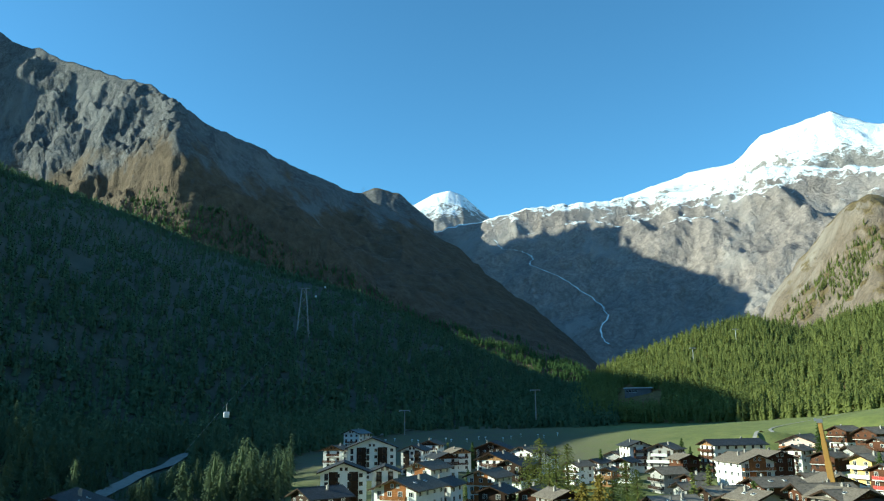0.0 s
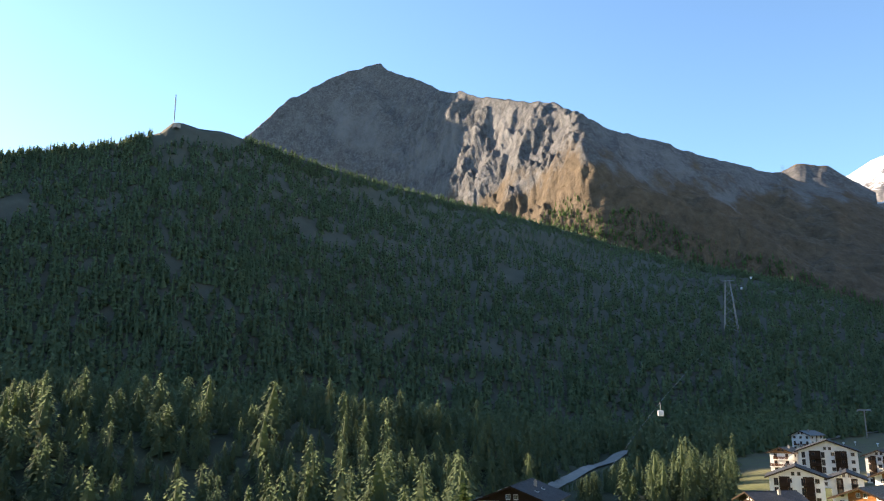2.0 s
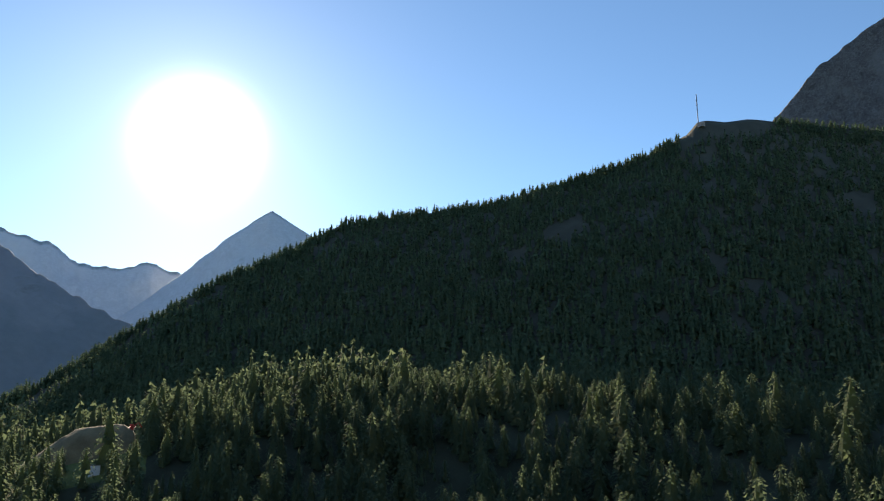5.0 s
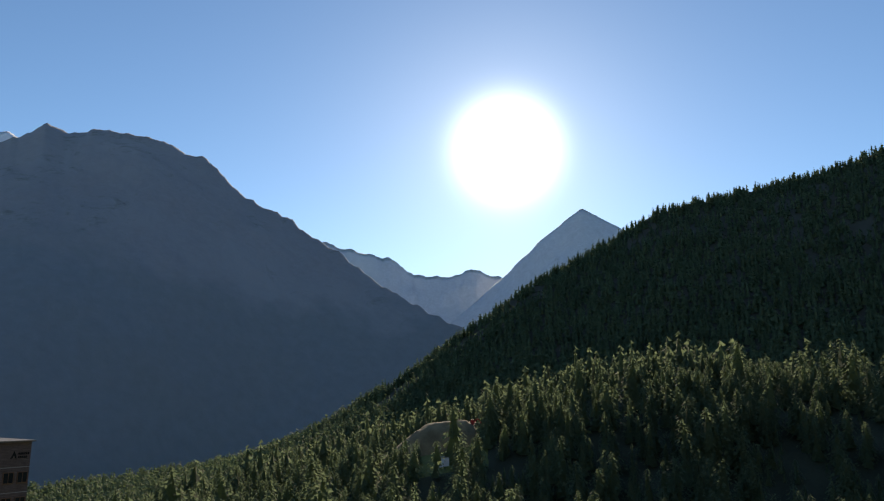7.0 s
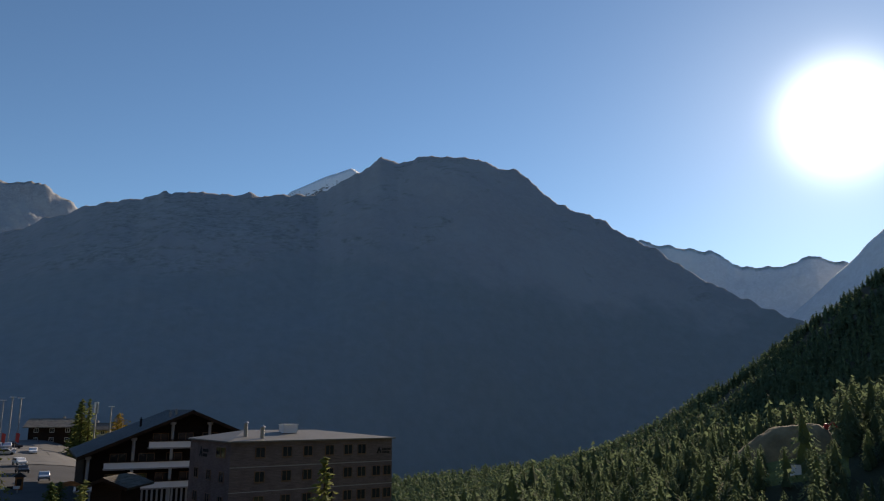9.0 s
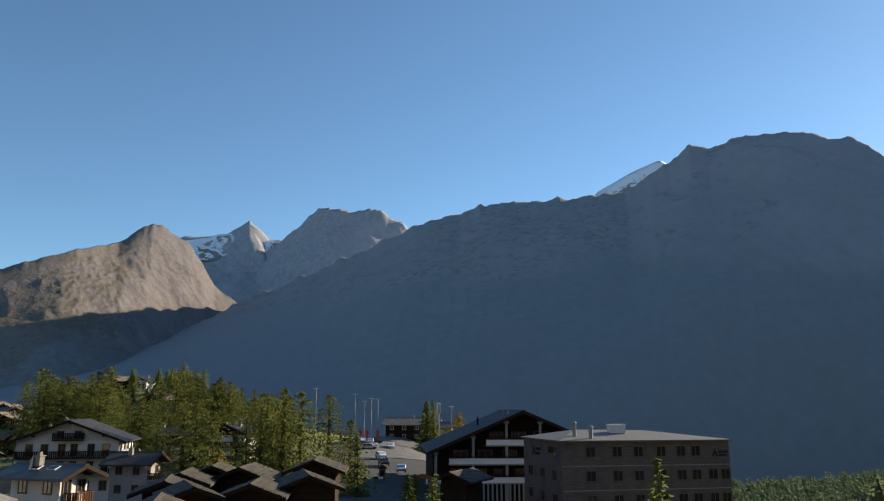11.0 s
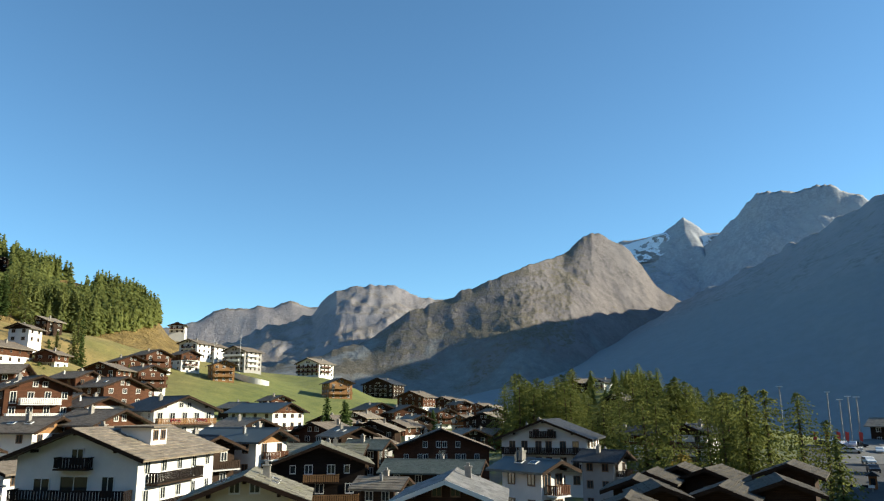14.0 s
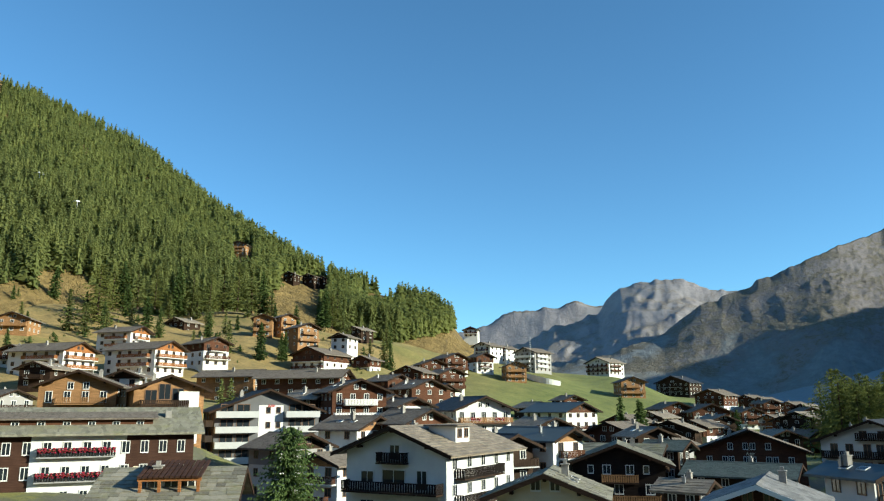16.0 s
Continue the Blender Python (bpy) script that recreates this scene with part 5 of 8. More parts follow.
# facades known in detail: windows (x, below the ridge, width, height), balconies (x, floor below the ridge, width, depth)
FACADES = {
    "W1": ([(-3.4, 5.6, 1.7, 1.3), (-0.1, 5.7, 2.9, 1.6), (3.3, 6.1, 1.3, 2.0), (0, 3.2, 1.3, 1.6), (-3.4, 8.6, 1.8, 1.4), (0.0, 8.6, 1.8, 1.4), (3.3, 8.6, 1.8, 1.4), (-3.4, 11.4, 1.6, 1.4), (0.0, 11.4, 1.6, 1.4), (3.3, 11.4, 1.6, 1.4)],
           [(0.0, 3.4, 3.4, 1.1), (0.0, 6.3, 11.6, 1.5)]),
    "W2": ([(-1.3, 2.5, 1.1, 1.1), (1.3, 2.5, 1.1, 1.1)] + [(x, 5.3, 1.1, 1.9) for x in (-5.6, -3.4, -0.9, 0.9, 3.4, 5.6)] + [(x, 8.0, 1.1, 1.9) for x in (-5.6, -3.4, -0.9, 0.9, 3.4, 5.6)] + [(x, 10.6, 1.2, 1.5) for x in (-5.6, -3.0, 0.0, 3.0, 5.6)],
           [(0, 2.75, 4.6, 1.0), (0, 5.5, 14.6, 1.4), (0, 8.2, 14.6, 1.4)]),
    "T1": ([(-1.2, 2.9, 1.0, 1.2), (1.2, 2.9, 1.0, 1.2)] + [(x, 5.1, 1.1, 1.9) for x in (-4.4, -1.6, 1.2, 4.0)] + [(x, 7.6, 1.1, 1.5) for x in (-4.4, -1.6, 1.2, 4.0)],
           [(0.6, 5.3, 7.6, 1.3), (1.6, 8.0, 8.4, 1.3), (-4.6, 8.0, 2.4, 1.3)]),
    "T2": ([(-2.9, 4.6, 1.9, 2.4), (-0.8, 3.8, 1.9, 2.6), (1.3, 4.3, 1.9, 2.4)] + [(x, 7.4, 1.4, 1.9) for x in (-4.2, -2.0, 0.2, 2.4)],
           [(-0.8, 4.9, 7.6, 1.3), (-1.0, 7.7, 8.6, 1.5)]),
    "A1": ([(x, 4.4 + 2.6 * k, 2.3, 2.0) for k in range(4) for x in (-7.2, -4.4, 4.9, 7.4)] + [(x, 4.0 + 2.6 * k, 0.8, 1.1) for k in range(4) for x in (0.0, 1.8)],
           [(-5.6, 4.6 + 2.6 * k, 7.4, 1.7) for k in range(4)] + [(6.0, 4.6 + 2.6 * k, 6.2, 1.7) for k in range(4)]),
    "D1": ([(x, 3.6, 0.8, 1.1) for x in (-3.6, 3.6)] + [(x, 3.7, 1.1, 1.25) for x in (-1.5, 1.5)] + [(x, 6.2, 1.2, 1.3) for x in (-4.2, 0.0, 4.0)] + [(x, 8.9, 1.2, 1.3) for x in (-4.2, 0.0, 4.0)],
           [(0.2, 4.7, 4.8, 1.1), (0.8, 7.3, 9.0, 1.3)]),
    "P1": ([(x, 3.3, 0.95, 1.2) for x in (-3.2, -0.6, 0.6, 3.2)] + [(x, 5.7, 0.95, 1.2) for x in (-6.9, -4.2, -3.1, -0.6, 0.6, 3.2, 4.3, 6.9)] + [(x, 8.4, 0.95, 1.2) for x in (-6.9, -4.2, -0.6, 0.6, 4.3, 6.9)], []),
}


def skylight(root, x, y, z, slope):
    bm = bmesh.new()
    box(bm, -0.4, -0.55, 0, 0.4, 0.55, 0.1)
    box(bm, -0.32, -0.47, 0.1, 0.32, 0.47, 0.112, 1)
    part("roof_window", bm, [MAT["frame"], MAT["glass"]], root, "small roof window", pose(x, y, z, 0, math.degrees(math.atan(slope)), 0))


def side_dormer(root, x, y, z, sx):
    """A small dormer with two windows, looking out over the slope on side sx."""
    bm = bmesh.new()
    box(bm, -1.6, -1.4, -1.6, 1.6, 1.9, 1.25)
    d = part("dormer", bm, MAT["white"], root, "white plastered dormer", pose(x, y, z, 0, 0, 90 * sx))
    bm = bmesh.new()
    box(bm, -2.0, -1.85, 1.25, 2.0, 2.4, 1.42)
    part("dormer_roof", bm, MAT["greyroof"], d)
    for xx in (-0.75, 0.75):
        add_window(d, pose(xx, -1.425, 0.05), 0.95, 1.0, MAT["woodframe"])


def house(x, y, z, facing, w, d, storeys, kind, rng):
    low, up, split, roof, slab, rail, rail_kind, frames, shut, label = KINDS[kind]
    root = tagged(new("house" if kind != "BA" else "barn"), label, "house" if kind != "BA" else "barn", "houses of the village")
    root.matrix_world = pose(x, y, z, 0, 0, facing)
    h = storeys * STOREY
    top = h + w / 2 * PITCH
    near = math.hypot(x, y) < 125
    hs = min(split, storeys) * STOREY if split < 9 else 0
    gable = [(-w / 2, h), (-w / 2, hs), (w / 2, hs), (w / 2, h), (0, top)]
    if hs:
        bm = bmesh.new()
        box(bm, -w / 2 + 0.06, -d / 2 + 0.06, -5, w / 2 - 0.06, d / 2 - 0.06, hs)
        part("lower_wall", bm, MAT[low], root)
    else:
        gable[1], gable[2] = (-w / 2, -5), (w / 2, -5)
    bm = bmesh.new()
    prism(bm, gable, -d / 2, d / 2)
    part("wall", bm, MAT[up], root)
    saddle_roof(root, w, d, h, PITCH, MAT[roof], edge=MAT["paint_white"] if kind == "SK" else None, slates=0.62 if math.hypot(x, y) < 140 and roof in ("slate", "mossy", "barnroof") else 0, single=(-1,) if kind == "S1" else (-1, 1) if kind == "YL" else ())
    if kind == "S1":
        slatted_dormer(root, -w * 0.2, -d * 0.03, top - w * 0.2 * PITCH - 0.15, -1)
    if kind == "BA":
        bm = bmesh.new()
        box(bm, -0.55, -d / 2 - 0.1, 0.3, 0.55, -d / 2 - 0.004, 2.1)
        part("door", bm, MAT["brown"], root)
        return root
    dist = math.hypot(x, y)
    if kind == "OW":
        bm = bmesh.new()
        prism(bm, [(-w * 0.26, STOREY * 0.9), (w * 0.26, STOREY * 0.9), (w * 0.26, top - w * 0.26 * PITCH - 0.1), (0, top - 0.1), (-w * 0.26, top - w * 0.26 * PITCH - 0.1)], -d / 2 - 0.02, -d / 2 - 0.002)
        part("timber_front", bm, MAT["orange"], root, "orange timber boarding in the middle of the front")
    near = dist < 112
    chimney(root, rng.choice((-1, 1)) * w * 0.17, rng.uniform(-0.2, 0.25) * d, top - w * 0.17 * PITCH + 0.2, 1.1)
    if rng.random() < 0.45 and dist < 260:
        chimney(root, rng.choice((-1, 1)) * w * 0.26, rng.uniform(-0.3, 0.3) * d, top - w * 0.26 * PITCH + 0.1, 0.9, MAT["steel"])
    if dist < 230:
        for sx in (-1, 1):
            if rng.random() < 0.45 and kind != "W1":
                for yy in (-0.2, 0.15):
                    skylight(root, sx * w * 0.27, yy * d, top + 0.27 - w * 0.27 * PITCH, sx * PITCH)
        for q in (-0.34, 0.0, 0.34):
            bm = bmesh.new()
            zz = h + (0.5 - abs(q)) * w * PITCH - 0.12
            box(bm, q * w - 0.13, -d / 2 - 0.85, zz - 0.26, q * w + 0.13, -d / 2 - 0.004, zz)
            part("purlin", bm, MAT["dark"], root)
    if up == "white" and kind in ("WH", "WD", "WB", "WM", "AB") and rng.random() < 0.65 or kind in ("BB", "GW", "GB"):
        bm = bmesh.new()
        zc = h - 0.1
        prism(bm, [(-w / 2 + 0.04, zc - 0.3), (w / 2 - 0.04, zc - 0.3), (w / 2 - 0.04, h - 0.04), (0, top - 0.06), (-w / 2 + 0.04, h - 0.04)], -d / 2 - 0.022, -d / 2 - 0.002)
        part("gable_cladding", bm, MAT["orange" if kind == "BB" else rng.choice(("brown", "dark", "tan"))], root, "timber boarding in the gable")
    fm, sm = MAT[frames], MAT[shut] if shut else None
    nf, ns = max(2, int(w / (2.4 if dist < 200 else 3.0))), max(2, int(d / (2.9 if dist < 200 else 3.8)))
    ww = 1.05 if dist < 200 else 1.2
    if kind in FACADES:
        wins, bals = FACADES[kind]
        if kind == "A1":
            bm = bmesh.new()
            box(bm, -1.7, -d / 2 - 0.05, -4, 2.7, -d / 2 - 0.002, top - 2.6)
            part("wall_panel", bm, MAT["white"], root, "white plastered centre of the front")
            sign_bars(root, 0.4, -d / 2 - 0.08, top - 2.9, 0.5, MAT["red"])
        if kind == "P1":
            sign_bars(root, 0, -d / 2 - 0.06, top - 4.3, 0.6, MAT["cream"])
        for xx, below, ww, hh in wins:
            add_window(root, pose(xx, -d / 2 - (0.075 if kind == "A1" and -1.7 < xx < 2.7 else 0.025), top - below), ww, hh, fm, None, True)
        for xx, below, width, depth in bals:
            add_balcony(root, pose(xx, -d / 2, top - below), width, depth, MAT[slab], MAT[rail], rail_kind)
        ww = 1.05
        if kind == "T2":
            bm = bmesh.new()
            box(bm, w * 0.28 - 1.7, -d / 2 - 0.9, -1, w * 0.28 + 1.5, -d / 2 + 2, h - 0.35)
            part("stair_tower", bm, MAT["white"], root, "white plastered stair tower")
        if kind == "W1":
            side_dormer(root, w * 0.27, -d * 0.12, top - w * 0.27 * PITCH + 0.2, 1)
    for s in range(storeys):
        zf = s * STOREY
        over = s >= 1 and kind not in FACADES and (kind in ("AP", "AB", "BB", "BL", "RD", "PK", "TN") or rng.random() < 0.88) and kind not in ("WS", "YL", "CW")
        for k in range(nf if kind not in FACADES else 0):
            xx = (k + 0.5 - nf / 2) * w / nf
            tall = over and k % 2 == 0
            inset = 0.06 if zf < hs else 0
            add_window(root, pose(xx, -d / 2 + inset - 0.025, zf + (0.1 if tall else 0.9)), ww, 2.05 if tall else 1.2, fm, None if over else sm, near)
        if over:
            if kind == "BL":
                if s == 1:
                    for xx in (-w * 0.22, w * 0.22):
                        bm = bmesh.new()
                        box(bm, xx - w * 0.1, -d / 2 - 0.03, 0, xx + w * 0.1, -d / 2 - 0.002, h)
                        part("dark_strip", bm, MAT["dark"], root, "dark timber strip behind the balconies")
                for xx in (-w * 0.22, w * 0.22):
                    add_balcony(root, pose(xx, -d / 2, zf), w * 0.2, 1.2, MAT[slab], MAT[rail], rail_kind)
            else:
                if kind == "BF":
                    for xx in (-0.22, 0.22):
                        flower_box(xx * w, -d / 2 - 1.58, zf + 0.8, root.matrix_world, 2.0)
                add_balcony(root, pose(0, -d / 2, zf), w * (0.96 if rng.random() < 0.6 else 0.6), 1.45, MAT[slab], MAT[rail], rail_kind)
        for sx, rz in ((-1, -90), (1, 90)):
            if sx * (x * math.cos(radians(facing)) + y * math.sin(radians(facing))) > -0.18 * dist:
                continue
            for k in range(ns):
                yy = (k + 0.5 - ns / 2) * d / ns
                inset = 0.06 if zf < hs else 0
                add_window(root, pose(sx * (w / 2 - inset + 0.025), yy, zf + 0.9, 0, 0, rz), ww, 1.2, fm, sm, near)
            if s >= 1 and kind in ("AP", "AB", "BB", "PK", "RD", "W1", "A1"):
                add_balcony(root, pose(sx * w / 2, -d * 0.1, zf, 0, 0, rz), d * 0.6, 1.2, MAT[slab], MAT[rail], rail_kind)
    if w > 8 and kind not in FACADES:
        for xx in (-0.8, 0.8):
            add_window(root, pose(xx, -d / 2 - 0.025, h + 0.35), 0.9, 1.0, fm, None, near)
    return root


_rng = random.Random(4)
for s_ in SITES:
    house(*s_, _rng)


# ---- woods
def tuft_tree(rng, tufts, width, power=0.7, size=0.13, core=0.7, bare=0.05):
    """A far conifer of unit height: a slim dark core hidden under drooping tufts of needles. Verts and triangles."""
    verts, tris = [], []
    for z0, z1, r in ((bare, 0.62, width * core), (0.42, 0.96, width * core * 0.62)):
        base, turn = len(verts), rng.uniform(0, 6)
        verts.append((rng.uniform(-0.02, 0.02), rng.uniform(-0.02, 0.02), z1))
        for j in range(4):
            a, q = turn + 1.5708 * (j + rng.uniform(-0.3, 0.3)), r * rng.uniform(0.75, 1.2)
            verts.append((q * math.cos(a), q * math.sin(a), z0 + rng.uniform(-0.05, 0.08)))
        tris += [(base, base + 1 + j, base + 1 + (j + 1) % 4) for j in range(4)]
    for k in range(tufts):
        q = (k + rng.random()) / tufts
        z = bare + 0.03 + (0.95 - bare) * q
        r = width * (1 - q) ** power * rng.uniform(0.55, 1.1) + 0.006
        a, g = k * 2.39996 + rng.uniform(-0.4, 0.4), size * rng.uniform(0.6, 1.25) * (1.1 - 0.6 * q)
        c, s = math.cos(a), math.sin(a)
        lift, turn = rng.uniform(0.0, 0.5), rng.uniform(-0.5, 0.5)
        base = len(verts)
        verts += [(c * (r - g * 0.8), s * (r - g * 0.8), z + g * (0.7 + lift)), (c * r - s * g * 0.6, s * r + c * g * 0.6, z - g * turn * 0.6), (c * (r + g * 0.2) + s * g * 0.6, s * (r + g * 0.2) - c * g * 0.6, z + g * turn * 0.6)]
        tris.append((base, base + 1, base + 2))
    return np.array(verts), np.array(tris)


def spray_crown(rng, branches, sprays, width, power=0.8, bare=0.08, droop=0.2, size=0.04):
    """A near conifer's crown of unit height: whorls of limbs round the stem, each carrying hanging sprays of needles."""
    verts, tris = [], []
    lean = [rng.uniform(0.75, 1.2) for _ in range(7)]
    for k in range(branches):
        q = (k + rng.random()) / branches
        z = bare + (0.98 - bare) * q
        a = k * 2.39996 + rng.uniform(-0.5, 0.5)
        length = (width * (1 - q) ** power + 0.012) * rng.uniform(0.45, 1.15) * lean[int(a % 6.2832 * 1.114) % 7] * (0.72 if q < 0.12 else 1)
        rise = rng.uniform(-droop, 0.25 - droop)
        n = max(2, int(sprays * (0.35 + 0.65 * (1 - q))))
        for j in range(n):
            u = (j + 0.6 + rng.uniform(-0.3, 0.3)) / n
            b = a + rng.uniform(-0.2, 0.2)
            c, s = math.cos(b), math.sin(b)
            x, y, zz = c * length * u, s * length * u, z + rise * length * u - 0.12 * length * u * u + rng.uniform(-0.006, 0.006)
            g = size * rng.uniform(0.55, 1.3) * (0.65 + 0.35 * (1 - q))
            t = rng.uniform(-0.7, 0.7)
            e = len(verts)
            verts += [(x - c * g * 0.6, y - s * g * 0.6, zz + 0.01), (x - s * g * 0.8, y + c * g * 0.8, zz - g * (0.4 + t * 0.5)), (x + c * g * 1.2, y + s * g * 1.2, zz - g * 0.35), (x + s * g * 0.8, y - c * g * 0.8, zz - g * (0.4 - t * 0.5)), (x, y, zz - g * 1.1)]
            tris += [(e, e + 1, e + 2), (e, e + 2, e + 3)] + ([(e, e + 4, e + 2)] if j % 2 == 0 else [])
    return np.array(verts), np.array(tris)


def forest(name, label, x, y, z, height, material, kinds, seed, wide=1.0, category="forest", smooth=True):
    rs = np.random.RandomState(seed)
    pick = rs.randint(0, len(kinds), len(x))
    allv, allf, off = [], [], 0
    for k, (v, f) in enumerate(kinds):
        i = np.nonzero(pick == k)[0]
        if not len(i):
            continue
        a = rs.uniform(0, 6.3, len(i))
        hh = height[i][:, None]
        sw = hh * wide * rs.uniform(0.8, 1.35, (len(i), 1))
        ca, sa = np.cos(a)[:, None], np.sin(a)[:, None]
        P = np.stack([x[i][:, None] + sw * (v[:, 0] * ca - v[:, 1] * sa), y[i][:, None] + sw * (v[:, 0] * sa + v[:, 1] * ca), z[i][:, None] + hh * v[:, 2]], -1)
        F = f[None] + (off + np.arange(len(i)) * len(v))[:, None, None]
        allv.append(P.reshape(-1, 3))
        allf.append(F.reshape(-1, 3))
        off += len(i) * len(v)
    return tagged(new(name, soup(name, np.concatenate(allv), np.concatenate(allf), material, smooth)), label, category, kind="stuff")


def scatter(hill, n, a0, a1, s0, s1, seed):
    rs = np.random.RandomState(seed)
    az, s = rs.uniform(a0, a1, n), rs.uniform(s0, s1, n)
    x, y, z = hill.at(az, s)
    return az, s, x, y, z, rs


_tr = random.Random(77)
FAR = [tuft_tree(_tr, 9, 0.2, _tr.uniform(0.4, 0.8), 0.18) for _ in range(10)]
MIDDLE = [tuft_tree(_tr, 16, 0.21, _tr.uniform(0.4, 0.8), 0.15) for _ in range(10)]
NEAR = [tuft_tree(_tr, 80, 0.2, _tr.uniform(0.55, 0.9), 0.075, 0.6) for _ in range(10)]
ROUND = [tuft_tree(_tr, 150, 0.24, _tr.uniform(0.45, 0.8), 0.052, 0.62) for _ in range(10)]

# dark forest on the shaded ridge
az, s, x, y, z, rs = scatter(FOREST_RIDGE, 27000, -13, 127, 0.0, 1.03, 5)
bare = fbm(x / 70, y / 70, 77, 4) > 0.42
peak = (np.abs(az - 50.5) < 3.5) & (s > 0.92)
keep = ~(bare | peak)
h = rs.uniform(8, 16, len(x)) * np.clip(1.25 - 0.4 * s, 0.6, 1.2)
forest("conifer_forest", "dense dark larch and spruce forest on a shaded slope", x[keep], y[keep], z[keep] - 0.5, h[keep], MAT["woods_shaded"], FAR, 6, 1.15)
az, s, x, y, z, rs = scatter(FOREST_RIDGE, 3000, 101, 127.5, 0.9, 1.45, 6)
forest("conifer_forest", "conifers behind the low end of the ridge", x, y, z - 0.5, rs.uniform(9, 16, len(x)), MAT["woods_shaded"], FAR, 7, 1.2)
az, s, x, y, z, rs = scatter(FOREST_RIDGE, 3600, -12, 104, 0.93, 1.04, 19)
keep = np.abs(az - 50.5) > 3.3
forest("conifer_forest", "close rank of dark conifers along the crest of the ridge", x[keep], y[keep], z[keep] - 0.8, rs.uniform(6, 11.5, len(x))[keep] * np.interp(np.hypot(x, y)[keep], [700, 1700], [1, 1.35]), MAT["woods_shaded"], FAR, 20, 1.5)
# sunlit forests
az, s, x, y, z, rs = scatter(FOREST_SPUR, 10500, -45, -9.7, -0.02, 1.02, 8)
h = rs.uniform(9, 17, len(x))
top_el = np.degrees(np.arctan2(z + h - EYE.z, np.hypot(x, y)))
keep = (fbm(x / 60, y / 60, 31, 4) < 0.5) & ~((np.abs(az + 14.6) < 1.6) & (top_el > 0.8) & (top_el < 2.4))
forest("larch_forest", "sunlit green larch forest above the meadow", x[keep], y[keep], z[keep] - 0.5, h[keep], MAT["woods"], MIDDLE, 9, 0.95)
az, s, x, y, z, rs = scatter(FOREST_HILL, 14000, 197.2, 232.5, 0.05, 1.02, 12)
h = rs.uniform(8, 16, len(x)) * np.where(s < 0.45, 1.3, 1.0)
gap = fbm(x / 50, y / 50, 41, 4) > 0.42
rise = np.degrees(np.arctan2(z - EYE.z, np.hypot(x, y)))
edge = np.interp(az, [199.2, 200.5, 203.9, 208.2, 209.6, 210.0, 212.5, 213.4, 214.5, 216.5, 220.5, 223.6, 225.1, 228, 231.4], [6.1, 5.7, 5.3, 5.8, 7.2, 9.3, 9.2, 8.6, 7.4, 6.8, 7.4, 8.1, 8.8, 9.0, 9.2])
open_grass = (rise < edge + 0.6 * fbm(x / 22, y / 22, 43, 3)) | ((np.abs(az - 215.5) < 0.75) & (rise > 8.9) & (rise < 11.9)) | ((np.abs(az - 210.9) < 1.9) & (rise > 7.4) & (rise < 9.9))
near_edge = open_grass & (np.abs(rise - edge) < 1.1) & (az > 216) & (fbm(x / 16, y / 16, 45, 3) > 0.1) & (rs.uniform(0, 1, len(x)) < 0.35)
gap = gap | (open_grass & ~near_edge)
keep = ~gap & (s >= 0.42)
forest("larch_forest", "sunlit green larch forest on the steep hillside", x[keep], y[keep], z[keep] - 0.5, h[keep], MAT["woods"], MIDDLE, 13, 1.1)
keep = ~gap & (s < 0.42) & (rs.uniform(0, 1, len(x)) < 0.6)
forest("hillside_wood", "larches and spruces at the edge of the hillside meadow", x[keep], y[keep], z[keep] - 0.5, h[keep] * 1.15, MAT["hillside"], NEAR, 14, 1.1, smooth=False)
# thin wood on the foot of the rock mountain
az, s, x, y, z, rs = scatter(ROCK_MOUNTAIN, 12000, -11.5, 27, 0.0, 0.6, 15)
rise = np.degrees(np.arctan2(z - EYE.z, np.hypot(x, y))) - np.interp(az, [-12, -9, -5, -1, 6, 12, 18, 23, 32], [0.9, 1.6, 3.2, 5.4, 8.4, 10.0, 11.7, 13.4, 15.8])
keep = rise < np.interp(az, [-6, -1, 5, 12, 20, 22, 24, 25.5], [2.2, 1.0, 0.7, 2.2, 3.8, 2.6, 0.8, -1]) + 1.2 * fbm(x / 120, y / 120, 19, 4)
forest("mountain_wood", "thin sunlit larch wood on the foot of the mountain", x[keep], y[keep], z[keep] - 0.5, rs.uniform(12, 20, len(x))[keep], MAT["alpine"], FAR, 16)

az, s, x, y, z, rs = scatter(BROWN_RIDGE, 3600, -46, -23.2, 0.03, 0.75, 17)
keep = fbm(x / 90, y / 90, 29, 4) > -0.02 + 0.5 * s
forest("mountain_wood", "larches climbing the gullies of the brown ridge", x[keep], y[keep], z[keep] - 0.5, rs.uniform(9, 16, len(x))[keep], MAT["woods"], FAR, 18)

# near trees: built once a kind, then copied
def tree_kind(name, label, category, crown, material, trunk_h, rng):
    root = tagged(new(name), label, category, "trees of the valley")
    bm = bmesh.new()
    bmesh.ops.create_cone(bm, cap_ends=True, segments=7, radius1=0.022, radius2=0.004, depth=trunk_h, matrix=Matrix.Translation((0, 0, trunk_h / 2 - 0.02)))
    part("trunk", bm, MAT["bark"], root)
    v, f = crown
    placed("crown", soup("crown", v, f, material), root)
    return root


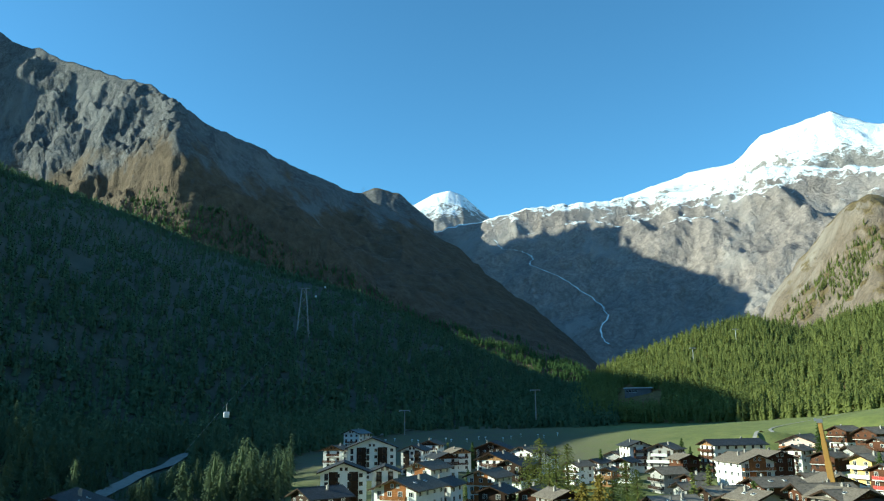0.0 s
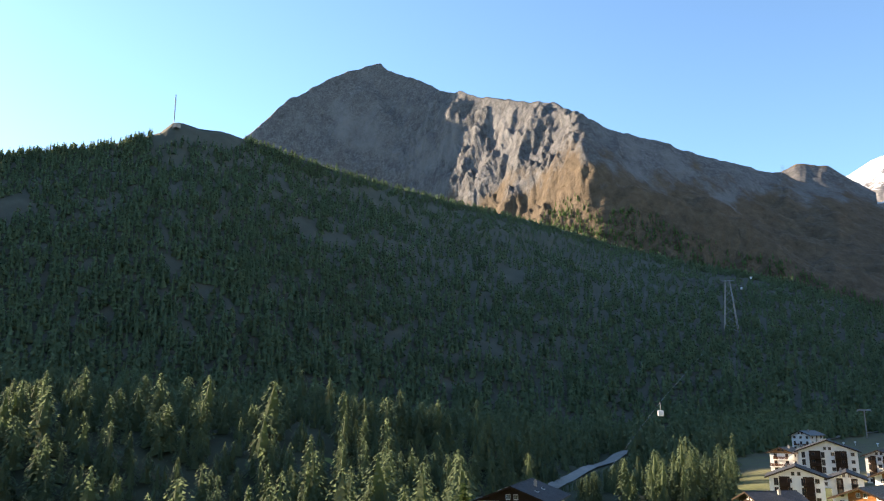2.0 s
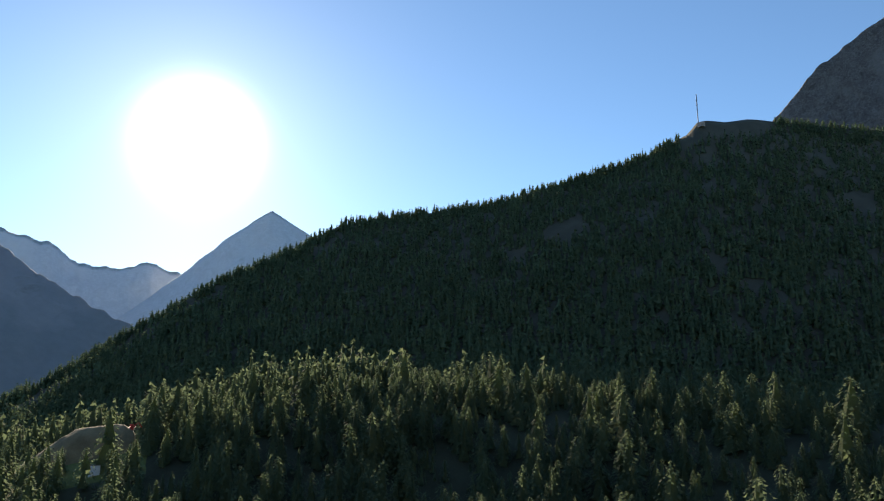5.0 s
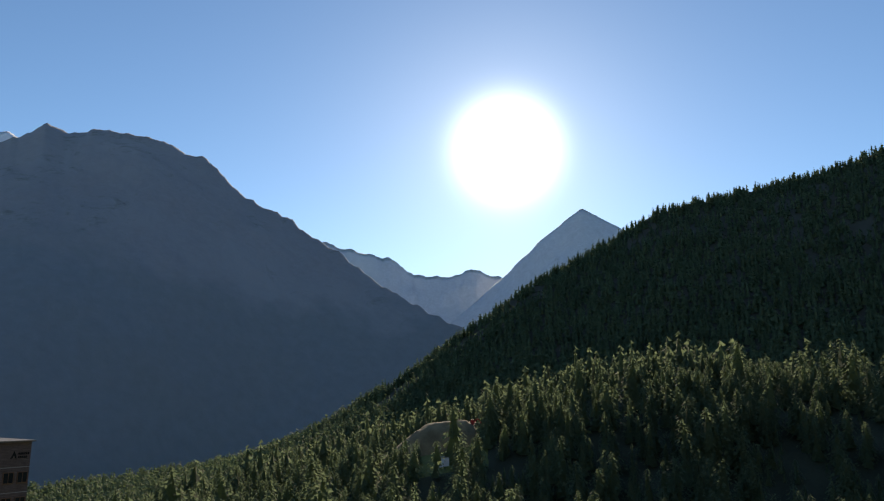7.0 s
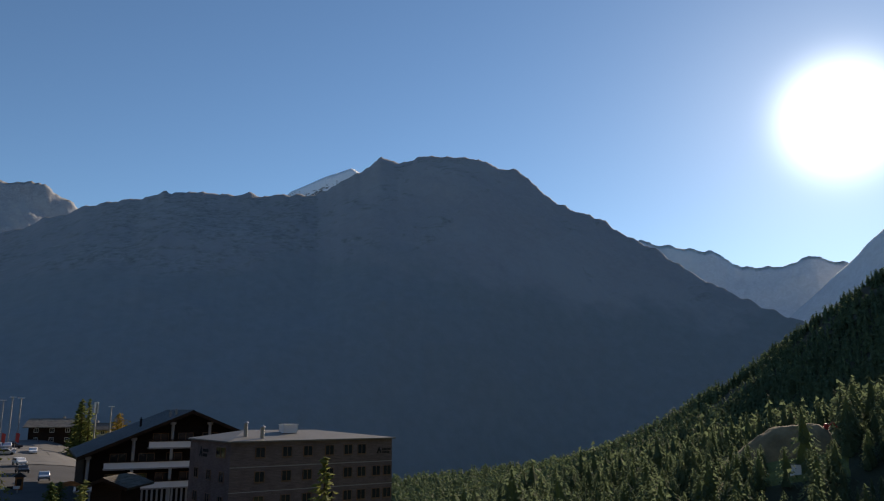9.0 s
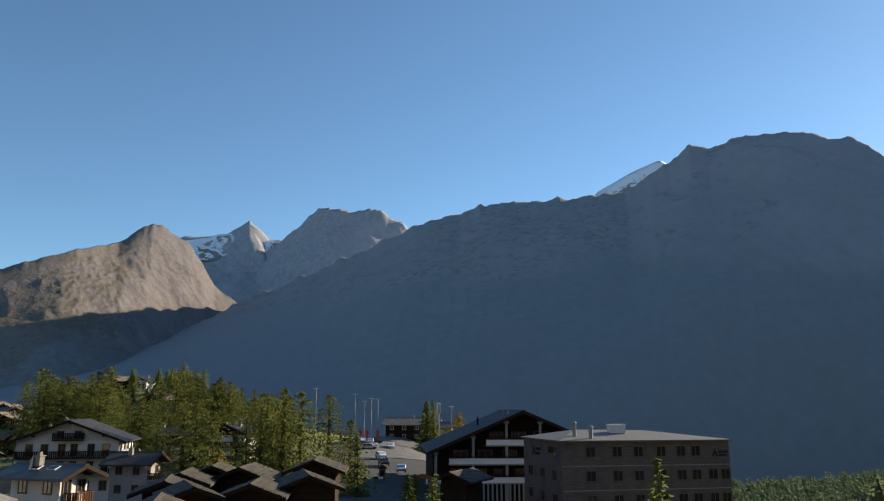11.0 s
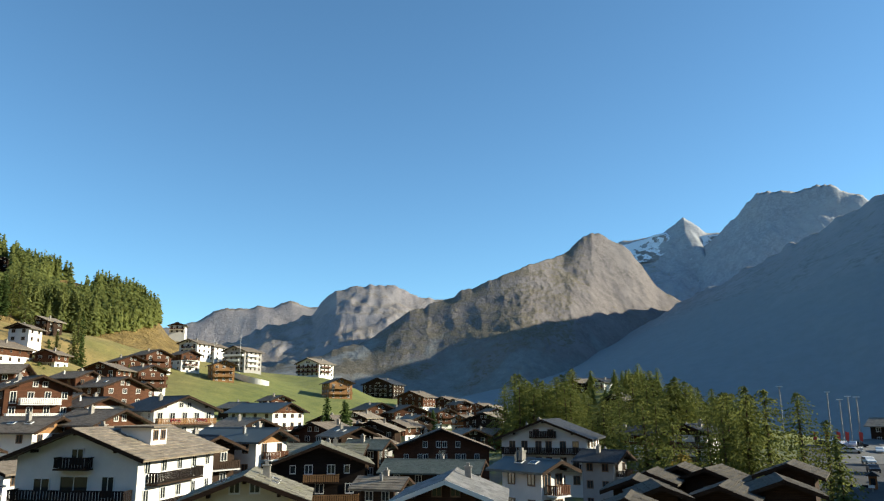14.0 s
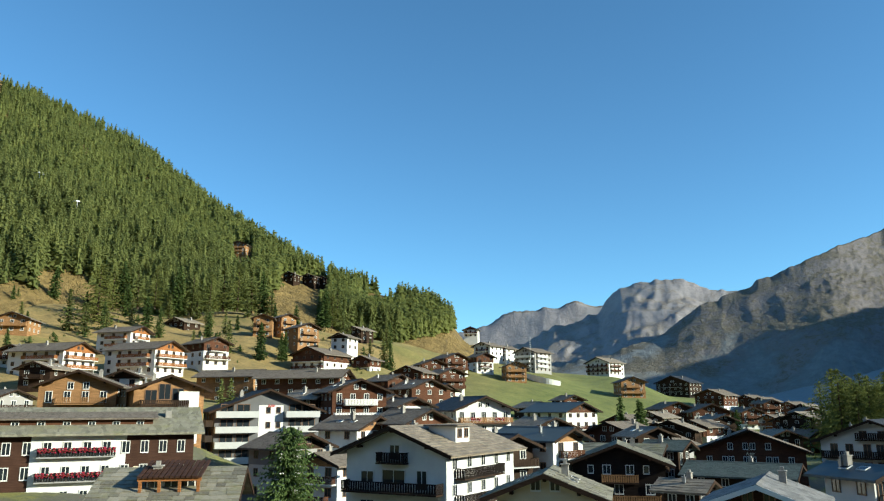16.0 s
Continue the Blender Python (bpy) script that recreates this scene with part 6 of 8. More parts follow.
TREES = {"larch": [], "shade": [], "spruce": [], "grove": [], "autumn": []}
for _ in range(3):
    TREES["larch"].append(tree_kind("larch_tree", "tall green larch with drooping needle branches", "tree", spray_crown(_tr, 100, 5, 0.24, 0.8, 0.06, 0.2, 0.045), MAT["hillside"], 0.9, _tr))
    TREES["shade"].append(tree_kind("larch_tree", "dark green larch in the near wood", "tree", spray_crown(_tr, 130, 8, 0.23, 0.75, 0.06, 0.25, 0.034), MAT["spur"], 0.9, _tr))
    TREES["spruce"].append(tree_kind("spruce_tree", "dense dark green spruce with a pointed crown", "tree", spray_crown(_tr, 170, 7, 0.22, 0.6, 0.03, 0.3, 0.038), MAT["spruce"], 0.9, _tr))
    TREES["grove"].append(tree_kind("larch_tree", "large airy green larch in the village grove", "tree", spray_crown(_tr, 160, 15, 0.5, 0.66, 0.05, 0.1, 0.0175), MAT["larch"], 0.92, _tr))
TREES["pine"] = [tree_kind("pine_tree", "dense dark green stone pine with a rounded crown", "tree", spray_crown(_tr, 620, 26, 0.25, 0.42, 0.02, -0.05, 0.0115), MAT["pine"], 0.9, _tr)]
TREES["autumn"].append(tree_kind("broadleaf_tree", "round yellow-green broadleaf tree beside the houses", "tree", spray_crown(_tr, 150, 6, 0.42, 0.45, 0.15, -0.2, 0.05), MAT["autumn"], 0.6, _tr))
_used = set()


def tree(kind, x, y, h, rng, z=None):
    src = rng.choice(TREES[kind])
    zz = float(ground_z(np.array([x]), np.array([y]))[0]) if z is None else z
    w = rng.uniform(0.85, 1.2)
    m = Matrix.LocRotScale((x, y, zz - 0.3), Euler((rng.uniform(-0.03, 0.03), rng.uniform(-0.03, 0.03), rng.uniform(0, 6.28))), (h * w, h * w, h))
    if src not in _used:
        _used.add(src)
        src.matrix_basis = m
        return src
    ob = copy_thing(src, pose(0, 0, 0))
    ob.matrix_basis = m
    return ob


# near wood on the spur
rs = np.random.RandomState(21)
n = 7600
az, r = rs.uniform(11, 122, n), np.sqrt(rs.uniform(130 ** 2, 540 ** 2, n))
x, y = polar(az, r)
h = (rs.uniform(6, 17, n) + np.where(rs.uniform(0, 1, n) < 0.15, 6, 0)) * np.where(fbm(x / 25, y / 25, 91, 3) > 0.25, 0.6, 1.0)
keep = ~((az < 29.5) & (r < 272)) & ~((az > 93.8) & (az < 101.6) & (r > 298) & (r < 350)) & ~((az < 13.5) & (r < 225))
az, r, x, y, h = az[keep], r[keep], x[keep], y[keep], h[keep]
z = ground_z(x, y)
lane = np.interp(az, [17.2, 18.3, 20, 21.5, 22.8, 24, 27, 29.5], [475, 440, 390, 362, 335, 303, 276, 262])
beside = (az > 17.6) & (az < 29) & (np.abs(r - lane) < 8)
room = EYE.z + r * ((ground_z(*polar(az, lane)) - EYE.z) / lane - 0.003) - z
h = np.where((az > 18) & (az < 25.2) & (r < lane), np.minimum(h, np.maximum(room, 1.5)), h)
keep = ~beside & ~((az > 93.6) & (az < 101.8) & (r < 300) & (z + h - EYE.z > r * np.tan(np.radians(np.where((az > 96.2) & (az < 98.2), -3.6, -1.8)))) & (rs.uniform(0, 1, len(r)) > 0.04))
az, r, x, y, h, z = (k[keep] for k in (az, r, x, y, h, z))
order = np.argsort(r + rs.uniform(0, 40, len(r)))
single, rest = order[:150], order[150:]
for i in single:
    tree("shade" if _tr.random() < 0.65 else "spruce", x[i], y[i], h[i] * 0.8, _tr, z[i])
mid = rest[r[rest] < 345]
far = rest[r[rest] >= 345]
forest("spur_wood", "larch and spruce wood on the near spur, lit from behind", x[mid], y[mid], z[mid] - 0.4, h[mid], MAT["spur"], ROUND, 22, 1.1, smooth=False)
forest("spur_wood", "conifer wood behind the crest of the spur", x[far], y[far], z[far] - 0.4, h[far], MAT["spur"], MIDDLE, 23)
# dark wood at the edge of the shaded meadow
rs = np.random.RandomState(33)
n = 900
az, r = rs.uniform(-1, 14, n), rs.uniform(360, 640, n)
x, y = polar(az, r)
keep = (r > np.interp(az, [-1, 3, 8, 12, 14], [600, 560, 470, 410, 380])) & (fbm(x / 25, y / 25, 17, 3) < 0.35)
forest("meadow_wood", "dark conifers at the edge of the shaded meadow", x[keep], y[keep], ground_z(x, y)[keep] - 0.4, rs.uniform(9, 17, n)[keep], MAT["woods_shaded"], MIDDLE, 34)
# shrubs on the hillside meadow
n = 170
az, r = rs.uniform(204, 232, n), rs.uniform(275, 350, n)
x, y = polar(az, r)
keep = fbm(x / 14, y / 14, 71, 3) > -0.05
forest("hillside_shrubs", "low dark green shrubs scattered over the dry hillside meadow", x[keep], y[keep], ground_z(x, y)[keep] - 0.25, rs.uniform(1.0, 2.6, n)[keep], MAT["spruce"], ROUND, 36, 2.6, "shrubs")
# village grove and single trees
for k in range(190):
    a, rr = _tr.uniform(156.5, 173), _tr.uniform(128, 300)
    gx, gy = polar(a, rr)
    base = float(ground_z(np.array([gx]), np.array([gy]))[0])
    lid = float(np.interp(a, [156, 159, 163, 165.2, 165.6, 168.4, 168.8, 173], [0.9, 1.7, 2.6, 2.9, 0.9, 0.9, 3.3, 3.4])) + _tr.uniform(-1.7, 0.4)
    tall = min(_tr.uniform(15, 24), EYE.z + rr * math.tan(radians(lid)) - base)
    if tall < 8 or (163.1 < a < 165.4 and rr < 186) or (159.4 < a < 161.3 and rr < 150) or min(math.hypot(gx - s_[0], gy - s_[1]) for s_ in SITES) < 10 or (rr < 175 and a > 168):
        continue
    tree("grove", gx, gy, tall, _tr)
az, r = rs.uniform(162.5, 172.5, 60), rs.uniform(300, 410, 60)
x, y = polar(az, r)
keep = np.array([min(math.hypot(a - s_[0], b - s_[1]) for s_ in SITES) > 11 for a, b in zip(x, y)])
h = rs.uniform(9, 15, 60) * np.where((r < 372) & (az > 165.5) & (az < 168.6), 0.55, 1)
forest("grove_wood", "larches on the far side of the village grove", x[keep], y[keep], ground_z(x, y)[keep] - 0.4, h[keep], MAT["larch"], ROUND, 37, 1.5, smooth=False)
for k in range(46):
    a, rr = _tr.uniform(203, 231), _tr.uniform(285, 375)
    gx, gy = polar(a, rr)
    if min(math.hypot(gx - s_[0], gy - s_[1]) for s_ in SITES) > 14:
        tree("spruce" if _tr.random() < 0.5 else "larch", gx, gy, _tr.uniform(7, 15), _tr)
tree("spruce", 26.4, -208.4, 15.9, _tr, 18.3)
tree("spruce", 22.2, -223.1, 12.5, _tr, 20.2)
tree("spruce", -3.6, -283.2, 13.6, _tr, 17.0)
tree("grove", -34.8, -106.5, 16, _tr, 14.2)
tree("grove", -39.5, -134.3, 20, _tr, 13.0)
tree("grove", -51.2, -119.5, 22, _tr, 12.3)
tree("grove", -57.1, -125.6, 22, _tr, 11.9)
tree("grove", -55.5, -139.4, 21, _tr, 12.7)
tree("grove", -67.0, -134.2, 19, _tr, 14.5)
tree("grove", -56.2, -106.0, 15, _tr, 14.1)
tree("larch", -56.6, -103.5, 12, _tr, 15.0)
tree("larch", -126.0, -185.4, 15.9, _tr, 17.7)
tree("spruce", -127.3, -191.7, 14.8, _tr, 17.7)
tree("larch", -164.1, -273.1, 11.3, _tr, 13.1)
tree("autumn", -149.4, -205.1, 11.3, _tr, 18.2)
tree("larch", -51.8, -76.0, 11, _tr, 12.2)
tree("spruce", -56.3, -88.6, 9, _tr, 13.0)
tree("autumn", -33.7, -99.5, 9, _tr, 15.8)
tree("grove", -28.4, -234.3, 22.8, _tr, 18.8)
tree("grove", -26.4, -246.4, 20.5, _tr, 18.1)
tree("pine", 37.8, -61.3, 14, _tr, 15.0)
tree("spruce", 21.3, -209.0, 15.9, _tr, 17.4)
tree("larch", 92.1, -124.7, 10, _tr, 26.9)
tree("spruce", 193.0, -338.2, 19.4, _tr, 63.3)
tree("larch", 237.0, -221.7, 19.4, _tr, 58.6)
tree("grove", 238.4, -237.2, 26.3, _tr, 64.4)
tree("larch", 228.6, -222.0, 13.6, _tr, 58.7)
tree("larch", 229.2, -246.1, 14.8, _tr, 63.1)
tree("spruce", 220.4, -246.1, 15.9, _tr, 61.5)
tree("grove", 255.2, -262.0, 20.5, _tr, 75.1)
tree("spruce", 252.0, -265.2, 21.7, _tr, 76.4)
tree("larch", 247.5, -269.4, 20.5, _tr, 76.4)
tree("grove", 246.0, -278.7, 20.5, _tr, 77.5)
tree("spruce", 238.3, -285.2, 21.7, _tr, 76.9)
tree("larch", 233.4, -289.3, 20.5, _tr, 77.1)
tree("grove", 227.2, -294.2, 19.4, _tr, 77.3)
tree("larch", 225.7, -302.7, 24, _tr, 78.3)
tree("grove", 220.3, -306.7, 24, _tr, 78.6)
tree("larch", 214.7, -310.6, 24, _tr, 77.5)
tree("spruce", 210.1, -313.8, 21.7, _tr, 77.2)
tree("spruce", 178.7, -319.2, 18.2, _tr, 70.0)
tree("larch", 181.6, -337.8, 19.4, _tr, 75.8)
tree("grove", 178.3, -326.1, 17.1, _tr, 70.4)
tree("spruce", 280.6, -252.7, 19.4, _tr, 76.3)
tree("larch", 286.6, -245.8, 19.4, _tr, 77.6)
tree("spruce", 291.0, -240.6, 20.5, _tr, 77.6)
tree("spruce", 194.7, -252.2, 10.2, _tr, 56.4)
tree("spruce", 218.3, -180.4, 11.3, _tr, 46.3)
tree("larch", 87.8, -121.6, 10, _tr, 26.7)
tree("larch", 110.4, -286.3, 10.2, _tr, 37.6)
tree("larch", -65.5, -54.1, 13, _tr, 12.6)
tree("larch", -124.6, -186.4, 15.9, _tr, 17.6)
tree("larch", -42.2, -62.0, 7, _tr, 17.1)
tree("grove", 30.2, 241.3, 19.8, _tr, 1.9)
tree("grove", 34.3, 234.3, 17.2, _tr, 2.3)
tree("grove", 40.4, 252.8, 18.5, _tr, 1.0)
tree("grove", 28.2, 209.3, 17.2, _tr, -1.0)
tree("grove", 27.4, 241.7, 18.5, _tr, -1.9)
tree("autumn", 37.6, 188.3, 16, _tr, -1.1)
tree("autumn", 32.4, 182.8, 13.5, _tr, -0.0)
tree("grove", 40.8, 187.6, 14.8, _tr, -1.0)
tree("grove", 54.6, 230.4, 19.8, _tr, -4.4)
tree("grove", 56.0, 223.5, 17.2, _tr, -3.8)
tree("spruce", 93.6, 292.6, 13.5, _tr, 2.7)
tree("spruce", 99.2, 320.4, 12.2, _tr, 6.1)
tree("larch", 64.9, 201.0, 16, _tr, -1.7)
tree("larch", 70.4, 205.9, 16, _tr, 0.0)
tree("spruce", 140.9, 287.3, 18.5, _tr, 7.3)
tree("spruce", 71.0, 178.4, 13.5, _tr, 0.6)
tree("spruce", 126.1, 222.8, 12.2, _tr, 5.3)
tree("spruce", 8.4, 255.9, 12.2, _tr, -0.7)
tree("larch", 2.7, 358.4, 12.2, _tr, 3.8)
tree("spruce", 14.0, 358.1, 12.2, _tr, 3.7)
tree("spruce", 64.2, 313.5, 13.5, _tr, 1.0)


# ---- the brick hotel: a tall plain block with a low hipped roof
def face_window(root, x, z, w, h, frame_mat, y=0.0):
    return add_window(root, pose(x, y - 0.025, z), w, h, frame_mat)


def brick_hotel():
    corner = Vector((*polar(136.4, 98), 0))
    right = Vector((*polar(124.8, 108.6), 0))
    length, deep, top, storey, floors = (right - corner).length, 15.0, 26.0, 2.95, 6
    ax = (right - corner).normalized()
    rz = math.degrees(math.atan2(ax.y, ax.x))
    root = tagged(new("brick_hotel"), "plain grey-brown brick hotel block with a low pale roof", "hotel")
    root.matrix_world = pose(corner.x, corner.y, top - floors * storey, 0, 0, rz)
    H = floors * storey
    bm = bmesh.new()
    box(bm, 0, 0, -5, length, deep, H)
    part("wall", bm, MAT["brick"], root, "grey-brown brick wall")
    for k in range(1, floors):
        bm = bmesh.new()
        box(bm, -0.03, -0.03, k * storey - 0.06, length + 0.03, -0.002, k * storey + 0.04)
        part("string_course", bm, MAT["greywall"], root)
    bm = bmesh.new()
    e = 0.35
    v = [bm.verts.new(p) for p in ((-e, -e, H + 0.02), (length + e, -e, H + 0.02), (length + e, deep + e, H + 0.02), (-e, deep + e, H + 0.02),
                                   (-e, -e, H + 0.2), (length + e, -e, H + 0.2), (length + e, deep + e, H + 0.2), (-e, deep + e, H + 0.2), (5, 8, H + 1.35), (length - 8, 8, H + 1.2))]
    for q in ((3, 2, 1, 0), (0, 1, 5, 4), (1, 2, 6, 5), (2, 3, 7, 6), (3, 0, 4, 7), (4, 5, 9, 8), (5, 6, 9), (6, 7, 8, 9), (7, 4, 8)):
        bm.faces.new([v[k] for k in q])
    part("roof", bm, MAT["metal_pale"], root, "pale sheet roof")
    cols = (0.165, 0.32, 0.445, 0.58, 0.70, 0.79, 0.89, 0.965)
    for s in range(floors):
        z = s * storey + 1.05
        for k, c in enumerate(cols):
            if s == floors - 1 and k > 5:
                continue
            face_window(root, c * length, z, 1.35, 1.35, MAT["woodframe"])
    sign_bars(root, 0.93 * length, -0.01, H - 1.9, 0.9, MAT["tyre"])
    left = pose(0, 0, 0, 0, 0, -90)
    for s in range(floors):
        z = s * storey + 1.05
        xs = (-3.2,) if s == floors - 1 else (-2.6, -7.2, -12.0)
        for x in xs:
            add_window(root, left @ pose(x, -0.025, z), 3.2 if s == floors - 1 else 1.6, 1.35, MAT["woodframe"])
    sign_bars(root, -0.01, 9.8, H - 2.0, 1.3, MAT["tyre"], -90)
    for x, y, h in ((3.0, 3.0, 1.7), (4.6, 1.4, 1.2)):
        bm = bmesh.new()
        bmesh.ops.create_cone(bm, cap_ends=True, segments=12, radius1=0.25, radius2=0.25, depth=h + 0.6, matrix=Matrix.Translation((x, y, H + 0.3 + h / 2)))
        bmesh.ops.create_cone(bm, cap_ends=True, segments=12, radius1=0.42, radius2=0.1, depth=0.25, matrix=Matrix.Translation((x, y, H + 0.75 + h)))
        part("vent_pipe", bm, MAT["steel"], root, "steel vent pipe with a cowl")
    bm = bmesh.new()
    box(bm, 9.2, 5, H + 0.9, 11.2, 6.6, H + 2.0)
    box(bm, 9.1, 4.9, H + 2.0, 11.3, 6.7, H + 2.08)
    part("air_unit", bm, MAT["paint_white"], root, "white roof air unit")


# ---- the dark gabled hotel with white balcony bands
def dark_hotel():
    w, d, drop = 30.0, 24.0, 0.42
    apex = Vector((*polar(139.1, 128), EYE.z - 0.2))
    turn = -10
    rz = 139.1 - turn
    root = tagged(new("gabled_hotel"), "large dark gabled hotel with white balcony bands and columns", "hotel")
    ridge = 21.0
    eave = ridge - 0.3 - w / 2 * drop
    front = pose(0, 0, 0, 0, 0, rz) @ Vector((0, -d / 2 - 2.6, 0))
    root.matrix_world = pose(apex.x - front.x, apex.y - front.y, apex.z - ridge, 0, 0, rz)
    top = eave + w / 2 * drop
    bm = bmesh.new()
    prism(bm, [(-w / 2, eave), (-w / 2, -4), (w / 2, -4), (w / 2, eave), (0, top)], -d / 2, d / 2)
    part("wall", bm, MAT["blackwood"], root, "black-brown timber wall")
    saddle_roof(root, w, d, eave, drop, MAT["darkroof"], 1.2, 2.6, 0.4)
    y = -d / 2
    levels = ((top - 5.2, -6.2, 9.0), (top - 8.2, -12.4, 12.4), (top - 11.2, -16.2, 16.2))
    for z, x0, x1 in levels:
        bm = bmesh.new()
        box(bm, x0, y - 1.9, z - 0.25, x1, y + 0.02, z - 0.05)
        slab = part("balcony", bm, MAT["greywall"], root)
        bm = bmesh.new()
        box(bm, x0, y - 1.9, z - 0.04, x1, y - 1.75, z + 0.85)
        part("parapet", bm, MAT["paint_white"], slab, "white balcony parapet")
        bm = bmesh.new()
        box(bm, x0 - 0.1, y - 1.98, z + 0.86, x1 + 0.1, y - 1.7, z + 1.0)
        box(bm, x0, y - 1.86, z + 1.12, x1, y - 1.8, z + 1.2)
        part("handrail", bm, MAT["dark"], slab, "dark timber handrail")
        n = int((x1 - x0) / 3.6)
        for k in range(n):
            xx = x0 + (k + 0.5) * (x1 - x0) / n
            if abs(xx) < w / 2 - 1.2:
                face_window(root, xx, z + 0.1, 2.4, 2.0, MAT["woodframe"], y)
    for x in (-14.6, -8.4, -2.8, 2.9, 8.3, 14.0):
        zt = top - abs(x) * drop - 0.6
        bm = bmesh.new()
        bmesh.ops.create_cone(bm, cap_ends=True, segments=10, radius1=0.24, radius2=0.24, depth=zt + 4, matrix=Matrix.Translation((x, y - 1.6, zt / 2 - 2)))
        box(bm, x - 0.4, y - 2.0, zt, x + 0.4, y - 1.2, zt + 0.4)
        part("column", bm, MAT["greywall"], root, "round pale column")
    z0 = top - 11.5
    for k in range(44):
        xx = -15.6 + k * 0.73
        bm = bmesh.new()
        box(bm, xx, y - 1.75, z0 - 2.9, xx + 0.28, y - 1.45, z0)
        part("fin", bm, MAT["greywall"], root)
    for k in range(9):
        face_window(root, -13.5 + k * 3.3, z0 - 5.2, 1.5, 1.4, MAT["woodframe"], y)
    for x, yy, s in ((-6.4, -3.0, 1.3), (-2.6, -8.5, 0.8), (-1.7, -8.6, 0.8)):
        chimney(root, x, yy, top - abs(x) * drop + 0.4, s, MAT["tyre"] if s > 1 else MAT["steel"])


# ---- the long hotel with flower boxes
def long_hotel():
    rz, w = 224.0, 13.0
    c = Vector((*polar(218.15, 108), 0))
    root = tagged(new("long_hotel"), "long brown and white hotel with red flower boxes and slab roof", "hotel")
    eave = 15.1
    root.matrix_world = pose(c.x, c.y, 27.4 - eave, 0, 0, rz)
    L = 44.0
    sections = ((-L, -19.2, "umber", 0.0), (-19.2, -8.3, "white", -0.12), (-8.3, 0.0, "umber", 0.0))
    for x0, x1, m, y in sections:
        bm = bmesh.new()
        box(bm, x0 + 0.002, y, -6, x1 - 0.002, w, eave)
        part("wall", bm, MAT[m], root, ("dark timber" if m == "umber" else "white plastered") + " wall section")
    bm = bmesh.new()
    zr = eave + 2.9
    for a, b in (((-1.3, eave - 0.35), (w / 2, zr)), ((w + 1.3, eave - 0.35), (w / 2, zr))):
        v = [bm.verts.new(p) for p in ((-L, a[0], a[1]), (1.2, a[0], a[1]), (1.2, b[0], b[1]), (-L, b[0], b[1]), (-L, a[0], a[1] + 0.3), (1.2, a[0], a[1] + 0.3), (1.2, b[0], b[1] + 0.3), (-L, b[0], b[1] + 0.3))]
        for q in ((3, 2, 1, 0), (4, 5, 6, 7), (0, 1, 5, 4), (1, 2, 6, 5), (2, 3, 7, 6), (3, 0, 4, 7)):
            bm.faces.new([v[k] for k in q])
    bmesh.ops.recalc_face_normals(bm, faces=bm.faces)
    part("roof", bm, MAT["mossy"], root, "greenish stone slab roof")
    bm = bmesh.new()
    v = [bm.verts.new((x, y, z)) for x in (-0.2, -L) for y, z in ((0.2, eave), (w - 0.2, eave), (w / 2, zr - 0.1))]
    bm.faces.new(v[:3]), bm.faces.new(v[3:])
    part("gable_wall", bm, MAT["brown"], root)
    # long shed dormer
    bm = bmesh.new()
    box(bm, -L, 1.2, eave + 0.4, -5.2, 5.0, eave + 1.6)
    dormer = part("dormer", bm, MAT["brown"], root, "long brown shed dormer")
    bm = bmesh.new()
    v = box(bm, -L, 0.5, eave + 1.6, -4.6, 5.6, eave + 1.8)
    for q in v:
        if q.co.y > 3:
            q.co.z += 0.9
    part("dormer_roof", bm, MAT["greyroof"], dormer)
    for k in range(13):
        add_window(dormer, pose(-6.8 - k * 2.9, 1.17, eave + 0.65), 0.9, 0.75, MAT["frame"])
    for row in range(5):
        z = eave - 2.6 - row * 2.95
        for k in range(19):
            x = -1.6 - k * 2.25
            y = -0.12 if -19.2 < x < -8.3 else 0.0
            add_window(root, pose(x, y - 0.025, z), 1.0, 1.55, MAT["frame"])
            if row in (0, 1, 2) and -18 < x < -9.6:
                bal = add_balcony(root, pose(x, y, z - 0.25), 2.2, 0.9, MAT["greywall"], MAT["tyre"], "boards")
                flower_box(x, y - 1.05, z + 0.62, root.matrix_world, 2.0)
            elif row == 1 and x > -5:
                flower_box(x, y - 0.25, z - 0.1, root.matrix_world, 1.6)
    bm = bmesh.new()
    bmesh.ops.create_cone(bm, cap_ends=True, segments=20, radius1=0.75, radius2=0.75, depth=0.1, matrix=Matrix.Translation((-7.0, -0.06, eave - 5.0)) @ Matrix.Rotation(radians(90), 4, "X"))
    part("round_emblem", bm, MAT["cream"], root, "round pale wall emblem")
    bm = bmesh.new()
    box(bm, -3.6, 3.0, zr - 1.2, -2.8, 3.8, zr - 0.2)
    part("chimney", bm, MAT["stone"], root)


MAT["metal_pale"] = plain("pale_sheet_roof", (0.16, 0.152, 0.14), 0.25, 0.5, 0.6, 0.1)
MAT["soil"] = plain("tan_soil", (0.26, 0.205, 0.115), 0.5, 0.15, 0.95, 0, 0.5, 1.5)
brick_hotel()
dark_hotel()
long_hotel()


# ---- cableway, masts and lamps
def strut(bm, a, b, r, sides=5):
    a, b = Vector(a), Vector(b)
    d = b - a
    m = Matrix.Translation((a + b) / 2) @ d.to_track_quat("Z", "Y").to_matrix().to_4x4()
    bmesh.ops.create_cone(bm, cap_ends=True, segments=sides, radius1=r, radius2=r, depth=d.length, matrix=m)


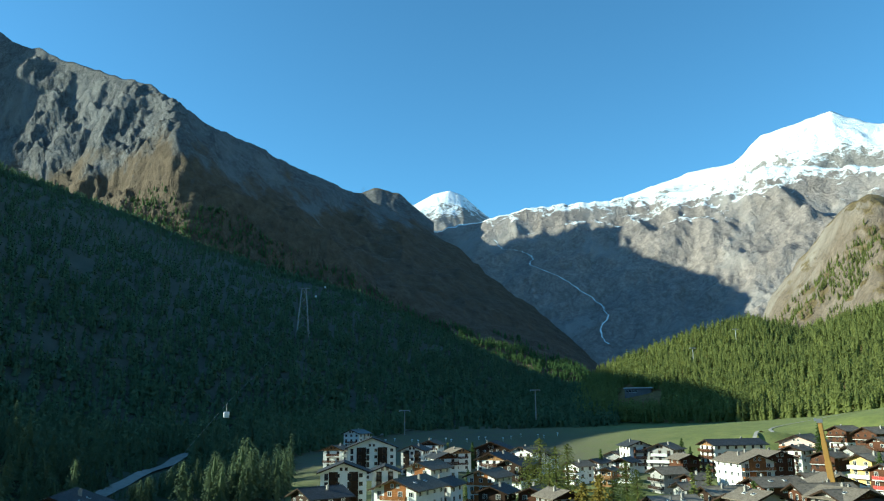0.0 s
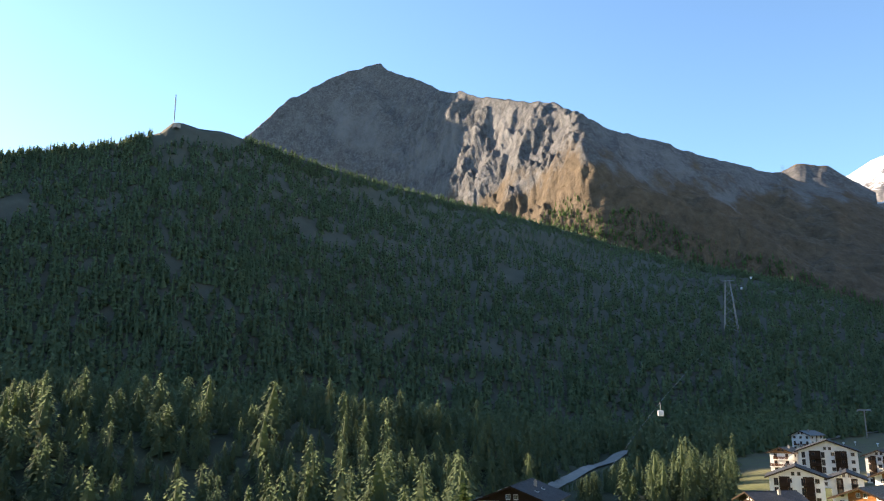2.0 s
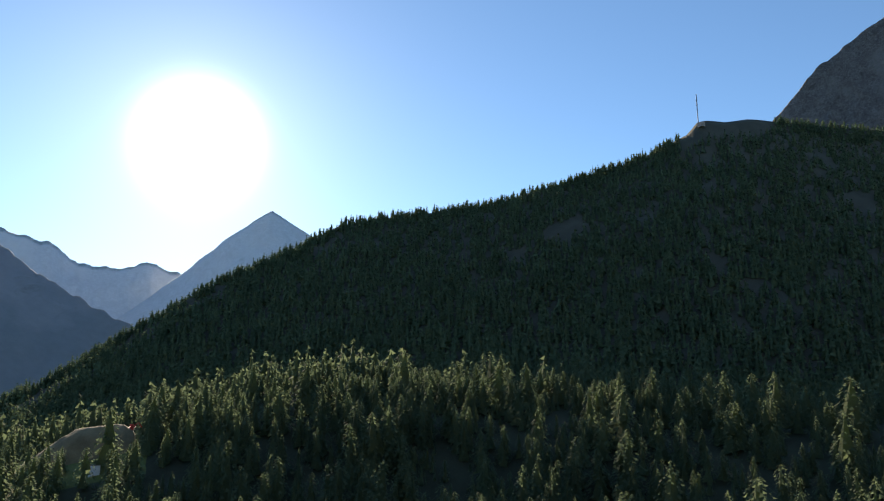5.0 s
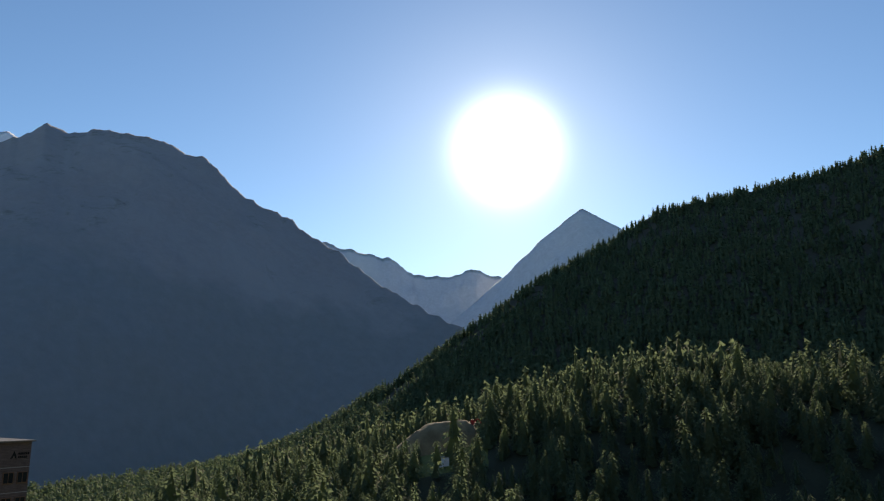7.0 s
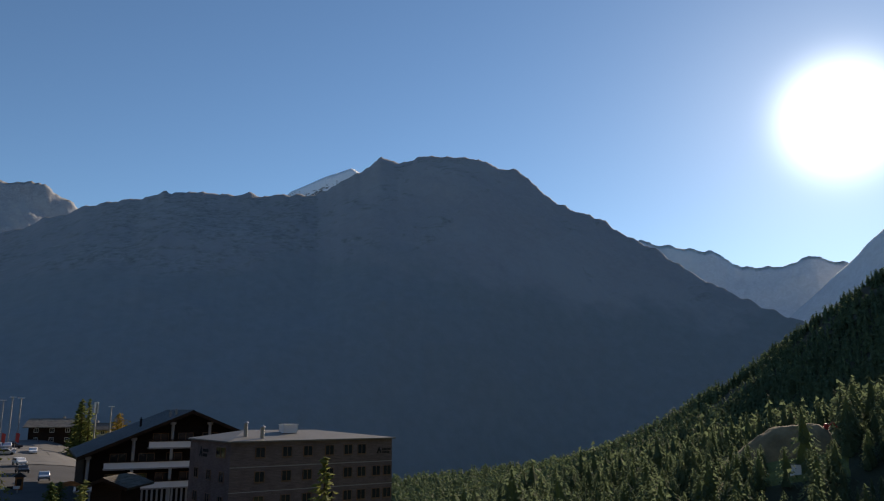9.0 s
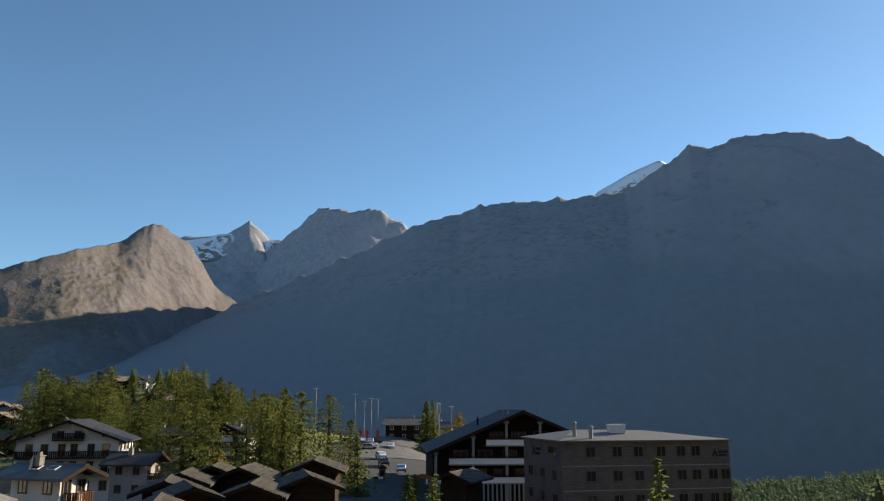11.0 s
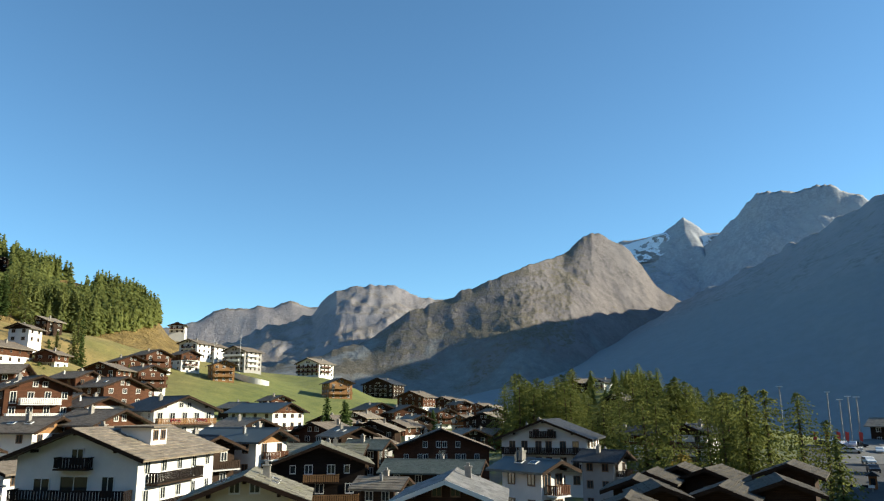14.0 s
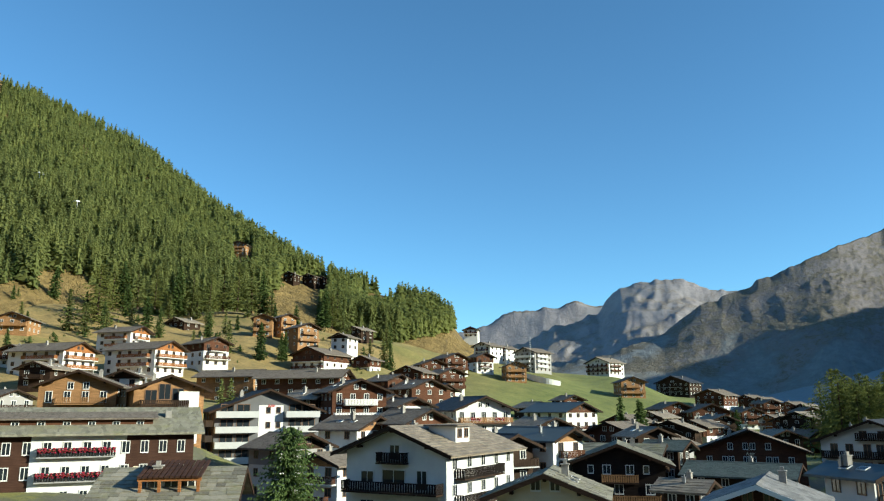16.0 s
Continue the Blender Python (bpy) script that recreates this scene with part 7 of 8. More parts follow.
def lattice_pylon(x, y, z, h, spread, facing, name="cableway_pylon", label="tall steel lattice cable car pylon"):
    root = tagged(new(name), label, "pylon", "cableway pylons")
    root.matrix_world = pose(x, y, z, 0, 0, facing)
    for sx in (-1, 1):
        for sy in (-1, 1):
            bm = bmesh.new()
            strut(bm, (sx * spread, sy * spread * 0.5, -2), (sx * spread * 0.32, sy * spread * 0.15, h), h * 0.0065)
            part("leg", bm, MAT["steel"], root)
    for k in range(6):
        q0, q1 = k / 6, (k + 1) / 6
        s0, s1 = spread * (1 - 0.68 * q0), spread * (1 - 0.68 * q1)
        bm = bmesh.new()
        strut(bm, (-s0, -s0 * 0.5, h * q0), (s1, -s1 * 0.5, h * q1), h * 0.0035)
        strut(bm, (s0, -s0 * 0.5, h * q0), (-s1, -s1 * 0.5, h * q1), h * 0.0035)
        part("brace", bm, MAT["steel"], root)
    bm = bmesh.new()
    strut(bm, (-spread * 0.95, 0, h), (spread * 0.95, 0, h), h * 0.01)
    part("crossarm", bm, MAT["steel"], root)


def tee_tower(x, y, z, h, facing, arm=3.0):
    root = tagged(new("gondola_tower"), "grey T-shaped gondola lift tower", "lift tower", "gondola lift towers")
    root.matrix_world = pose(x, y, z, 0, 0, facing)
    bm = bmesh.new()
    bmesh.ops.create_cone(bm, cap_ends=True, segments=10, radius1=h * 0.03, radius2=h * 0.02, depth=h + 2, matrix=Matrix.Translation((0, 0, h / 2 - 1)))
    part("mast", bm, MAT["steel"], root)
    bm = bmesh.new()
    box(bm, -arm, -0.35, h - 0.2, arm, 0.35, h + 0.5)
    part("crossarm", bm, MAT["steel"], root)
    for sx in (-1, 1):
        bm = bmesh.new()
        box(bm, sx * arm - 0.35, -1.8, h - 0.7, sx * arm + 0.35, 1.8, h - 0.22)
        part("roller_battery", bm, MAT["steel"], root)


def on_hill(hill, az, el):
    """The place on a hill that stands at bearing az and elevation el."""
    s = np.linspace(0.02, 1, 400)
    x, y, z = hill.at(np.full(400, float(az)), s)
    e = np.degrees(np.arctan2(z - EYE.z, np.hypot(x, y)))
    k = int(np.argmax(e >= el))
    return float(x[k]), float(y[k]), float(z[k])


px, py, pz = on_hill(FOREST_RIDGE, 10.5, 5.4)
lattice_pylon(px, py, pz, 0.066 * math.hypot(px, py), 0.0085 * math.hypot(px, py), 20)
px, py, pz = on_hill(ROCK_MOUNTAIN, 6.1, 16.2)
lattice_pylon(px, py, pz, 34, 7, 6, label="small lattice cable pylon on the crest")
for az_, el_, hh in ((-7.0, -0.5, 19), (2.8, -1.5, 14)):
    r_ = 560 if az_ < 0 else 520
    gx, gy = polar(az_, r_)
    tee_tower(float(gx), float(gy), EYE.z + r_ * math.tan(radians(el_)) - 0.5, hh, az_, 3.6)
for az_, el_ in ((-18.5, 2.9), (-21.5, 4.2)):
    px, py, pz = on_hill(FOREST_SPUR, az_, el_)
    tee_tower(px, py, pz, 20, az_ + 30)
for az_, el_ in ((229.65, 14.0), (227.1, 12.2)):
    px, py, pz = on_hill(FOREST_HILL, az_, el_)
    tee_tower(px, py, pz + 4, 15, az_ + 30, 2.2)
px, py, pz = on_hill(FOREST_RIDGE, 52.5, 20.4)
mast = tagged(new("radio_mast"), "thin radio mast on the wooded summit", "mast")
mast.location = (px, py, pz - 2)
bm = bmesh.new()
strut(bm, (0, 0, 0), (0, 0, 44), 0.55, 6)
part("pole", bm, MAT["dull_steel"], mast)
for k in range(3):
    bm = bmesh.new()
    strut(bm, (-1.5, 0, 24 + k * 6), (1.5, 0, 24 + k * 6), 0.35, 6)
    part("antenna", bm, MAT["dull_steel"], mast)
bm = bmesh.new()
box(bm, 2, -3, -1, 9, 3, 4.5)
part("hut", bm, MAT["stone"], mast, "small stone hut at the mast")


def gondola(az_, el_, r_):
    gx, gy = polar(az_, r_)
    ob = tagged(new("gondola_cabin"), "small pale gondola cabin hanging on its cable", "gondola", "gondola cabins")
    ob.matrix_world = pose(float(gx), float(gy), EYE.z + r_ * math.tan(radians(el_)), 0, 0, az_)
    bm = bmesh.new()
    box(bm, -1.1, -0.9, -2.2, 1.1, 0.9, 0)
    bmesh.ops.bevel(bm, geom=bm.edges[:], offset=0.25, segments=1, affect="EDGES")
    part("cabin", bm, MAT["paint_white"], ob)
    bm = bmesh.new()
    strut(bm, (0, 0, 0), (0, 0, 3.0), 0.1)
    part("hanger", bm, MAT["steel"], ob)
    return ob


c0, c1 = gondola(15.75, 0.05, 300), gondola(8.9, 9.3, 900)
gondola(9.6, 8.6, 880)


def cable(points, r=0.06, name="lift_cable"):
    bm = bmesh.new()
    for a, b in zip(points, points[1:]):
        strut(bm, a, b, r, 4)
    me = bpy.data.meshes.new(name)
    bm.to_mesh(me)
    bm.free()
    me.materials.append(MAT["steel"])
    return tagged(new(name, me), "thin steel lift cable over the wood", "cable")


def air(az_, el_, r_):
    gx, gy = polar(az_, r_)
    return (float(gx), float(gy), EYE.z + r_ * math.tan(radians(el_)))


cable([air(19.5, -4.0, 230), air(15.75, 0.62, 300), air(12.6, 4.0, 500)], 0.035)


def street_lamp(az_, r_, base_el, top_el):
    gx, gy = polar(az_, r_)
    z0, z1 = EYE.z + r_ * math.tan(radians(base_el)), EYE.z + r_ * math.tan(radians(top_el))
    ob = tagged(new("street_lamp"), "tall slim steel lamp post at the car park", "street lamp", "car park lamps")
    ob.matrix_world = pose(float(gx), float(gy), z0 - 1, 0, 0, az_)
    bm = bmesh.new()
    strut(bm, (0, 0, 0), (0, 0, z1 - z0 + 1), 0.13, 8)
    part("post", bm, MAT["steel"], ob)
    bm = bmesh.new()
    box(bm, -0.75, -0.25, z1 - z0 + 1, 0.75, 0.25, z1 - z0 + 1.18)
    part("lamp_head", bm, MAT["paint_white"], ob)


for az_, r_, e0, e1 in ((150.5, 215, -2.4, 0.8), (150.0, 215, -2.4, 0.75), (151.0, 230, -2.2, 0.6), (151.7, 235, -2.2, 1.1), (144.5, 220, -2.8, 0.2), (154.6, 210, -2.6, 1.5)):
    street_lamp(az_, r_, e0, e1)
px, py = polar(145.45, 200)
antenna = tagged(new("antenna_mast"), "white mobile antenna mast beside the trees", "mast")
antenna.location = (float(px), float(py), EYE.z - 9)
bm = bmesh.new()
strut(bm, (0, 0, 0), (0, 0, 10.5), 0.18, 8)
part("pole", bm, MAT["steel"], antenna)
for k in (-1, 1):
    bm = bmesh.new()
    box(bm, k * 0.35 - 0.15, -0.2, 8.2, k * 0.35 + 0.15, 0.2, 10.8)
    part("panel", bm, MAT["paint_white"], antenna)

# ---- mobile crane with a raised telescopic boom
gx, gy = polar(-26.6, 225)
crane = tagged(new("mobile_crane"), "yellow telescopic crane boom raised over the building site", "crane")
crane.matrix_world = pose(float(gx), float(gy), EYE.z - 225 * math.tan(radians(5.2)), 0, -5, -26.6)
for k, (z0, z1, r_) in enumerate(((0.0, 6.5, 0.85), (5.9, 11.5, 0.7), (10.9, 16.6, 0.55))):
    bm = bmesh.new()
    box(bm, -r_, -r_ * 0.8, z0, r_, r_ * 0.8, z1)
    bmesh.ops.bevel(bm, geom=bm.edges[:], offset=0.18, segments=2, affect="EDGES")
    part("boom_section", bm, MAT["yellowpaint"], crane)
bm = bmesh.new()
box(bm, -0.75, -0.6, 16.3, 0.75, 0.6, 17.3)
box(bm, -1.3, -0.2, 16.8, -0.7, 0.2, 17.6)
part("boom_head", bm, MAT["steel"], crane)
bm = bmesh.new()
box(bm, -1.4, -2.6, -2.0, 1.4, 3.4, -0.1)
bmesh.ops.bevel(bm, geom=bm.edges[:], offset=0.15, segments=1, affect="EDGES")
part("chassis", bm, MAT["yellowpaint"], crane)


# ---- roads, paths and water laid on the ground
def ribbon(name, label, pts, width, material, category, hill=None, lift=0.12, steps=14):
    """A strip of that width along bearings and distances, a little above the ground."""
    p = np.array([polar(a, r) for a, r in pts], float)
    t = np.linspace(0, len(p) - 1, (len(p) - 1) * steps + 1)
    xs, ys = np.interp(t, range(len(p)), p[:, 0]), np.interp(t, range(len(p)), p[:, 1])
    k = np.ones(steps) / steps
    if len(xs) > 3 * steps:
        xs = np.convolve(np.pad(xs, steps // 2, "edge"), k, "same")[steps // 2:-(steps // 2)]
        ys = np.convolve(np.pad(ys, steps // 2, "edge"), k, "same")[steps // 2:-(steps // 2)]
    dx, dy = np.gradient(xs), np.gradient(ys)
    n = np.hypot(dx, dy) + 1e-6
    off = np.linspace(-0.5, 0.5, 5) * width
    X, Y = xs[:, None] - dy[:, None] / n[:, None] * off, ys[:, None] + dx[:, None] / n[:, None] * off
    Z = ground_z(X, Y) + fbm(X / 30, Y / 30, 7, 4) * 0.8 * np.clip((np.hypot(X, Y) - 40) / 100, 0, 1) + lift
    return tagged(new(name, grid_mesh(name, X, Y, Z, material)), label, category, kind="structure")


ribbon("gravel_road", "pale gravel road at the edge of the wood", [(29.5, 262), (27, 276), (24, 303), (22.8, 335), (21.5, 362), (20, 390), (18.3, 440), (17.2, 475)], 6.5, MAT["gravel"], "road", lift=1.0)
ribbon("meadow_track", "pale gravel track across the shaded meadow", [(12, 480), (7.7, 500), (4.0, 560), (0.2, 640), (-5.5, 700), (-10, 720)], 5, MAT["gravel"], "path", lift=0.6)
ribbon("meadow_path", "winding pale footpath across the sunny meadow", [(-22.0, 370), (-22.5, 400), (-23.5, 425), (-22.9, 455), (-24.4, 500), (-29.8, 560)], 1.7, MAT["gravel"], "path", lift=0.35)
ribbon("village_street", "asphalt village street and car park", [(144.5, 62), (146.5, 90), (148.0, 120), (148.9, 150), (149.4, 185), (150.2, 225), (150.6, 300)], 26, MAT["asphalt"], "road", lift=0.5)
ribbon("forecourt", "pale paved forecourt beside the street", [(148.6, 178), (148.9, 205), (149.2, 240), (149.6, 290)], 19, MAT["paving"], "pavement", lift=0.56)


def cascade(name, label, hill, pts, width):
    v, f = [], []
    pos = [np.array(on_hill(hill, a, e)) for a, e in pts]
    rng = random.Random(9)
    for k in range(len(pos) - 1):
        for j in range(6):
            q = j / 6
            p = pos[k] * (1 - q) + pos[k + 1] * q
            a = np.degrees(np.arctan2(-p[0], p[1]))
            el = pts[k][1] * (1 - q) + pts[k + 1][1] * q
            c = np.array(on_hill(hill, a + rng.uniform(-0.12, 0.12), el))
            c = c - 9 * c / np.linalg.norm(c)
            w = width * rng.uniform(0.4, 1.4)
            v += [c + (-w, 0, 5), c + (w, 0, 5)]
    n = len(v) // 2
    f = np.array([(2 * k, 2 * k + 1, 2 * k + 3, 2 * k + 2) for k in range(n - 1)])
    return tagged(new(name, soup(name, np.array(v), f, MAT["water"])), label, "water", kind="structure")


cascade("cascade", "thin white glacier stream down the rock wall", HEADWALL, [(-4.2, 12.7), (-4.8, 12.0), (-6.3, 11.8), (-7.2, 11.3), (-6.9, 10.7), (-9.1, 9.8), (-11.1, 8.4), (-12.3, 7.4), (-12.6, 6.7), (-12.0, 5.5), (-12.6, 4.4)], 2.6)


# ---- parked cars
def car_body(paint):
    root = tagged(new("parked_car"), "parked estate car at the roadside", "car", "parked cars")
    bm = bmesh.new()
    prism(bm, [(-2.2, 0.35), (2.2, 0.35), (2.25, 0.8), (1.2, 0.95), (0.55, 1.45), (-1.6, 1.45), (-2.2, 0.95)], -0.85, 0.85)
    bmesh.ops.bevel(bm, geom=bm.edges[:], offset=0.08, segments=1, affect="EDGES")
    part("body", bm, paint, root)
    for sy in (-1, 1):
        bm = bmesh.new()
        prism(bm, [(1.0, 0.95), (0.5, 1.36), (-1.5, 1.36), (-1.95, 0.95)], sy * 0.86 - 0.012, sy * 0.86 + 0.012)
        part("side_window", bm, MAT["glass"], root)
        for sx in (-1.4, 1.4):
            bm = bmesh.new()
            bmesh.ops.create_cone(bm, cap_ends=True, segments=14, radius1=0.33, radius2=0.33, depth=0.2, matrix=Matrix.Translation((sx, sy * 0.8, 0.33)) @ Matrix.Rotation(radians(90), 4, "X"))
            part("wheel", bm, MAT["tyre"], root)
    return root


_cars = [car_body(MAT["car_silver"]), car_body(MAT["car_dark"]), car_body(MAT["paint_white"])]
for k, (az_, r_, rz) in enumerate(((148.2, 152, 60), (149.5, 165, 70), (149.7, 178, 75), (150.6, 200, 150), (151.2, 205, 150), (149.0, 205, 60), (151.6, 212, 150), (150.2, 215, 150))):
    gx, gy = polar(az_, r_)
    z_ = float(ground_z(np.array([gx]), np.array([gy]))[0]) + 0.55
    m = pose(float(gx), float(gy), z_, 0, 0, rz)
    if k < 3:
        _cars[k].matrix_basis = m
    else:
        copy_thing(_cars[k % 3], m)


# ---- soil mound and shed in the clearing of the wood
hx, hy = polar(97.8, 320)
U, V = np.meshgrid(np.linspace(-1, 1, 60), np.linspace(-1, 1, 34), indexing="ij")
ca, sa = math.cos(radians(98)), math.sin(radians(98))
LX, LY = U * 21, V * 12
HX, HY = hx + LX * ca - LY * sa, hy + LX * sa + LY * ca
dome = np.interp(U, [-1, -0.85, -0.5, -0.05, 0.75, 0.93, 1], [0, 0.3, 0.62, 1, 0.93, 0.6, 0]) * np.clip(1 - V ** 2, 0, 1) ** 0.7
top_ = EYE.z - 322 * math.tan(radians(1.25))
g0 = ground_z(HX, HY)
HZ = g0 - 1.5 + dome * (top_ - g0.mean() + 1.5) * (0.94 + 0.13 * fbm(HX / 7, HY / 7, 55, 5)) + 0.3 * fbm(HX / 3, HY / 3, 56, 3)
tagged(new("soil_mound", grid_mesh("soil_mound", HX, HY, HZ, MAT["soil"])), "tan mound of soil and gravel in a clearing", "mound")
sx_, sy_ = polar(96.6, 288)
ex_, ey_ = polar(94.6, 322)
digger = tagged(new("excavator"), "small red excavator standing on the soil mound", "excavator")
digger.matrix_world = pose(float(ex_), float(ey_), EYE.z - 322 * math.tan(radians(1.35)), 0, 0, 120)
bm = bmesh.new()
box(bm, -1.6, -1.2, -0.9, 1.6, 1.2, 0.1)
bmesh.ops.bevel(bm, geom=bm.edges[:], offset=0.25, segments=1, affect="EDGES")
part("track", bm, MAT["tyre"], digger)
bm = bmesh.new()
box(bm, -1.7, -1.1, 0.15, 1.0, 1.1, 1.2)
box(bm, -0.2, -1.0, 1.2, 1.0, 0.0, 2.4)
bmesh.ops.bevel(bm, geom=bm.edges[:], offset=0.12, segments=1, affect="EDGES")
part("cab", bm, MAT["red"], digger)
bm = bmesh.new()
prism(bm, [(0.9, 1.0), (1.1, 0.7), (3.2, 2.6), (5.0, 0.6), (5.2, 0.9), (3.3, 3.1)], -0.2, 0.2)
part("arm", bm, MAT["red"], digger)
shed = tagged(new("work_shed"), "small white work shed in the clearing", "shed")
shed.matrix_world = pose(float(sx_), float(sy_), EYE.z - 285 * math.tan(radians(4.0)), 0, 0, 95)
bm = bmesh.new()
box(bm, -1.8, -1.4, -3, 1.8, 1.4, 1.7)
part("wall", bm, MAT["paint_white"], shed)
bm = bmesh.new()
box(bm, -2.1, -1.7, 1.71, 2.1, 1.7, 1.85)
part("roof", bm, MAT["metal_pale"], shed)


# ---- flags at the car park, retaining wall and steel frame on the knoll
for k, az_ in enumerate((150.1, 150.9, 151.4, 152.1, 152.8)):
    gx, gy = polar(az_, 205)
    ob = tagged(new("flagpole"), "slim pole with a hanging red flag", "flagpole", "flagpoles at the car park")
    ob.matrix_world = pose(float(gx), float(gy), EYE.z - 205 * math.tan(radians(3.2)), 0, 0, az_)
    bm = bmesh.new()
    strut(bm, (0, 0, -2), (0, 0, 6.5), 0.06, 6)
    part("pole", bm, MAT["steel"], ob)
    bm = bmesh.new()
    prism(bm, [(0.07, 6.3), (0.9, 6.0), (0.75, 3.9), (0.5, 4.1), (0.07, 4.3)], -0.05, 0.05)
    part("flag", bm, MAT["red"], ob, "red cloth flag")


def knoll_wall(a0, a1, r0, r1, e0, e1, h):
    """A curved plastered retaining wall between two bearings."""
    n = 12
    v, f = [], []
    for k in range(n + 1):
        q = k / n
        bulge = 4 * q * (1 - q)
        for dr in (0.0, 0.5):
            r_ = r0 + (r1 - r0) * q - 5 * bulge + dr
            gx, gy = polar(a0 + (a1 - a0) * q, r_)
            zt = EYE.z + r_ * math.tan(radians(e0 + (e1 - e0) * q))
            v += [(gx, gy, zt - h - 2.5), (gx, gy, zt)]
    for k in range(n):
        b = 4 * k
        f += [(b, b + 4, b + 5, b + 1), (b + 1, b + 5, b + 7, b + 3), (b + 3, b + 7, b + 6, b + 2)]
    return tagged(new("retaining_wall", soup("retaining_wall", np.array(v, float), np.array(f), MAT["white"])), "curved white plastered retaining wall on the slope", "wall")


knoll_wall(193.9, 191.4, 372, 366, 2.7, 2.1, 1.0)
knoll_wall(187.0, 184.6, 395, 400, 0.4, 0.2, 1.6)
gx, gy = polar(194.5, 385)
gantry = tagged(new("steel_gantry"), "slender grey steel portal above the houses", "gantry")
gantry.matrix_world = pose(float(gx), float(gy), EYE.z + 385 * math.tan(radians(2.9)), 0, 0, 194.5)
for sx in (-6.2, 6.2):
    bm = bmesh.new()
    strut(bm, (sx, 0, -2), (sx, 0, 17.5 if sx > 0 else 15), 0.11, 6)
    part("post", bm, MAT["steel"], gantry)
for z_ in (12.5, 17.3):
    bm = bmesh.new()
    strut(bm, (-6.2 if z_ < 15 else 0.5, 0, z_), (6.2 if z_ > 15 else 9.5, 0, z_), 0.1, 6)
    part("beam", bm, MAT["steel"], gantry)


# ---- round the street: shrine, arch, clipped bush, barrier, car park wall, lift station and marker posts
def street_z(x, y):
    return float(ground_z(np.array([x]), np.array([y]))[0])


sx_, sy_ = (float(k) for k in polar(149.6, 142))
shrine = tagged(new("wayside_shrine"), "slim red-brown brick shrine with a dark little roof", "shrine")
shrine.matrix_world = pose(sx_, sy_, street_z(sx_, sy_) - 0.2, 0, 0, 150)
bm = bmesh.new()
box(bm, -0.6, -0.5, 0, 0.6, 0.5, 2.6)
bmesh.ops.bevel(bm, geom=bm.edges[:], offset=0.05, segments=1, affect="EDGES")
part("pillar", bm, MAT["orange"], shrine)
bm = bmesh.new()
box(bm, -0.35, -0.53, 1.2, 0.35, -0.502, 2.2)
part("niche", bm, MAT["tyre"], shrine)
bm = bmesh.new()
prism(bm, [(-1.0, 2.55), (1.0, 2.55), (0, 3.3)], -0.9, 0.9)
part("roof", bm, MAT["darkroof"], shrine)

sx_, sy_ = (float(k) for k in polar(146.6, 121))
arch = tagged(new("brick_arch"), "round-headed brick archway beside the hotel", "archway")
arch.matrix_world = pose(sx_, sy_, street_z(sx_, sy_) - 0.2, 0, 0, 147)
bm = bmesh.new()
for k in range(12):
    a0, a1 = math.pi * k / 12, math.pi * (k + 1) / 12
    prism(bm, [(1.35 * math.cos(a0), 2.0 + 1.35 * math.sin(a0)), (1.95 * math.cos(a0), 2.0 + 1.95 * math.sin(a0)), (1.95 * math.cos(a1), 2.0 + 1.95 * math.sin(a1)), (1.35 * math.cos(a1), 2.0 + 1.35 * math.sin(a1))], -0.35, 0.35)
part("arch_ring", bm, MAT["orange"], arch)
for k in (-1, 1):
    bm = bmesh.new()
    box(bm, k * 1.65 - 0.3, -0.35, 0, k * 1.65 + 0.3, 0.35, 1.99)
    part("jamb", bm, MAT["orange"], arch)

sx_, sy_ = (float(k) for k in polar(147.2, 117))
bush = tree_kind("clipped_bush", "dark green clipped evergreen bush beside the street", "bush", spray_crown(_tr, 150, 7, 0.36, 0.35, 0.02, 0.1, 0.05), MAT["spruce"], 0.6, _tr)
bush.matrix_basis = Matrix.LocRotScale((sx_, sy_, street_z(sx_, sy_) - 0.2), None, (4.0, 4.0, 4.2))

sx_, sy_ = (float(k) for k in polar(151.4, 138))
barrier = tagged(new("striped_barrier"), "long low black and white striped street barrier", "barrier")
barrier.matrix_world = pose(sx_, sy_, street_z(sx_, sy_) + 0.5, 0, 0, 151)
for k in range(10):
    bm = bmesh.new()
    box(bm, -4.5 + k * 0.9, -0.12, 0.45, -3.6 + k * 0.9, 0.12, 0.85)
    part("bar_segment", bm, MAT["paint_white"] if k % 2 else MAT["tyre"], barrier)
for k in (-4.2, 0.0, 4.2):
    bm = bmesh.new()
    box(bm, k - 0.1, -0.1, -0.6, k + 0.1, 0.1, 0.44)
    part("post", bm, MAT["steel"], barrier)

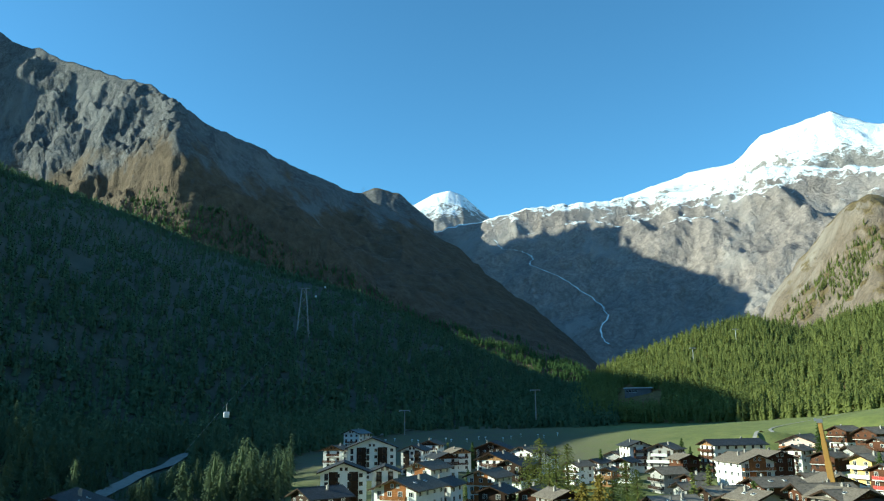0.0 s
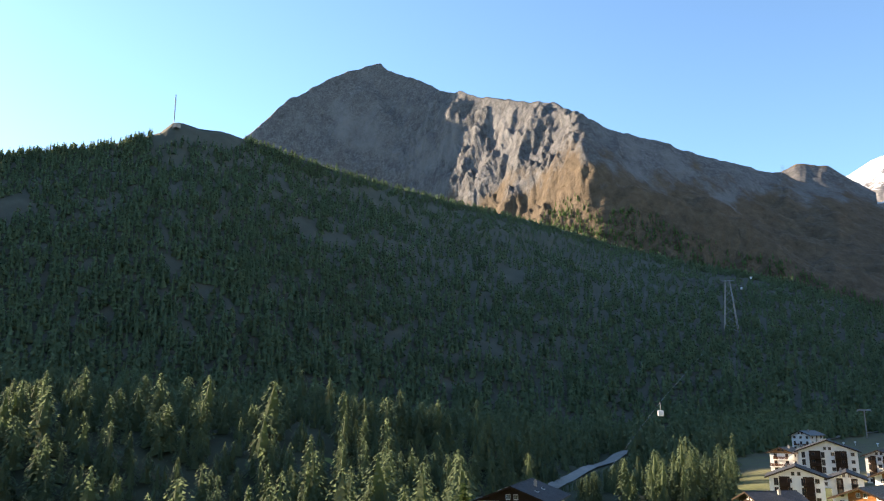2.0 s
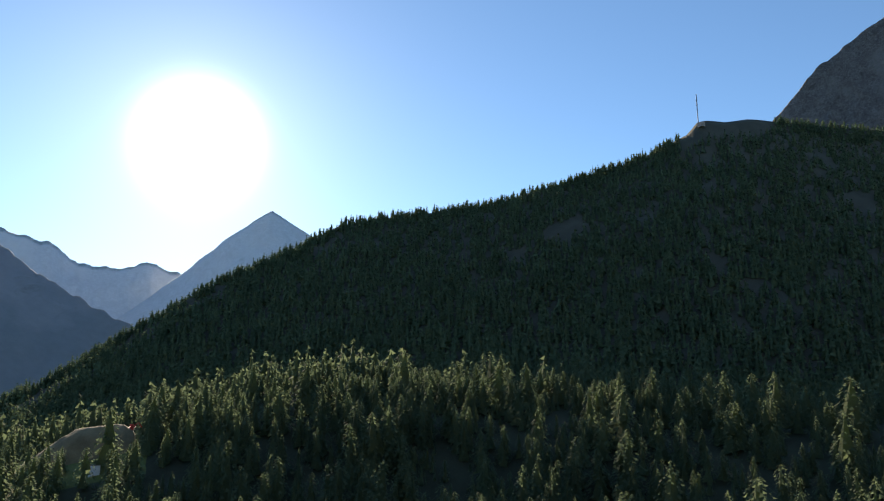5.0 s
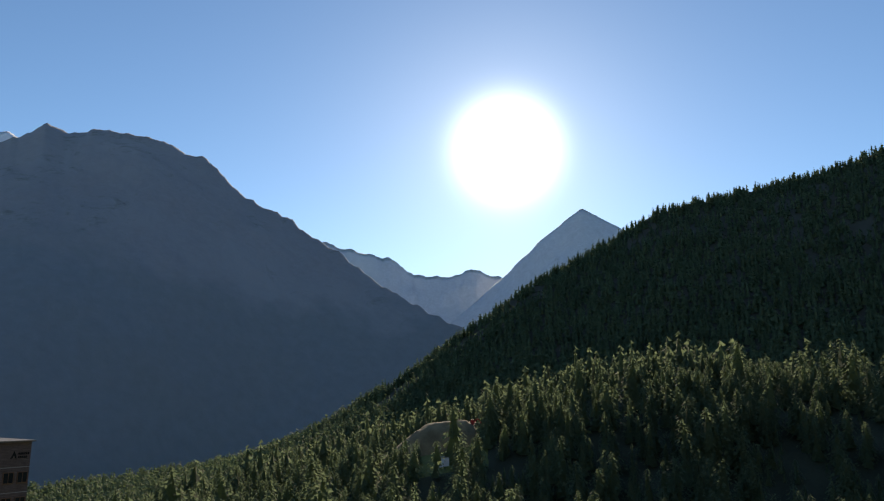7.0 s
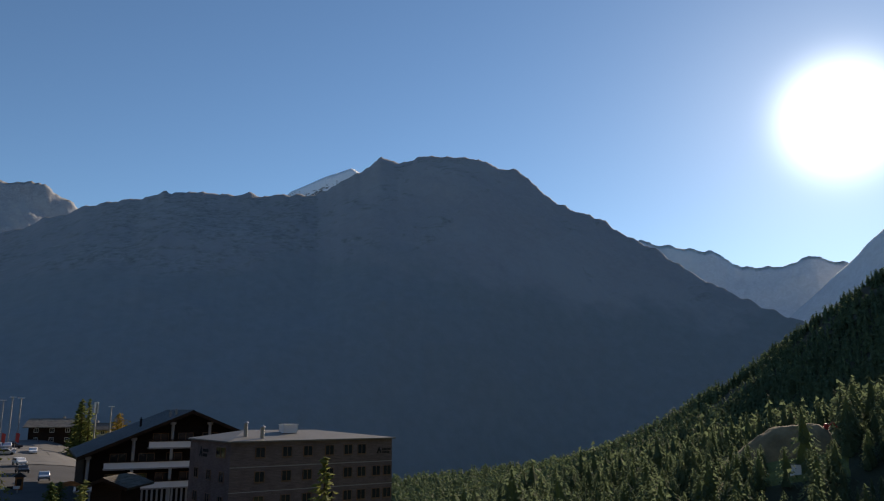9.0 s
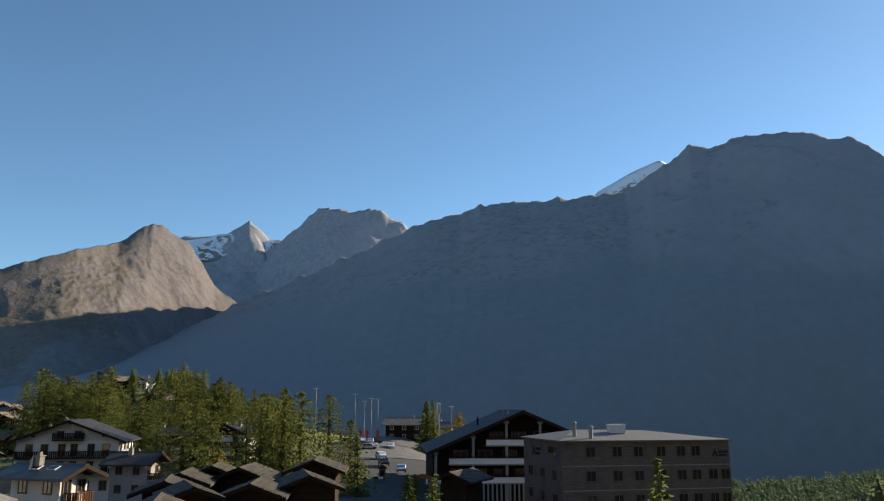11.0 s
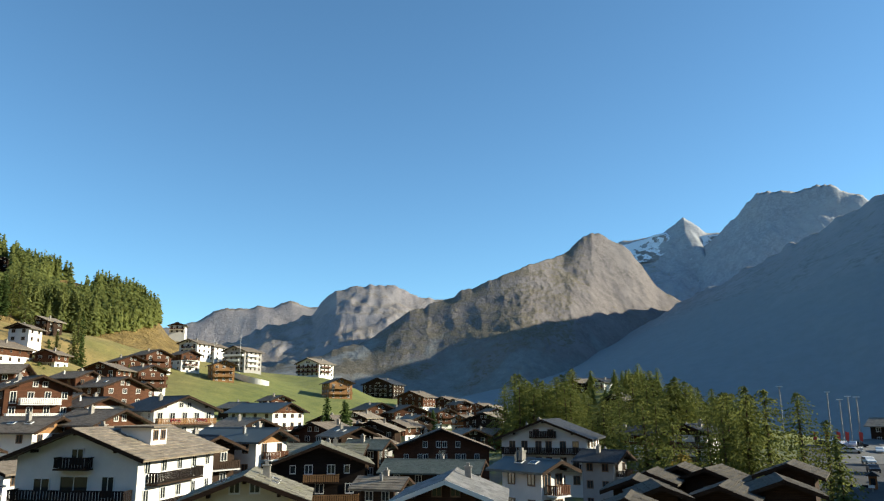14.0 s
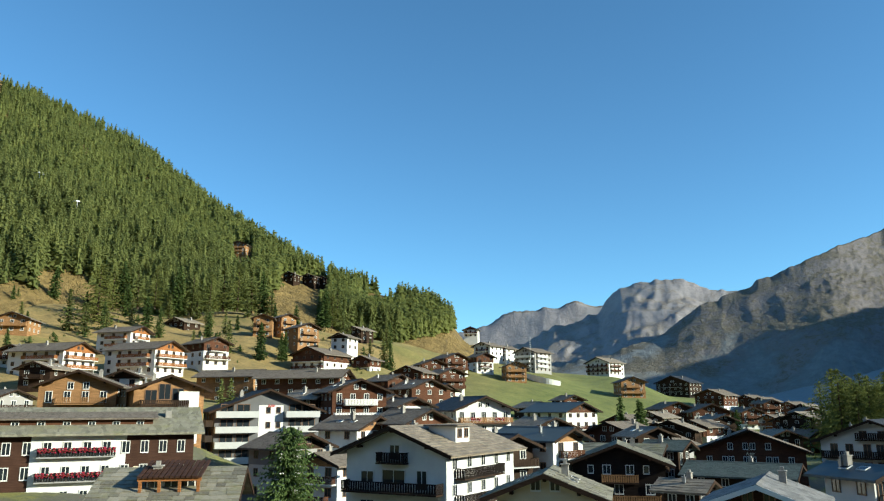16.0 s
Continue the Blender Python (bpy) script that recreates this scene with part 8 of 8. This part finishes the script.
sx_, sy_ = (float(k) for k in polar(150.9, 206))
deck = tagged(new("car_park_wall"), "white concrete wall piers under the car park deck", "car park")
deck.matrix_world = pose(sx_, sy_, EYE.z - 206 * math.tan(radians(2.6)), 0, 0, 151)
bm = bmesh.new()
box(bm, -3.6, 0, -0.1, 3.4, 9.0, 0.35)
part("deck", bm, MAT["palegrey"], deck)
for k in range(6):
    bm = bmesh.new()
    box(bm, -3.4 + k * 1.25, 0.1, -4.2, -2.75 + k * 1.25, 0.6, -0.11)
    part("pier", bm, MAT["paint_white"], deck)
for k, (a_, r_) in enumerate(((150.5, 209), (151.1, 210), (151.7, 211), (152.2, 212))):
    sx_, sy_ = (float(q) for q in polar(a_, r_))
    copy_thing(_cars[(0, 2, 2, 1)[k]], pose(sx_, sy_, EYE.z - 206 * math.tan(radians(2.6)) + 0.37, 0, 0, 60 + 20 * k))

sx_, sy_, sz_ = on_hill(FOREST_SPUR, -14.5, 0.95)
station = tagged(new("lift_station"), "low dark lift station with a pale roof edge at the wood", "station")
station.matrix_world = pose(sx_, sy_, sz_ + 1.0, 0, 0, -20)
bm = bmesh.new()
box(bm, -13, -5, -9, 13, 6, 5.0)
part("wall", bm, MAT["slatewall"], station)
bm = bmesh.new()
box(bm, -14, -6.5, 5.01, 15, 7, 6.2)
bmesh.ops.bevel(bm, geom=bm.edges[:], offset=0.3, segments=1, affect="EDGES")
part("roof", bm, MAT["palegrey"], station)
for k in range(4):
    add_window(station, pose(-10.5 + k * 3.0, -5.025, 1.2), 2.4, 2.4, MAT["frame"])

for k in range(16):
    sx_, sy_ = (float(q) for q in polar(4.2 - k * 0.85 + 0.25 * math.sin(k * 2.3), 505 + 9 * math.sin(k * 1.7)))
    post = tagged(new("marker_post"), "thin white marker post standing on the shaded meadow", "post", "marker posts on the meadow")
    post.matrix_world = pose(sx_, sy_, street_z(sx_, sy_), 0, 0, 0)
    bm = bmesh.new()
    strut(bm, (0, 0, -0.8), (0, 0, 2.2), 0.14, 6)
    part("shaft", bm, MAT["paint_white"], post)
    bm = bmesh.new()
    box(bm, -0.6, -0.08, 1.7, 0.6, 0.08, 2.3)
    part("board", bm, MAT["paint_white"], post)
